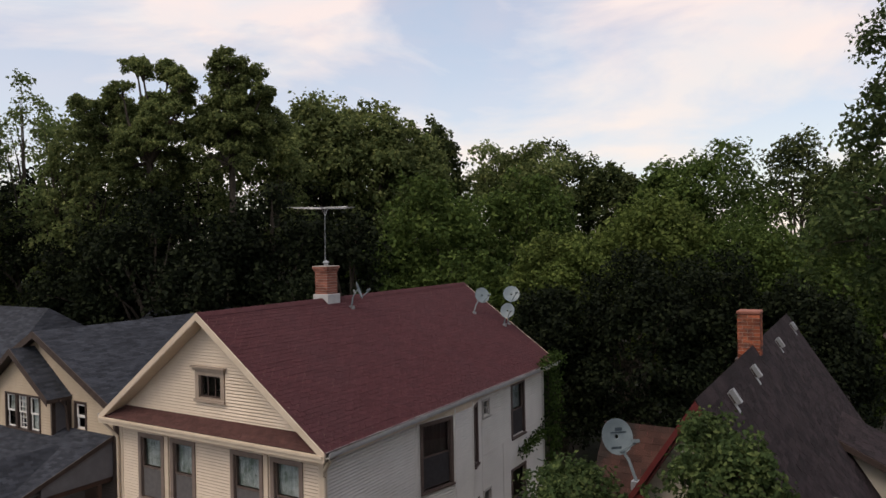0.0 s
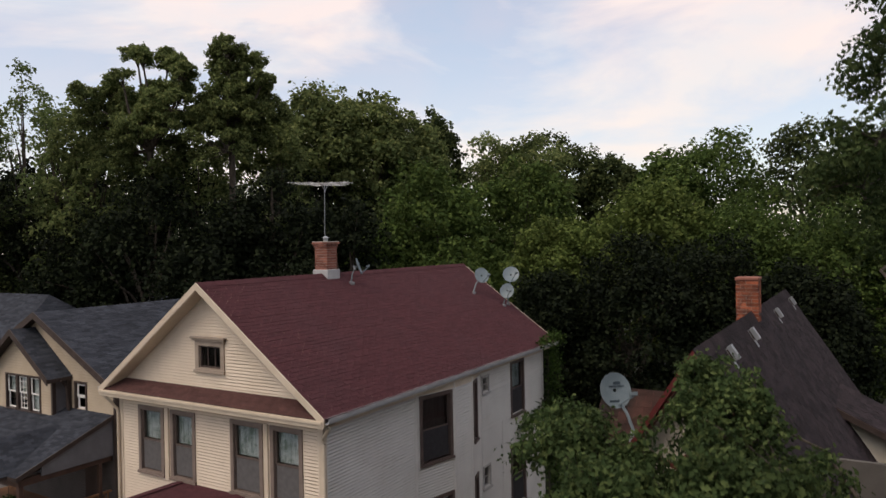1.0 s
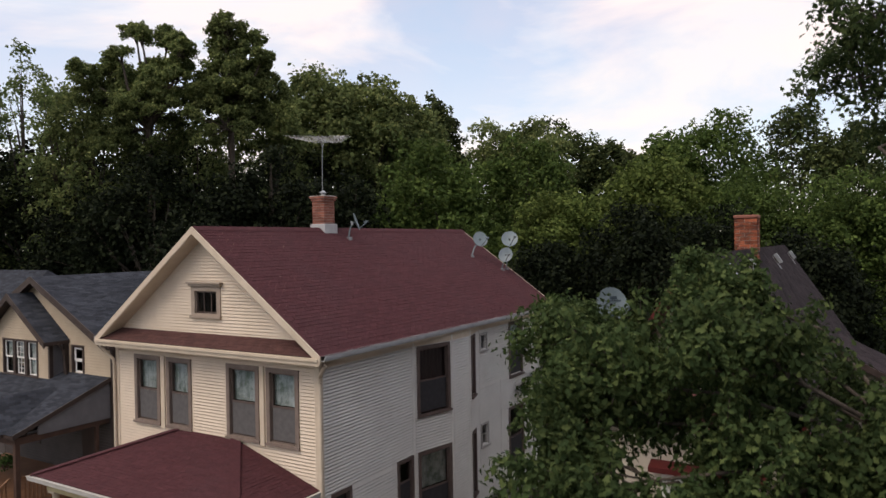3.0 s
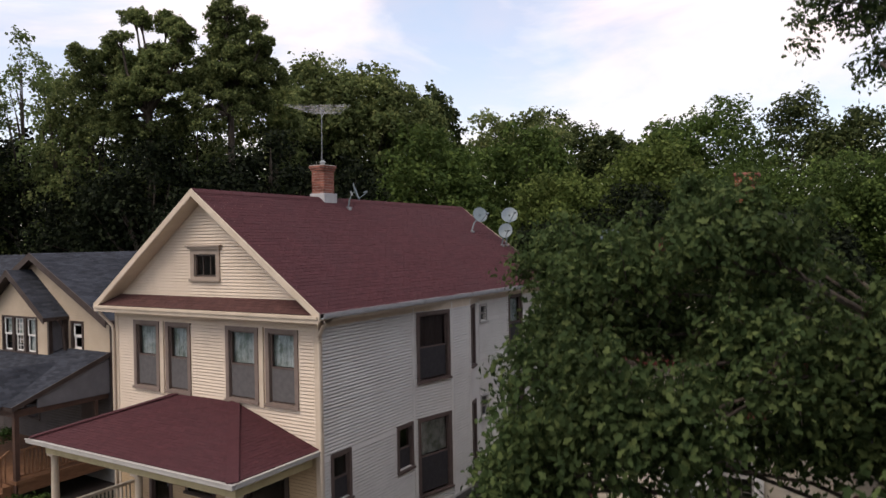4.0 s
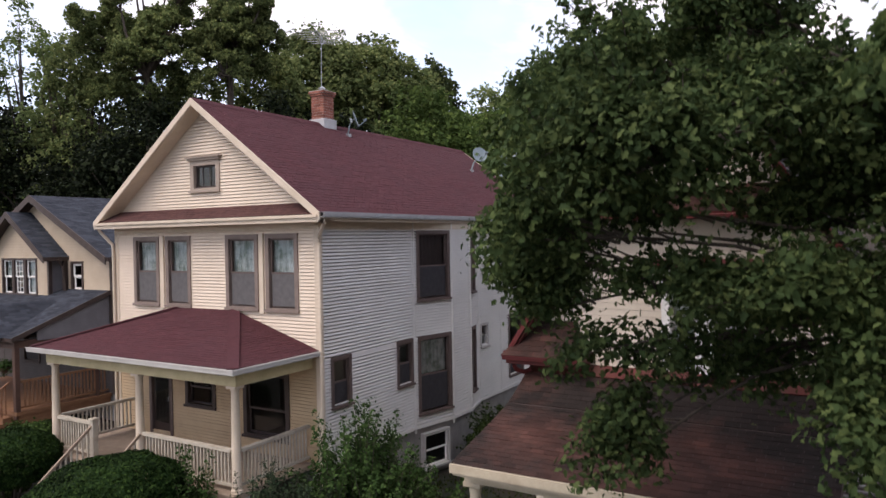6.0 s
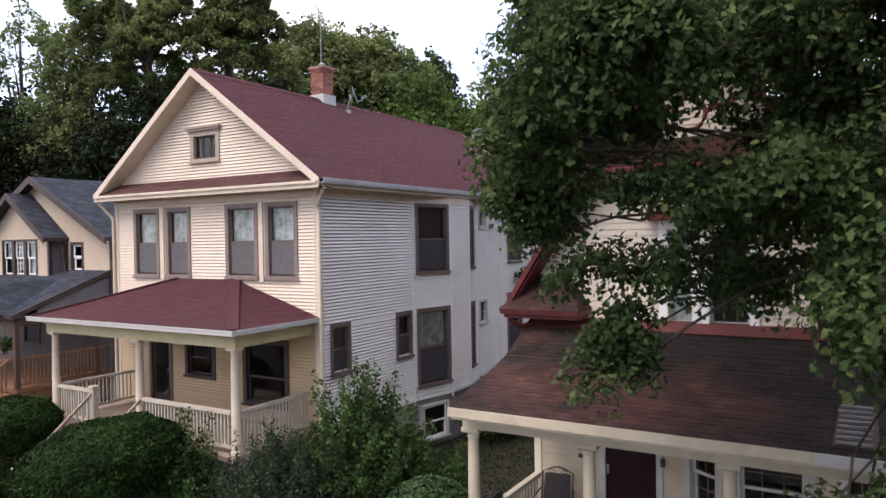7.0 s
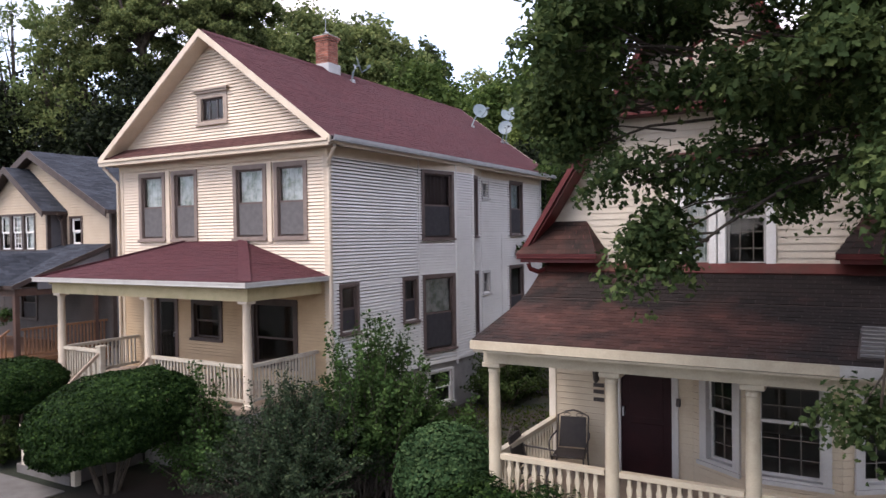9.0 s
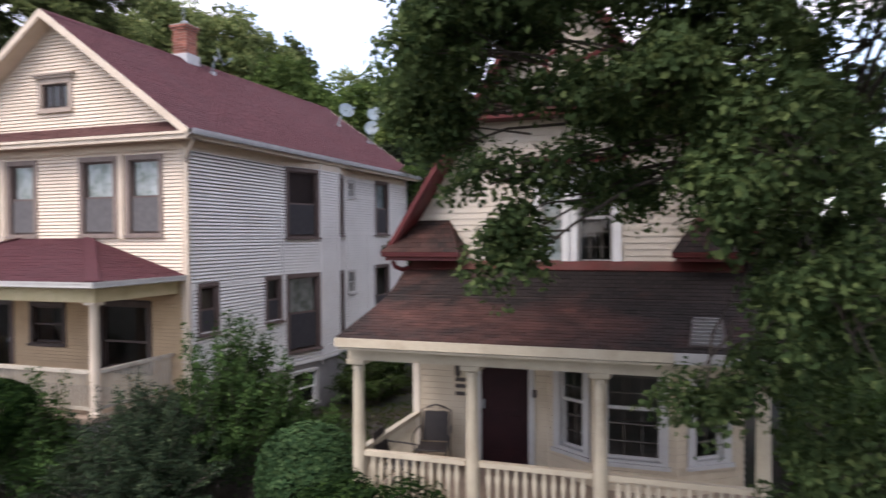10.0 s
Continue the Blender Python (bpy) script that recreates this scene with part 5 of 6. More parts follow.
roof_plane(lh, (-24.5, 13.0, 3.42), (-24.5, 15.8, 3.42), (-25.75, 15.8, 4.45), (-25.75, 13.0, 4.45), SLATEROOF, 57, 0.1)
roof_plane(lh, (-27.0, 15.8, 3.42), (-27.0, 13.0, 3.42), (-25.75, 13.0, 4.45), (-25.75, 15.8, 4.45), SLATEROOF, 58, 0.1)
part("porch_gable", siding(Shape(), (-27.0, 13.22), FU, FN, 3.3, 4.35, lambda z: 0.1 + (z - 3.3) * 1.15, lambda z: 2.4 - (z - 3.3) * 1.15, [], 0.11, 0.08), TAN, lh)
part("porch_rake", Shape().prism([(-24.5, 12.97, 3.26), (-24.5, 12.97, 3.44), (-25.75, 12.97, 4.47), (-25.75, 12.97, 4.29)], (0, 0.04, 0)).prism([(-27.0, 12.97, 3.26), (-27.0, 12.97, 3.44), (-25.75, 12.97, 4.47), (-25.75, 12.97, 4.29)], (0, 0.04, 0)), DARKTRIM, lh)
part("porch_beam", Shape().box(-31.3, -24.1, 13.45, 13.62, 3.06, 3.30).box(-24.25, -24.1, 13.62, 16.85, 3.06, 3.30), DARKWOOD, lh)
part("porch_floor", Shape().box(-31.3, -24.05, 13.45, 16.88, 0.82, 0.95), RAWWOOD, lh)
part("porch_skirt", Shape().box(-31.2, -24.1, 13.5, 13.54, 0.5, 0.82).box(-24.12, -24.08, 13.54, 16.85, 0.5, 0.82), RAWWOOD, lh)
for x in (-31.2, -26.6, -24.18):
    part("porch_post", Shape().box(x - 0.08, x + 0.08, 13.46, 13.62, G, 3.06, 0.01), DARKWOOD, lh)
part("porch_post", Shape().box(-24.2, -24.08, 16.3, 16.42, 0.95, 3.06), DARKWOOD, lh)
baluster_row(lh, (-24.14, 13.65), (-24.14, 16.8), 1.05, 1.98, 0.13, RAWWOOD, w=0.045)
baluster_row(lh, (-31.1, 13.54), (-26.7, 13.54), 1.05, 1.98, 0.13, RAWWOOD, w=0.045)
for k in range(5):
    part("step", Shape().box(-26.5, -24.35, 13.45 - 0.28 * (k + 1), 13.45 - 0.28 * k, G - 0.02, 0.78 - 0.18 * k), RAWWOOD, lh)
for x in (-26.5, -24.35):
    part("stair_rail", Shape().bar((x, 13.4, 1.95), (x, 11.9, 0.95), 0.07, 0.05), RAWWOOD, lh)
    part("newel_post", Shape().box(x - 0.05, x + 0.05, 11.85, 11.95, G, 1.05), RAWWOOD, lh)
    for k in range(1, 11):
        y, zt = 13.4 - k * 0.136, 1.95 - k * 0.0909
        part("baluster", Shape().box(x - 0.02, x + 0.02, y - 0.02, y + 0.02, zt - 0.95, zt - 0.02), RAWWOOD, lh)
d = part("door", Shape().box(-25.8, -24.9, LY0 - 0.06, LY0 - 0.005, 0.95, 3.0), DOORBROWN, lh, "dark front door")
hb = thing("hanging_basket", (-24.9, 13.55, 3.06), "hanging basket of trailing plants under the timber porch", "plant")
part("basket", Shape().lathe(-24.9, 13.55, [(0.05, 2.18), (0.14, 2.25), (0.17, 2.38), (0.15, 2.38)], 12), DARKWOOD, hb)
part("chain", Shape().tube([(-24.9, 13.55, 2.36), (-24.9, 13.55, 2.7), (-24.9, 13.55, 3.07)], 0.008, 5), BLACKIRON, hb)
BASKET = hb
# farther house behind
fh = thing("house", (-46.0, 24.0, G), "far dark-roofed house among the trees", "house")
part("wall", Shape().box(-52, -39.4, 21.2, 27.8, G, 5.6), GREYWALL, fh)
roof_plane(fh, (-53, 20.4, 5.4), (-38.8, 20.4, 5.4), (-41.2, 24.5, 8.3), (-53, 24.5, 8.3), SLATEROOF, 61, 0.15, 0.16, 0.4)
roof_plane(fh, (-38.8, 20.4, 5.4), (-38.8, 28.4, 5.4), (-41.2, 24.5, 8.3), (-41.2, 24.5, 8.3), SLATEROOF, 62, 0.15, 0.16, 0.4)
roof_plane(fh, (-38.6, 26.5, 6.2), (-33.5, 26.5, 6.2), (-34.5, 29.0, 8.0), (-37.6, 29.0, 8.0), SLATEROOF, 63, 0.15, 0.16, 0.4)
part("rear_wall", Shape().box(-38.2, -34.0, 27.0, 29.0, G, 6.4), GREYWALL, fh)
part("roof_pipe", Shape().tube([(-44.5, 22.6, 6.6), (-44.5, 22.6, 7.5)], 0.08, 8), STEEL, fh)

# ---- dishes and aerial ----
dish("satellite_dish", (-13.60, 18.35, 10.22), (-13.72, 18.15, 9.72), 0.27, (0.80, 0.50, 0.32), "grey satellite dish on the ridge beside the chimney")
dish("satellite_dish", (-12.62, 24.75, 9.62), (-12.75, 24.3, 9.0), 0.30, (0.62, -0.62, 0.40), "grey satellite dish near the rear of the roof")
dish("satellite_dish", (-11.90, 25.85, 9.60), (-12.02, 25.75, 8.46), 0.34, (0.35, -0.75, 0.55), "upper grey satellite dish of a pair")
dish("satellite_dish", (-11.86, 25.40, 9.00), (-12.0, 25.35, 8.46), 0.29, (0.25, -0.9, 0.4), "lower grey satellite dish of a pair")
dish("satellite_dish", (-3.39, 11.80, 8.49), (-3.02, 11.62, 7.86), 0.275, (0.62, -0.72, 0.30), "large grey satellite dish on the steep gable", True)
an = thing("tv_aerial", (-14.56, 17.9, 9.7), "old metal television aerial on a thin mast behind the chimney", "aerial")
part("mast", Shape().tube([(-14.56, 17.9, 9.66), (-14.5, 17.9, 12.85)], 0.010, 6), STEEL, an)
tail, nose = Vector((-14.10, 17.22, 12.80)), Vector((-14.95, 18.65, 12.84))
part("boom", Shape().bar(tail, nose, 0.018, 0.018), STEEL, an)
part("boom_brace", Shape().bar((-14.5, 17.9, 12.55), tail.lerp(nose, 0.15), 0.012, 0.012).bar((-14.5, 17.9, 12.55), tail.lerp(nose, 0.8), 0.012, 0.012), STEEL, an)
for k in range(13):
    t = k / 12
    c = tail.lerp(nose, t)
    half = 1.02 - 0.55 * t - 0.12 * (k % 2)
    wv = Vector((0.857, 0.515, 0.03 if k % 2 else -0.02))
    part("element", Shape().tube([c - wv * half, c + wv * half], 0.0055, 5), STEEL, an)

# ---- porch chairs ----
def iron_chair(at, yaw):
    e = thing("patio_chair", (0, 0, 0), "dark bronze wrought-iron patio chair with sling seat", "chair", "chairs on the porch")
    s = Shape()
    part("seat", Shape().box(-0.25, 0.25, -0.24, 0.24, 0.40, 0.43, 0.01), BLACKIRON, e)
    part("backrest", Shape().hexa([(-0.22, 0.24, 0.45), (0.22, 0.24, 0.45), (0.22, 0.26, 0.45), (-0.22, 0.26, 0.45), (-0.21, 0.36, 0.92), (0.21, 0.36, 0.92), (0.21, 0.38, 0.92), (-0.21, 0.38, 0.92)]), DARKMESH, e, "dark bronze mesh back")
    part("back_frame", Shape().tube([(-0.25, 0.22, 0.40), (-0.25, 0.37, 0.94), (-0.12, 0.38, 1.0), (0, 0.385, 1.03), (0.12, 0.38, 1.0), (0.25, 0.37, 0.94), (0.25, 0.22, 0.40)], 0.014, 6), BLACKIRON, e)
    for k in (-1, 1):
        part("scroll", Shape().tube([(k * (0.1 + 0.055 * math.cos(t)), 0.38, 0.95 + 0.03 * math.sin(t)) for t in [i * 0.7 for i in range(10)]], 0.006, 5), BLACKIRON, e)
        part("armrest", Shape().tube([(k * 0.27, 0.30, 0.68), (k * 0.30, 0.05, 0.66), (k * 0.30, -0.18, 0.64), (k * 0.29, -0.24, 0.58), (k * 0.27, -0.20, 0.41)], 0.014, 6), BLACKIRON, e)
        part("leg", Shape().tube([(k * 0.25, -0.22, 0.41), (k * 0.26, -0.25, 0.2), (k * 0.26, -0.22, 0.0)], 0.014, 6), BLACKIRON, e)
        part("leg", Shape().tube([(k * 0.25, 0.22, 0.41), (k * 0.26, 0.24, 0.2), (k * 0.26, 0.32, 0.0)], 0.014, 6), BLACKIRON, e)
    e.matrix_basis = pose(*at, 0, 0, yaw)
    return e


c1 = iron_chair((-4.22, 11.25, 0.88), 10)
copy_thing(c1, pose(-4.38, 10.25, 0.88, 0, 0, 95))


# ---- foliage tools ----
def leaves_mesh(name, centres, normals, sizes, mat, rng, kind="rhomb", droop=0.0):
    """Many small leaves as one mesh; each leaf is an island."""
    n = len(centres)
    nr = normals / np.maximum(np.linalg.norm(normals, axis=1, keepdims=True), 1e-6)
    t = rng.normal(size=(n, 3))
    t[:, 2] -= droop
    t -= (t * nr).sum(1, keepdims=True) * nr
    t /= np.maximum(np.linalg.norm(t, axis=1, keepdims=True), 1e-6)
    b = np.cross(nr, t)
    if kind == "rhomb":
        prof = np.array([(0, 0, 0), (0.5, 0.34, 0.06), (1, 0, -0.08), (0.5, -0.34, 0.06)])
        polys = np.array([[0, 1, 2, 3]])
    elif kind == "broad":
        prof = np.array([(0, 0, 0), (0.25, 0.26, 0.06), (0.6, 0.28, 0.05), (1, 0, -0.12), (0.6, -0.28, 0.05), (0.25, -0.26, 0.06)])
        polys = np.array([[0, 1, 2, 3], [0, 3, 4, 5]])
    else:
        prof = np.array([(0, 0, 0), (0.30, 0.27, 0.05), (0.42, 0.17, 0.03), (0.66, 0.40, 0.04), (0.80, 0.20, 0.0), (1.08, 0.0, -0.14), (0.80, -0.20, 0.0), (0.66, -0.40, 0.04), (0.42, -0.17, 0.03), (0.30, -0.27, 0.05)])
        polys = np.array([[0, 2, 1, 1], [0, 5, 4, 2], [2, 4, 3, 3], [0, 9, 8, 8], [0, 8, 6, 5], [8, 7, 6, 6]])
    k = len(prof)
    v = centres[:, None] + sizes[:, None, None] * ((prof[None, :, 0:1] - 0.5) * t[:, None] + prof[None, :, 1:2] * b[:, None] + prof[None, :, 2:3] * nr[:, None])
    me = bpy.data.meshes.new(name)
    me.vertices.add(n * k)
    me.vertices.foreach_set("co", v.reshape(-1).astype(np.float32))
    loops, starts, totals, at = [], [], [], 0
    for p in polys:
        q = list(dict.fromkeys(p.tolist()))
        loops.append(q)
        starts.append(at)
        totals.append(len(q))
        at += len(q)
    flat = np.array([i for q in loops for i in q])
    allv = (np.arange(n)[:, None] * k + flat[None]).reshape(-1)
    me.loops.add(len(allv))
    me.loops.foreach_set("vertex_index", allv.astype(np.int32))
    me.polygons.add(n * len(polys))
    me.polygons.foreach_set("loop_start", (np.arange(n)[:, None] * at + np.array(starts)[None]).reshape(-1).astype(np.int32))
    me.materials.append(mat)
    me.update(calc_edges=True)
    return me


def clump_leaves(rng, clumps, per, flat=0.75, up=0.6, wild=0.5):
    """Leaf places and normals on the skins of soft clumps: rows of x, y, z, r."""
    C = np.array(clumps)
    vol = C[:, 3] ** 2
    counts = np.maximum(4, (per * vol / vol.mean()).astype(int))
    idx = np.repeat(np.arange(len(C)), counts)
    d = rng.normal(size=(len(idx), 3))
    d /= np.linalg.norm(d, axis=1, keepdims=True)
    d[:, 2] = np.where((d[:, 2] < -0.35) & (rng.uniform(size=len(d)) < 0.6), -d[:, 2], d[:, 2])
    r = C[idx, 3] * (0.35 + 0.70 * rng.uniform(size=len(idx)) ** 0.6 + 0.45 * rng.uniform(size=len(idx)) ** 5)
    pos = C[idx, :3] + d * r[:, None] * np.array([1, 1, flat])
    k = 2.3 / C[idx, 3][:, None]
    ph = np.array([0.3, 1.7, 4.1])
    pos = pos + 0.26 * C[idx, 3][:, None] * (np.sin(k * pos[:, [1, 2, 0]] + ph) + 0.6 * np.sin(2.3 * k * pos[:, [2, 0, 1]] + 2 * ph))
    nrm = d + np.array([0, 0, up]) + rng.normal(size=d.shape) * wild
    return pos, nrm


def crown_clumps(rng, c, radii, n, size, lumps=6, rough=1.0):
    """Clumps filling an uneven crown round c, closest under its outline."""
    dirs = rng.normal(size=(lumps, 3))
    dirs /= np.linalg.norm(dirs, axis=1, keepdims=True)
    amp = rng.uniform(-0.24, 0.12, lumps) * rough
    out = []
    while len(out) < n:
        d = rng.normal(size=3)
        d /= np.linalg.norm(d)
        if d[2] < -0.55:
            continue
        high = len(out) % 4 == 0
        if high:
            d[2] = abs(d[2]) + 0.5
            d /= np.linalg.norm(d)
        k = 1 + (amp * np.maximum(0, dirs @ d) ** 4).sum()
        q = (rng.uniform(0.85, 1.0) if high else rng.uniform(0.2, 1.0) ** 0.4) * k
        p = np.array(c) + d * q * np.array(radii)
        out.append((*p, size * rng.uniform(0.55, 1.3)))
    return out


def limbs(s, base, top, targets, r, rng):
    """A tapered trunk from base to top and limbs to the targets."""
    base, top = Vector(base), Vector(top)
    path = [base.lerp(top, t) + Vector((rng.normal() * 0.12, rng.normal() * 0.12, 0)) * (r * 2) * min(1, t * 3) for t in np.linspace(0, 1, 6)]
    s.tube([base - Vector((0, 0, 0.2))] + path, r * 1.25, 9, r * 0.45)
    for q in targets:
        q = Vector(q)
        t = rng.uniform(0.35, 0.95)
        a = base.lerp(top, t)
        mid = a.lerp(q, 0.5) + Vector((rng.normal() * 0.1, rng.normal() * 0.1, (q - a).length * 0.12))
        s.tube([a, a.lerp(mid, 0.5) + Vector((0, 0, 0.05)), mid, mid.lerp(q, 0.5), q], r * 0.32, 6, r * 0.05)


def place(right, depth):
    """Plan position by distance ahead of, and to the right of, the first eye."""
    return (0.1 + 0.857 * right - 0.515 * depth, 0.7 + 0.515 * right + 0.857 * depth)


def tree(xy, top, crown_z, radii, n, clump, per, leaf, mat, label, seed, trunk=0.35, lumps=6, group="trees behind the houses"):
    rng = np.random.default_rng(seed)
    x, y = xy
    e = thing("tree", (x, y, G), label, "tree", group)
    cl = crown_clumps(rng, (x, y, crown_z), radii, n, clump, lumps)
    s = Shape()
    pick = [cl[i][:3] for i in rng.choice(len(cl), min(16, len(cl)), replace=False)]
    limbs(s, (x, y, G), (x, y, crown_z + radii[2] * 0.2), pick, trunk, rng)
    part("trunk", s, BARK, e, smooth=True)
    pos, nrm = clump_leaves(rng, cl, per, 0.85, 0.5, 0.85)
    part("crown", leaves_mesh("crown", pos, nrm, leaf * rng.uniform(0.6, 1.35, len(pos)), mat, rng), mat, e)
    return e


F0 = 1257.0
def back_tree(px, top_px, depth, width_px, mat, label, seed, low=0.25, n=70, per=150, leaf=0.31, lumps=8):
    """A tree by its bearing, its top and its width as seen from the first eye."""
    right = (px - 784) / F0 * depth
    top = 11.64 + (441 - top_px) / F0 * depth
    rad = width_px / F0 * depth / 2
    cs = min(1.25, max(0.7, rad * 0.21))
    zc = top * (0.5 + low / 2)
    rz = top - zc - cs * 0.3
    leaf, per = (0.20, per * 1.4) if depth < 41 else (0.28, per) if depth < 55 else (0.38, per)
    return tree(place(right, depth), top, zc, (rad, rad, rz), int(n * 1.9) + 30, cs, int(per * 0.60), leaf, mat, label, seed, trunk=0.28 + rad * 0.03, lumps=lumps)


# ---- trees behind the houses ----
DK, PL_, GR, LM = "tall dark green oak with broken crown", "pale grey-green sparse tree", "mid-green leafy tree behind the houses", "yellow-green leafy tree at the wood's edge"
rows = [
    (50, 128, 54, 150, FARPALE, PL_, 0.1, 14, 90), (-20, 165, 52, 110, FARPALE, PL_, 0.1, 14, 90), (115, 190, 50, 120, FARPALE, PL_, 0.1, 26, 100), 
    (165, 202, 49, 180, FAROLIVE, DK, 0.35, 40, 150), (345, 250, 50, 210, FAROLIVE, DK, 0.35, 40, 150), (490, 178, 52, 150, FAROLIVE, DK, 0.1, 44, 150), (575, 168, 60, 200, FAROLIVE, DK, 0.1, 130, 150), (660, 178, 62, 170, FAROLIVE, DK, 0.1, 110, 150),
    (735, 192, 64, 150, FAROLIVE, DK, 0.0, 90, 150), (770, 196, 68, 130, FARDARK, DK, 0.0, 70, 150), (880, 250, 74, 170, FAROLIVE, DK, 0.0, 70, 150), (1000, 266, 74, 180, FARDARK, DK, 0.0, 70, 150), (1085, 270, 70, 130, FARDARK, DK, 0.0, 60, 150),
    (1270, 270, 52, 230, FARGREEN, GR, 0.0, 80, 150), (1415, 260, 54, 190, FARDARK, DK, 0.0, 70, 150), (1530, 290, 50, 200, FARDARK, DK, 0.0, 70, 150), (1165, 292, 56, 170, FARGREEN, GR, 0.0, 70, 150), (950, 262, 70, 150, FAROLIVE, DK, 0.0, 70, 150),
    # Filling trees whose dark leaf colour holds the wood's shade.
    (110, 290, 58, 300, FARSHADE, DK, -0.1, 75, 150), (330, 300, 56, 300, FARSHADE, DK, -0.1, 75, 150), (560, 270, 60, 240, FARSHADE, DK, -0.1, 70, 150), (480, 330, 44, 260, FARSHADE, DK, -0.1, 45, 150), (60, 330, 52, 300, FARSHADE, DK, -0.1, 45, 150), (270, 330, 45, 260, FARSHADE, DK, -0.1, 45, 150),
    (790, 320, 46, 220, FARGREEN, GR, -0.05, 80, 160), (930, 310, 48, 190, FARGREEN, GR, -0.05, 70, 160), (620, 360, 43, 220, FARSHADE, DK, -0.1, 45, 150), (700, 400, 44, 160, FARGREEN, GR, -0.1, 60, 150),
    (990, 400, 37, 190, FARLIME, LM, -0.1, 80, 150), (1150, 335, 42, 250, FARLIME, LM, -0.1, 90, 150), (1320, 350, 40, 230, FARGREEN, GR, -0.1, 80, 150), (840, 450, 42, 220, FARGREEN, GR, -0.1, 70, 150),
    (1480, 390, 36, 260, FARGREEN, GR, -0.1, 80, 150), (1110, 470, 33, 220, FARSHADE, DK, -0.1, 70, 150), (980, 510, 34, 170, FARSHADE, DK, -0.1, 60, 150), (1280, 490, 34, 220, FARSHADE, DK, -0.1, 70, 150),
    (1640, 380, 34, 240, FARGREEN, GR, -0.1, 80, 150), (1780, 330, 40, 260, FARDARK, DK, -0.1, 80, 150), (-120, 278, 50, 260, FARDARK, DK, -0.1, 70, 150), (1450, 520, 31, 200, FARSHADE, DK, -0.1, 60, 150),
    (20, 385, 53, 260, FARSHADE, DK, -0.15, 60, 150), (190, 385, 47, 240, FARSHADE, DK, -0.15, 60, 150), (390, 395, 41, 250, FARSHADE, DK, -0.15, 60, 150),
    (170, 470, 47, 220, FARSHADE, DK, -0.15, 30, 150), (380, 450, 44, 240, FARSHADE, DK, -0.15, 30, 150), (-30, 470, 52, 240, FARDARK, DK, -0.15, 30, 150), (560, 480, 40, 220, FARSHADE, DK, -0.15, 30, 150),
]
for i, (px, tp, dp, wp, mat, lab, low, n, per) in enumerate(rows):
    back_tree(px, tp, dp, wp, mat, lab, 100 + i, low, n, per)


def broken_oak(px, depth, lobes, seed):
    """A tall oak of separate leafy lobes on bare limbs; lobes: bearing, middle height, width, height, as seen from the first eye."""
    rng = np.random.default_rng(seed)
    k = depth / F0
    x, y = place((px - 784) * k, depth)
    e = thing("tree", (x, y, G), "tall dark oak with broken crown on bare limbs", "tree", "trees behind the houses")
    s, cl = Shape(), []
    fork = Vector((x, y, 11.64 + (441 - 290) * k))
    s.tube([(x, y, G - 0.2), (x + 0.1, y, 4.0), tuple(fork)], 0.34, 10, 0.2)
    for lx_, lz, lw, lh_ in lobes:
        q = Vector((*place((lx_ - 784) * k, depth + rng.uniform(-1.2, 1.2)), 11.64 + (441 - lz) * k))
        some = crown_clumps(rng, tuple(q), (lw / 2 * k, lw / 2 * k, lh_ / 2 * k), max(9, int(lw * lh_ / (72 + 0.012 * lw * lh_))), 0.33, 9, 1.7)
        cl += some
        mid = fork.lerp(q, 0.5) + Vector((rng.normal() * 0.25, rng.normal() * 0.25, 0.3))
        s.tube([fork, fork.lerp(mid, 0.5) + Vector((rng.normal() * 0.15, 0, 0.1)), mid, mid.lerp(q, 0.5), q], 0.15, 7, 0.04)
        for c in some[::3]:
            s.tube([q.lerp(mid, 0.3), q.lerp(Vector(c[:3]), 0.5), Vector(c[:3])], 0.04, 5, 0.012)
    part("trunk", s, BARK, e, smooth=True)
    pos, nrm = clump_leaves(rng, cl, 130, 0.75, 0.5, 0.9)
    part("crown", leaves_mesh("crown", pos, nrm, 0.18 * rng.uniform(0.6, 1.35, len(pos)), FAROLIVE, rng), FAROLIVE, e)


broken_oak(270, 46, [(237, 112, 52, 40), (262, 130, 40, 40), (298, 128, 55, 44), (322, 145, 30, 40), (338, 162, 48, 42), (330, 195, 40, 44), (195, 182, 60, 50), (170, 205, 50, 60), (228, 205, 50, 60), (270, 225, 60, 50), (310, 240, 60, 50), (230, 165, 40, 30), (220, 255, 120, 90), (290, 190, 50, 50), (180, 240, 90, 90), (310, 220, 110, 70), (258, 185, 40, 50), (275, 262, 140, 70), (275, 318, 170, 90), (190, 320, 120, 90)], 501)
broken_oak(415, 46, [(420, 122, 60, 44), (395, 140, 44, 46), (450, 135, 44, 40), (425, 165, 70, 48), (400, 200, 70, 50), (455, 190, 66, 50), (370, 205, 40, 40), (430, 230, 90, 50), (385, 250, 70, 50), (478, 175, 36, 30), (420, 205, 110, 70), (400, 240, 120, 80), (470, 225, 100, 70), (365, 235, 90, 60), (415, 300, 150, 110), (440, 270, 110, 60)], 502)

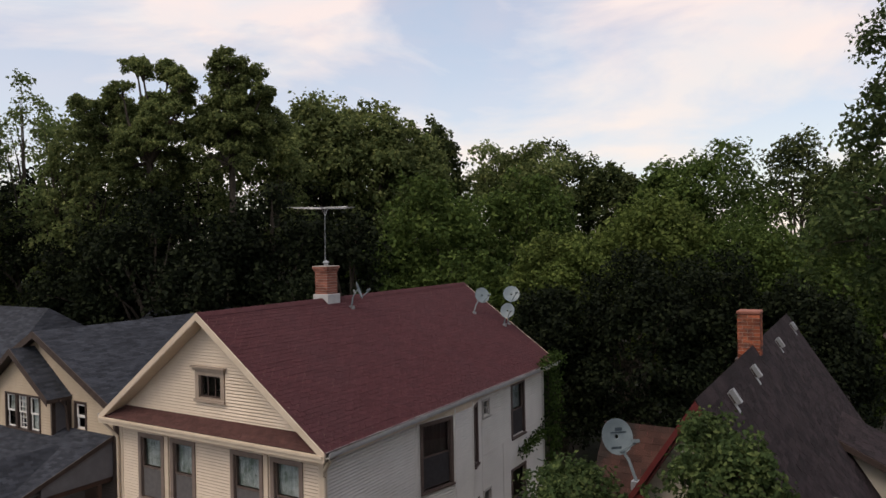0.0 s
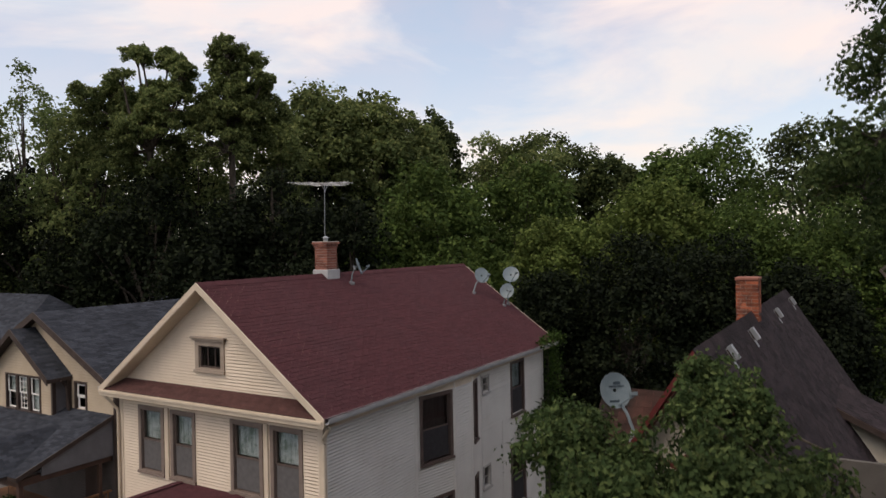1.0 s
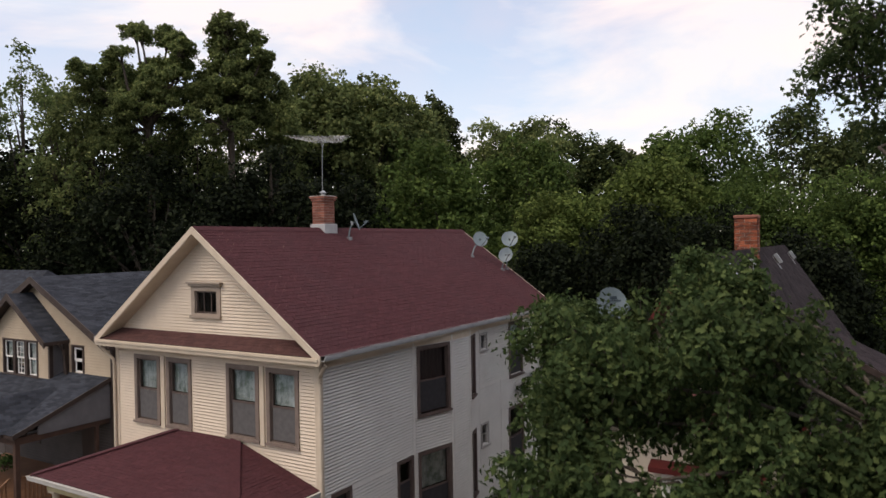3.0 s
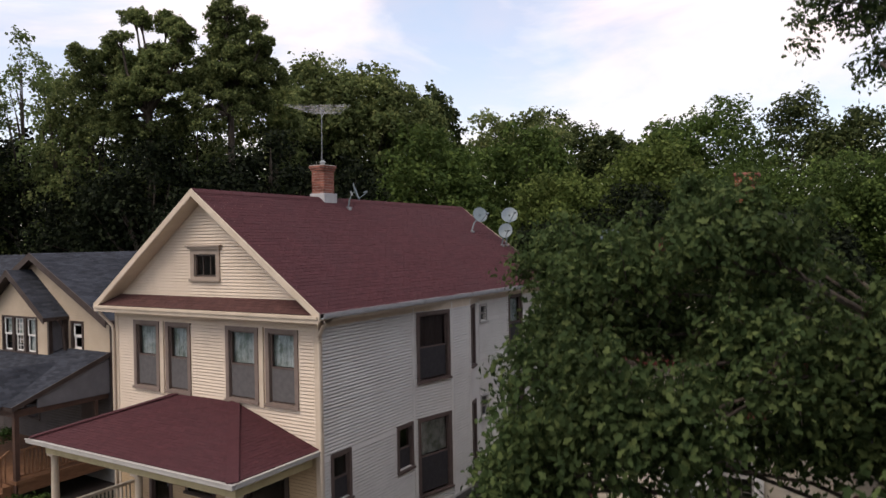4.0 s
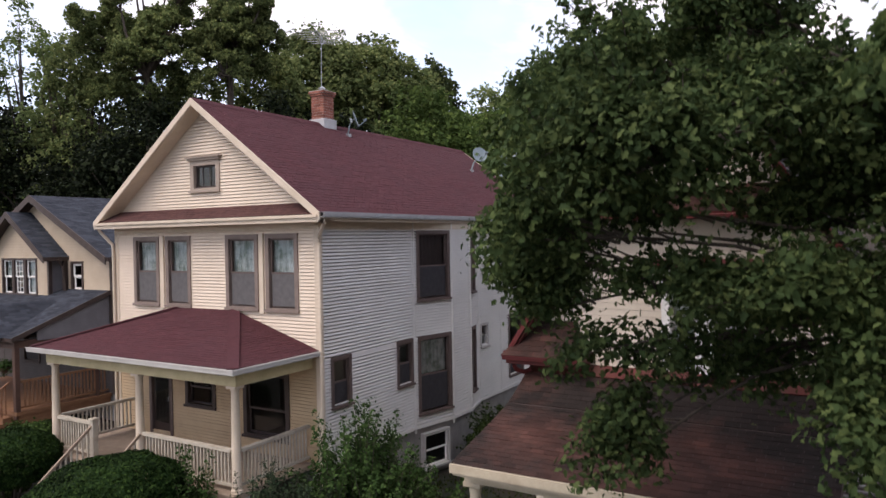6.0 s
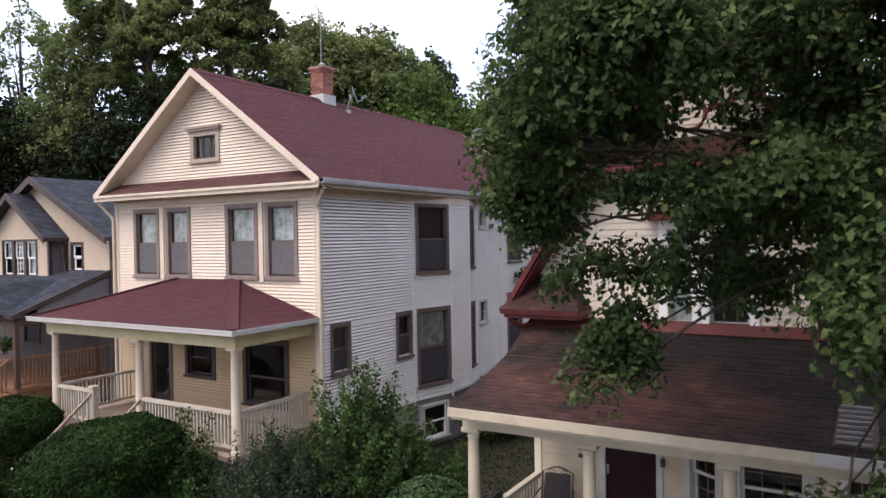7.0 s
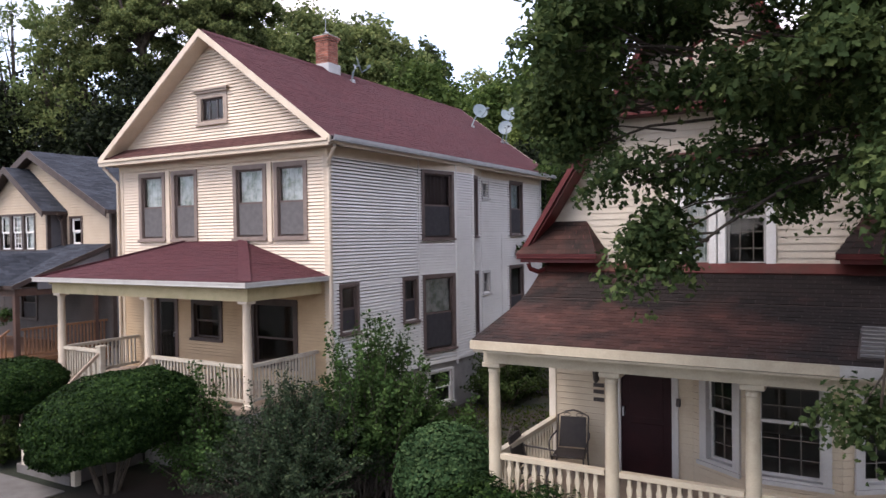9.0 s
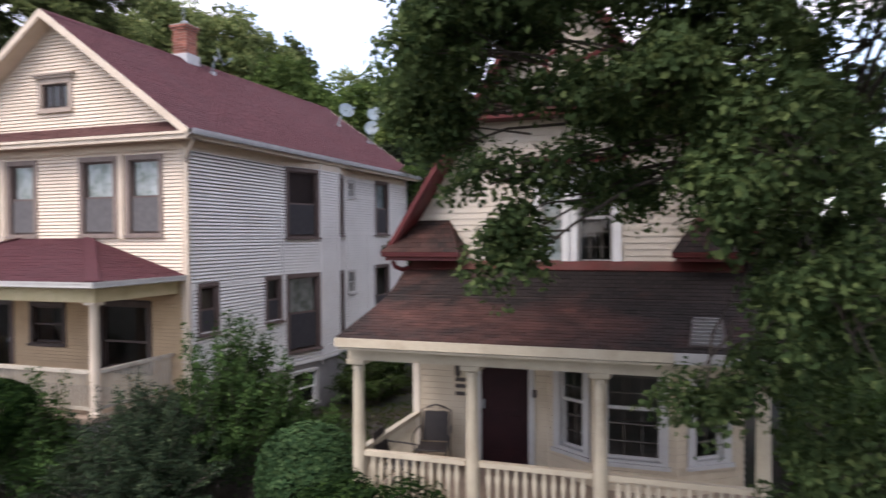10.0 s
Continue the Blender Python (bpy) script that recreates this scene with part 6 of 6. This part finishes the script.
# ---- the big oak by the right-hand porch ----
rng = np.random.default_rng(77)
tx, ty = 2.1, 8.2
oak = thing("tree", (tx, ty, G), "large spreading oak with deeply lobed leaves", "tree")
lobes = [  # x, y, z, radii, clumps
    (-1.35, 9.6, 8.42, 0.66, 0.85, 0.58, 40), (-1.65, 10.3, 8.85, 0.32, 0.4, 0.42, 12), (-3.15, 9.05, 8.3, 0.52, 0.6, 0.46, 28), (-1.3, 8.8, 7.65, 0.85, 0.8, 0.55, 44), (-2.2, 8.9, 7.6, 0.65, 0.6, 0.45, 28), (-2.95, 8.4, 7.32, 0.46, 0.5, 0.40, 20), (-0.5, 9.0, 7.85, 0.8, 0.95, 0.5, 22), (-2.1, 7.8, 8.0, 0.75, 0.85, 0.6, 38),
    (-2.3, 6.6, 7.2, 0.62, 0.65, 0.5, 32), (-1.4, 6.1, 6.95, 0.65, 0.55, 0.5, 32), (-0.55, 7.2, 7.2, 0.8, 0.9, 0.6, 30), (-2.4, 6.35, 6.45, 0.45, 0.48, 0.3, 18), (-1.45, 6.7, 5.98, 0.65, 0.65, 0.2, 13), (-0.5, 6.4, 5.95, 0.65, 0.65, 0.28, 24),
    (-2.85, 7.6, 6.15, 0.38, 0.4, 0.40, 28), (-2.72, 7.6, 5.72, 0.28, 0.3, 0.24, 14), (-2.9, 7.85, 6.05, 0.32, 0.4, 0.34, 18), (-2.75, 7.75, 6.5, 0.4, 0.4, 0.3, 16), (-1.45, 7.3, 5.3, 0.42, 0.5, 0.20, 9), (-2.1, 7.2, 5.3, 0.28, 0.35, 0.16, 4), (-1.82, 6.95, 4.42, 0.27, 0.27, 0.40, 12), (-1.68, 7.1, 4.8, 0.24, 0.25, 0.25, 7), (-0.8, 7.8, 5.15, 0.55, 0.5, 0.28, 13), (0.3, 7.3, 6.3, 0.75, 0.8, 0.7, 24),
    (0.2, 7.2, 4.9, 0.5, 0.55, 0.6, 22), (0.5, 6.3, 5.2, 0.75, 0.65, 0.8, 32), (1.0, 6.2, 3.9, 0.75, 0.65, 0.75, 30), (1.3, 7.0, 6.4, 0.9, 0.9, 0.8, 18), (-0.05, 7.5, 3.05, 0.32, 0.32, 0.22, 9), (0.55, 7.2, 3.4, 0.45, 0.4, 0.35, 12), (1.5, 6.6, 2.6, 0.7, 0.6, 0.6, 20),
    (-1.9, 7.1, 6.68, 0.55, 0.55, 0.25, 18), (-1.0, 7.4, 5.86, 0.55, 0.5, 0.2, 10), (-0.3, 7.6, 5.75, 0.5, 0.5, 0.22, 14), (-0.4, 7.9, 6.6, 0.6, 0.6, 0.25, 16), (-0.2, 7.6, 6.9, 0.7, 0.7, 0.45, 12), (0.3, 7.7, 5.6, 0.5, 0.55, 0.5, 24), (0.9, 7.4, 5.0, 0.6, 0.6, 0.7, 24),
    # The first three stand out of view, added to darken foliage below.
    (1.6, 6.8, 7.6, 1.1, 1.1, 0.8, 34), (2.6, 7.6, 8.4, 1.3, 1.3, 0.9, 36), (2.8, 8.6, 6.6, 1.2, 1.2, 0.9, 30), (0.9, 7.8, 4.3, 0.6, 0.6, 0.6, 22), (1.2, 8.6, 5.6, 0.8, 0.8, 0.8, 26), (1.1, 8.4, 3.5, 0.6, 0.6, 0.6, 20), (1.0, 7.6, 2.4, 0.5, 0.5, 0.6, 16),
    (0.1, 11.4, 11.3, 0.75, 0.75, 0.6, 26), (0.6, 11.0, 10.7, 0.6, 0.7, 0.4, 8),
    (0.2, 10.0, 11.9, 0.55, 0.6, 0.4, 16), (0.75, 10.6, 12.8, 0.8, 0.9, 0.8, 34), (0.7, 12.3, 13.9, 0.75, 0.85, 0.85, 28), (1.5, 9.8, 11.0, 0.9, 0.9, 0.9, 26), (1.3, 8.5, 8.6, 0.9, 0.9, 0.8, 14),
    (-1.25, 7.45, 8.34, 0.36, 0.45, 0.28, 14), (-0.75, 7.8, 8.38, 0.36, 0.45, 0.26, 14),
    # Lobes from (0.9, 4.6, 7.4) on are unseen, added to shade the crown.
    (0.35, 7.4, 7.65, 0.5, 0.6, 0.35, 24), (0.9, 6.6, 7.5, 0.6, 0.6, 0.4, 24), (0.9, 4.6, 7.4, 0.7, 0.7, 0.5, 34), (1.1, 5.0, 7.2, 0.6, 0.6, 0.45, 34), (1.5, 4.5, 7.0, 0.8, 0.8, 0.5, 34), (2.0, 5.0, 7.8, 0.9, 0.9, 0.5, 34), (1.5, 5.3, 7.6, 0.9, 0.9, 0.6, 36), (2.3, 5.4, 7.1, 1.0, 1.0, 0.8, 36), (2.9, 6.6, 7.8, 1.1, 1.1, 0.8, 36), (3.7, 7.7, 8.2, 1.2, 1.2, 0.9, 36), (3.4, 5.2, 6.2, 1.0, 1.0, 0.9, 30), (1.8, 4.5, 6.2, 0.8, 0.8, 0.7, 28),
]
cl, s = [], Shape()
fork = Vector((tx - 0.1, ty, 3.6))
s.tube([(tx, ty, G - 0.2), (tx, ty, 0.4), (tx - 0.04, ty, 2.0), fork], 0.36, 12, 0.24)
spine = [fork, Vector((1.2, 8.0, 5.6)), Vector((0.6, 8.2, 7.4)), Vector((0.8, 9.2, 9.6)), Vector((0.75, 10.3, 11.8)), Vector((0.7, 11.6, 13.4))]
s.tube(spine, 0.18, 10, 0.05)
for X, Y, Z, a, b, c, n in lobes:
    mid = Vector((X, Y, Z))
    some = crown_clumps(rng, tuple(mid), (a, b, c), n, 0.24, 4)
    cl += some
    near = min(spine[1:], key=lambda p: (p - mid).length + (2 if p.z > mid.z + 0.5 else 0))
    bend = near.lerp(mid, 0.55) + Vector((rng.normal() * 0.2, rng.normal() * 0.2, 0.3))
    s.tube([near, near.lerp(bend, 0.5) + Vector((0, 0, 0.1)), bend, bend.lerp(mid, 0.5) + Vector((rng.normal() * 0.08, rng.normal() * 0.08, 0.06)), mid], 0.026, 8, 0.010)
    for q in some[::2]:
        q = Vector(q[:3])
        st = bend.lerp(mid, rng.uniform(0.3, 1))
        s.tube([st, st.lerp(q, 0.5) + Vector((0, 0, 0.06)), q], 0.014, 5, 0.004)
tips = [q for q in cl if 6.9 < q[2] < 9.4 and -2.7 < q[0] < 0.3]
for k in range(150):
    q = tips[int(rng.integers(len(tips)))]
    p = Vector(q[:3])
    e = p + Vector((rng.normal() * 0.14, rng.normal() * 0.14, rng.uniform(0.2, 0.5)))
    s.tube([p, p.lerp(e, 0.5), e], 0.008, 5, 0.003)
    cl += [(*p.lerp(e, f), 0.10) for f in (0.35, 0.6, 0.8, 1.0)]
part("trunk", s, BARK, oak, smooth=True)
pos, nrm = clump_leaves(rng, cl, 92, 0.85, 0.7, 0.8)
part("crown", leaves_mesh("crown", pos, nrm, rng.uniform(0.045, 0.092, len(pos)), OAKLEAF, rng, "oak", 0.5), OAKLEAF, oak)


# ---- shrubs ----
def shrub(at, radii, n, size, per, leaf, mat, label, seed, kind="rhomb", up=0.6, name="shrub", spikes=0):
    rng = np.random.default_rng(seed)
    e = thing(name, (at[0], at[1], G), label, "shrub", "front garden shrubs")
    cl = crown_clumps(rng, at, radii, n, size, 5)
    s = Shape()
    for q in cl[: min(24, len(cl))]:
        b = Vector((at[0] + rng.normal() * radii[0] * 0.15, at[1] + rng.normal() * radii[1] * 0.15, G - 0.05))
        q = Vector(q[:3])
        s.tube([b, b.lerp(q, 0.5) + Vector((0, 0, 0.1)), q], 0.03, 5, 0.008)
    for k in range(spikes):
        a = rng.uniform(0, 2 * math.pi)
        rr = rng.uniform(0.1, 0.8)
        p = Vector((at[0] + math.cos(a) * rr * radii[0], at[1] + math.sin(a) * rr * radii[1], at[2] + radii[2] * 0.6))
        q = p + Vector((rng.normal() * 0.12, rng.normal() * 0.12, radii[2] * rng.uniform(0.35, 0.75)))
        s.tube([p, p.lerp(q, 0.5), q], 0.012, 5, 0.004)
        cl += [(*p.lerp(q, t), 0.12) for t in (0.3, 0.55, 0.75, 0.92)]
    part("stem", s, BARK, e)
    pos, nrm = clump_leaves(rng, cl, per, 0.85, up, 0.5)
    keep = pos[:, 2] > G + 0.02
    pos, nrm = pos[keep], nrm[keep]
    part("foliage", leaves_mesh("foliage", pos, nrm, leaf * rng.uniform(0.6, 1.3, len(pos)), mat, rng, kind), mat, e)
    return e


def shoot_shrub(at, spread, height, n, per, leaf, mat, label, seed, kind="broad", arch=0.25):
    """A loose shrub of many leafy shoots that fan out and up from its foot."""
    rng = np.random.default_rng(seed)
    e = thing("shrub", (at[0], at[1], G), label, "shrub", "front garden shrubs")
    s = Shape()
    a, out = rng.uniform(0, 2 * math.pi, n), np.sqrt(rng.uniform(size=n))
    tall = height * (1 - 0.5 * out ** 2.2) * rng.uniform(0.62, 1.12, n)
    foot = np.c_[at[0] + rng.normal(size=n) * spread * 0.22, at[1] + rng.normal(size=n) * spread * 0.22, np.full(n, G)]
    way = np.c_[np.cos(a) * out * spread, np.sin(a) * out * spread, np.zeros(n)]

    def along(k, t):
        t = np.asarray(t)[..., None]
        return foot[k] + way[k] * t ** 1.25 + np.array([0, 0, 1.0]) * (tall[k][..., None] * (t ** 0.85 - arch * (out[k] ** 2)[..., None] * t ** 3))

    for k in range(n):
        s.tube([Vector(p) for p in along(np.full(4, k), np.array([0.0, 0.4, 0.75, 1.0]))], 0.014, 4, 0.004)
    part("stem", s, BARK, e)
    k = np.repeat(np.arange(n), per)
    t = 0.22 + 0.80 * rng.uniform(size=len(k)) ** 0.75
    pos = along(k, t) + rng.normal(size=(len(k), 3)) * leaf * (1.5 - 0.9 * t)[:, None]
    nrm = way[k] / spread * 0.7 + np.array([0, 0, 0.7]) + rng.normal(size=(len(k), 3)) * 0.6
    keep = pos[:, 2] > G + 0.03
    part("foliage", leaves_mesh("foliage", pos[keep], nrm[keep], leaf * rng.uniform(0.6, 1.3, keep.sum()), mat, rng, kind), mat, e)
    return e


def yew(at, radii, n, label, seed, lean=0.0, mat=None, leaf=(0.035, 0.08), name="yew_bush", group="clipped yews"):
    """A clipped dome: stems, and a close skin of short sprays over a domed form."""
    rng = np.random.default_rng(seed)
    mat = mat or YEW
    e = thing(name, (at[0], at[1], G), label, "shrub", group)
    s = Shape()
    for k in range(7):
        a = k * 0.9
        s.tube([(at[0] + 0.15 * math.cos(a), at[1] + 0.15 * math.sin(a), G - 0.05), (at[0] + 0.4 * radii[0] * math.cos(a), at[1] + 0.4 * radii[1] * math.sin(a), at[2] - 0.2), (at[0] + 0.75 * radii[0] * math.cos(a), at[1] + 0.75 * radii[1] * math.sin(a), at[2] + 0.1)], 0.05, 6, 0.02)
    part("stem", s, BARK, e)
    d = rng.normal(size=(n, 3))
    d /= np.linalg.norm(d, axis=1, keepdims=True)
    d = d[d[:, 2] > -0.75]
    bump = np.array([noise.noise(Vector(v * 2.2 + seed)) * 0.10 + noise.noise(Vector(v * 6 + seed)) * 0.055 + noise.noise(Vector(v * 15 + seed)) * 0.03 for v in d])
    q = np.sign(d) * np.abs(d) ** 0.8
    q /= np.linalg.norm(q, axis=1, keepdims=True) ** 0.6
    r = (1 + bump) * (1 - 0.16 * rng.uniform(0, 1, len(d)) ** 2)
    pos = np.array(at) + q * r[:, None] * np.array(radii)
    pos[:, 2] += lean * ((pos[:, 0] - at[0]) * 0.857 + (pos[:, 1] - at[1]) * 0.515)
    nrm = d + rng.normal(size=d.shape) * 0.55 + np.array([0, 0, 0.35])
    keep = pos[:, 2] > G + 0.05
    pos, nrm = pos[keep], nrm[keep]
    part("foliage", leaves_mesh("foliage", pos, nrm, rng.uniform(*leaf, len(pos)), mat, rng), mat, e)
    return e


yew((-12.95, 9.05, 1.34), (1.9, 1.3, 0.90), 84000, "large clipped dark green yew dome beside the garden path", 301, 0.26)
yew((-17.4, 9.6, 1.45), (1.35, 1.15, 0.66), 42000, "clipped dark green yew beside the steps", 302, 0.05)
shoot_shrub((-8.95, 10.0), 1.25, 2.35, 480, 150, 0.052, GREYLEAF, "loose grey-green garden shrub", 303)
shoot_shrub((-8.3, 11.5), 1.25, 3.3, 270, 120, 0.075, LILAC, "tall bright green shrub with upright shoots", 304)
shoot_shrub((-7.5, 12.6), 1.0, 1.75, 150, 90, 0.075, LILAC, "low leafy green shrub beside the house", 317)
shoot_shrub((-11.5, 10.0), 0.75, 2.4, 150, 85, 0.072, LILAC, "leafy green shrub before the porch rail", 305)
shoot_shrub((-9.2, 18.9), 0.9, 1.7, 110, 80, 0.08, SHRUB, "dark green shrub against the house foundation", 318)
yew((-6.32, 10.9, 0.70), (0.92, 0.85, 0.88), 24000, "rounded dense green hedge bush beside the porch", 306, 0.0, HEDGE, (0.05, 0.095), "hedge_bush", "front garden shrubs")
shrub((-4.0, 8.75, 0.75), (1.5, 0.5, 0.8), 90, 0.2, 170, 0.06, YEW, "low green hedge before the porch", 307, up=0.9)
shrub((-9.5, 14.6, 0.3), (0.6, 0.9, 0.6), 70, 0.17, 70, 0.08, SHRUB, "green shrub along the house side", 308, "broad", spikes=6)
shrub((-9.2, 20.3, 0.4), (0.7, 1.2, 0.8), 80, 0.2, 70, 0.09, SHRUB, "green shrub along the house side", 309, "broad", spikes=6)
shrub((-7.2, 22.8, 0.8), (1.5, 1.8, 1.2), 90, 0.28, 90, 0.11, VINE, "dark green shrub in the side yard", 310, "broad")
shrub((-19.6, 10.4, 0.3), (1.0, 0.9, 0.6), 40, 0.2, 120, 0.09, SHRUB, "low green plants by the path", 311, "broad")
shrub((-16.7, 8.9, 0.25), (0.45, 0.4, 0.55), 30, 0.16, 120, 0.08, SHRUB, "low green plants by the steps", 312, "broad")
shrub((-21.8, 12.8, 0.3), (1.5, 1.0, 0.7), 50, 0.22, 120, 0.09, VINE, "low dark plants beside the timber porch", 313, "broad")
shrub((2.7, 12.2, 1.3), (1.4, 1.6, 1.7), 90, 0.3, 130, 0.11, VINE, "dark green shrub beside the porch end", 314, "broad")
shrub((2.6, 16.0, 1.6), (1.5, 1.9, 2.0), 90, 0.34, 130, 0.13, VINE, "dark green shrub along the side yard", 315, "broad")
shrub((3.6, 20.0, 2.2), (1.9, 2.2, 2.6), 90, 0.4, 130, 0.15, VINE, "tall dark green shrub in the side yard", 316, "broad")
r5 = np.random.default_rng(55)
pos, nrm = clump_leaves(r5, [(-24.9 + r5.normal() * 0.12, 13.55 + r5.normal() * 0.12, 2.36 + r5.normal() * 0.1, 0.13) for k in range(18)], 40)
part("foliage", leaves_mesh("foliage", pos, nrm, r5.uniform(0.05, 0.09, len(pos)), LILAC, r5, "broad"), LILAC, BASKET)
# vines on the rear corner
rng = np.random.default_rng(9)
vine = thing("climbing_vine", (-10.3, 25.7, G), "dark ivy climbing the rear corner of the house", "vine")
s = Shape()
s.tube([(-10.42, 25.75, G - 0.05), (-10.4, 25.76, 3.0), (-10.35, 25.72, 6.9)], 0.03, 6, 0.015)
s.tube([(-10.4, 25.7, 5.0), (-10.4, 24.6, 4.6), (-10.42, 23.4, 4.45)], 0.02, 5, 0.008)
part("stem", s, BARK, vine)
cl = [(-10.2 + rng.normal() * 0.12, 25.9 + rng.normal() * 0.2, z, 0.32) for z in np.linspace(0.3, 7.2, 36)] + [(-10.3, y, 4.55 + rng.normal() * 0.12 - 0.1 * (y < 24), 0.2) for y in np.linspace(23.2, 25.8, 16)] + [(-10.0 + rng.normal() * 0.1, y, 7.15 + rng.normal() * 0.06, 0.18) for y in np.linspace(24.2, 26.1, 10)]
pos, nrm = clump_leaves(rng, cl, 70, 1.0, 0.2, 0.6)
part("foliage", leaves_mesh("foliage", pos, nrm, rng.uniform(0.07, 0.14, len(pos)), VINE, rng, "broad"), VINE, vine)
# grass in the yards
n = 42000
xy = np.stack([rng.uniform(-22, 0, n), rng.uniform(6.5, 26, n)], 1)
ok = np.array([noise.noise(Vector((x * 0.3, y * 0.3, 3))) > -0.15 and not (-18.0 < x < -10.1 and y > 8.6) and not (-16.1 < x < -13.6 and y < 8.8) and not (-5.0 < x < 1 and y > 9.3) for x, y in xy])
xy = xy[ok]
pos = np.c_[xy, np.full(len(xy), G + 0.03)]
nrm = np.c_[rng.normal(size=(len(xy), 2)), rng.normal(size=len(xy)) * 0.15]
tagged(new("grass", leaves_mesh("grass", pos, nrm, rng.uniform(0.05, 0.10, len(xy)), BLADES, rng, "rhomb")), "uneven dark green grass", "grass", kind="stuff")

# ---- shingle tabs of the right-hand porch, last ----
rng2 = random.Random(3)
tab_me = mesh_of("shingle", Shape().add([(-0.102, 0, 0), (0.102, 0, 0), (-0.102, 0, 0.011), (0.102, 0, 0.011), (0.102, 0.155, 0.005), (-0.102, 0.155, 0.005)], [(0, 1, 3, 2), (2, 3, 4, 5), (0, 2, 5), (1, 4, 3)]), PORCHTAB)
slab_roof = part("porch_roof_shingles", Shape().add([(PX0, 9.07, 3.385), (PX0 + 0.01, 9.07, 3.385), (PX0, 9.08, 3.388)], [(0, 1, 2)]), PORCHROOF, cot)
rest, made = Shape(), 0
line = [Vector((0, y, z)) for y, z in SWEEP]
at, seg, row = 0.0, 0, 0
while True:
    while seg < len(line) - 1 and at > (line[seg + 1] - line[seg]).length:
        at -= (line[seg + 1] - line[seg]).length
        seg += 1
    if seg >= len(line) - 1:
        break
    way = (line[seg + 1] - line[seg]).normalized()
    here = line[seg] + way * at
    pitch = math.atan2(way.z, way.y)
    x = PX0 - (0.105 if row % 2 else 0.0) - rng2.uniform(0, 0.06)
    while x < PX1 - 0.02:
        cx = x + 0.105
        if PX0 < x and x + 0.21 < PX1 and made < 300 and -4.6 < cx < -0.2:
            t = new("shingle", tab_me)
            t.matrix_basis = Matrix.Translation((cx, here.y, here.z + rng2.uniform(0, 0.004))) @ Euler((pitch, 0, rng2.uniform(-0.006, 0.006))).to_matrix().to_4x4()
            under(t, slab_roof)
            made += 1
        else:
            a, b = max(x, PX0) + 0.003, min(x + 0.21, PX1) - 0.003
            if b > a:
                dy, dz = way.y * 0.155, way.z * 0.155
                lift = rng2.uniform(0.009, 0.013)
                rest.add([(a, here.y, here.z), (b, here.y, here.z), (a, here.y - 0.005, here.z + lift), (b, here.y - 0.005, here.z + lift), (b, here.y + dy, here.z + dz + 0.006), (a, here.y + dy, here.z + dz + 0.006)], [(0, 1, 3, 2), (2, 3, 4, 5), (0, 2, 5), (1, 4, 3)])
        x += 0.21
    at += 0.112
    row += 1
part("shingles", rest, PORCHROOF, cot, kind="stuff")
# worn patch with bare laths
lath = mesh_of("lath", Shape().box(-0.17, 0.17, -0.015, 0.015, 0.012, 0.040), LATH)
patch = part("bare_patch", Shape().slab((-0.20, 9.22, 3.445), (0.24, 9.22, 3.445), (0.22, 10.2, 3.67), (-0.16, 10.2, 3.67), 0.03), DARKTRIM, cot, "patch of bare pale laths")
for k in range(8):
    t = new("lath", lath)
    y = 9.25 + k * 0.125
    t.matrix_basis = Matrix.Translation((0.02 + rng2.uniform(-0.02, 0.02), y, 3.448 + (y - 9.22) * 0.23)) @ Euler((math.atan(0.23), 0, rng2.uniform(-0.05, 0.05))).to_matrix().to_4x4()
    under(t, patch)
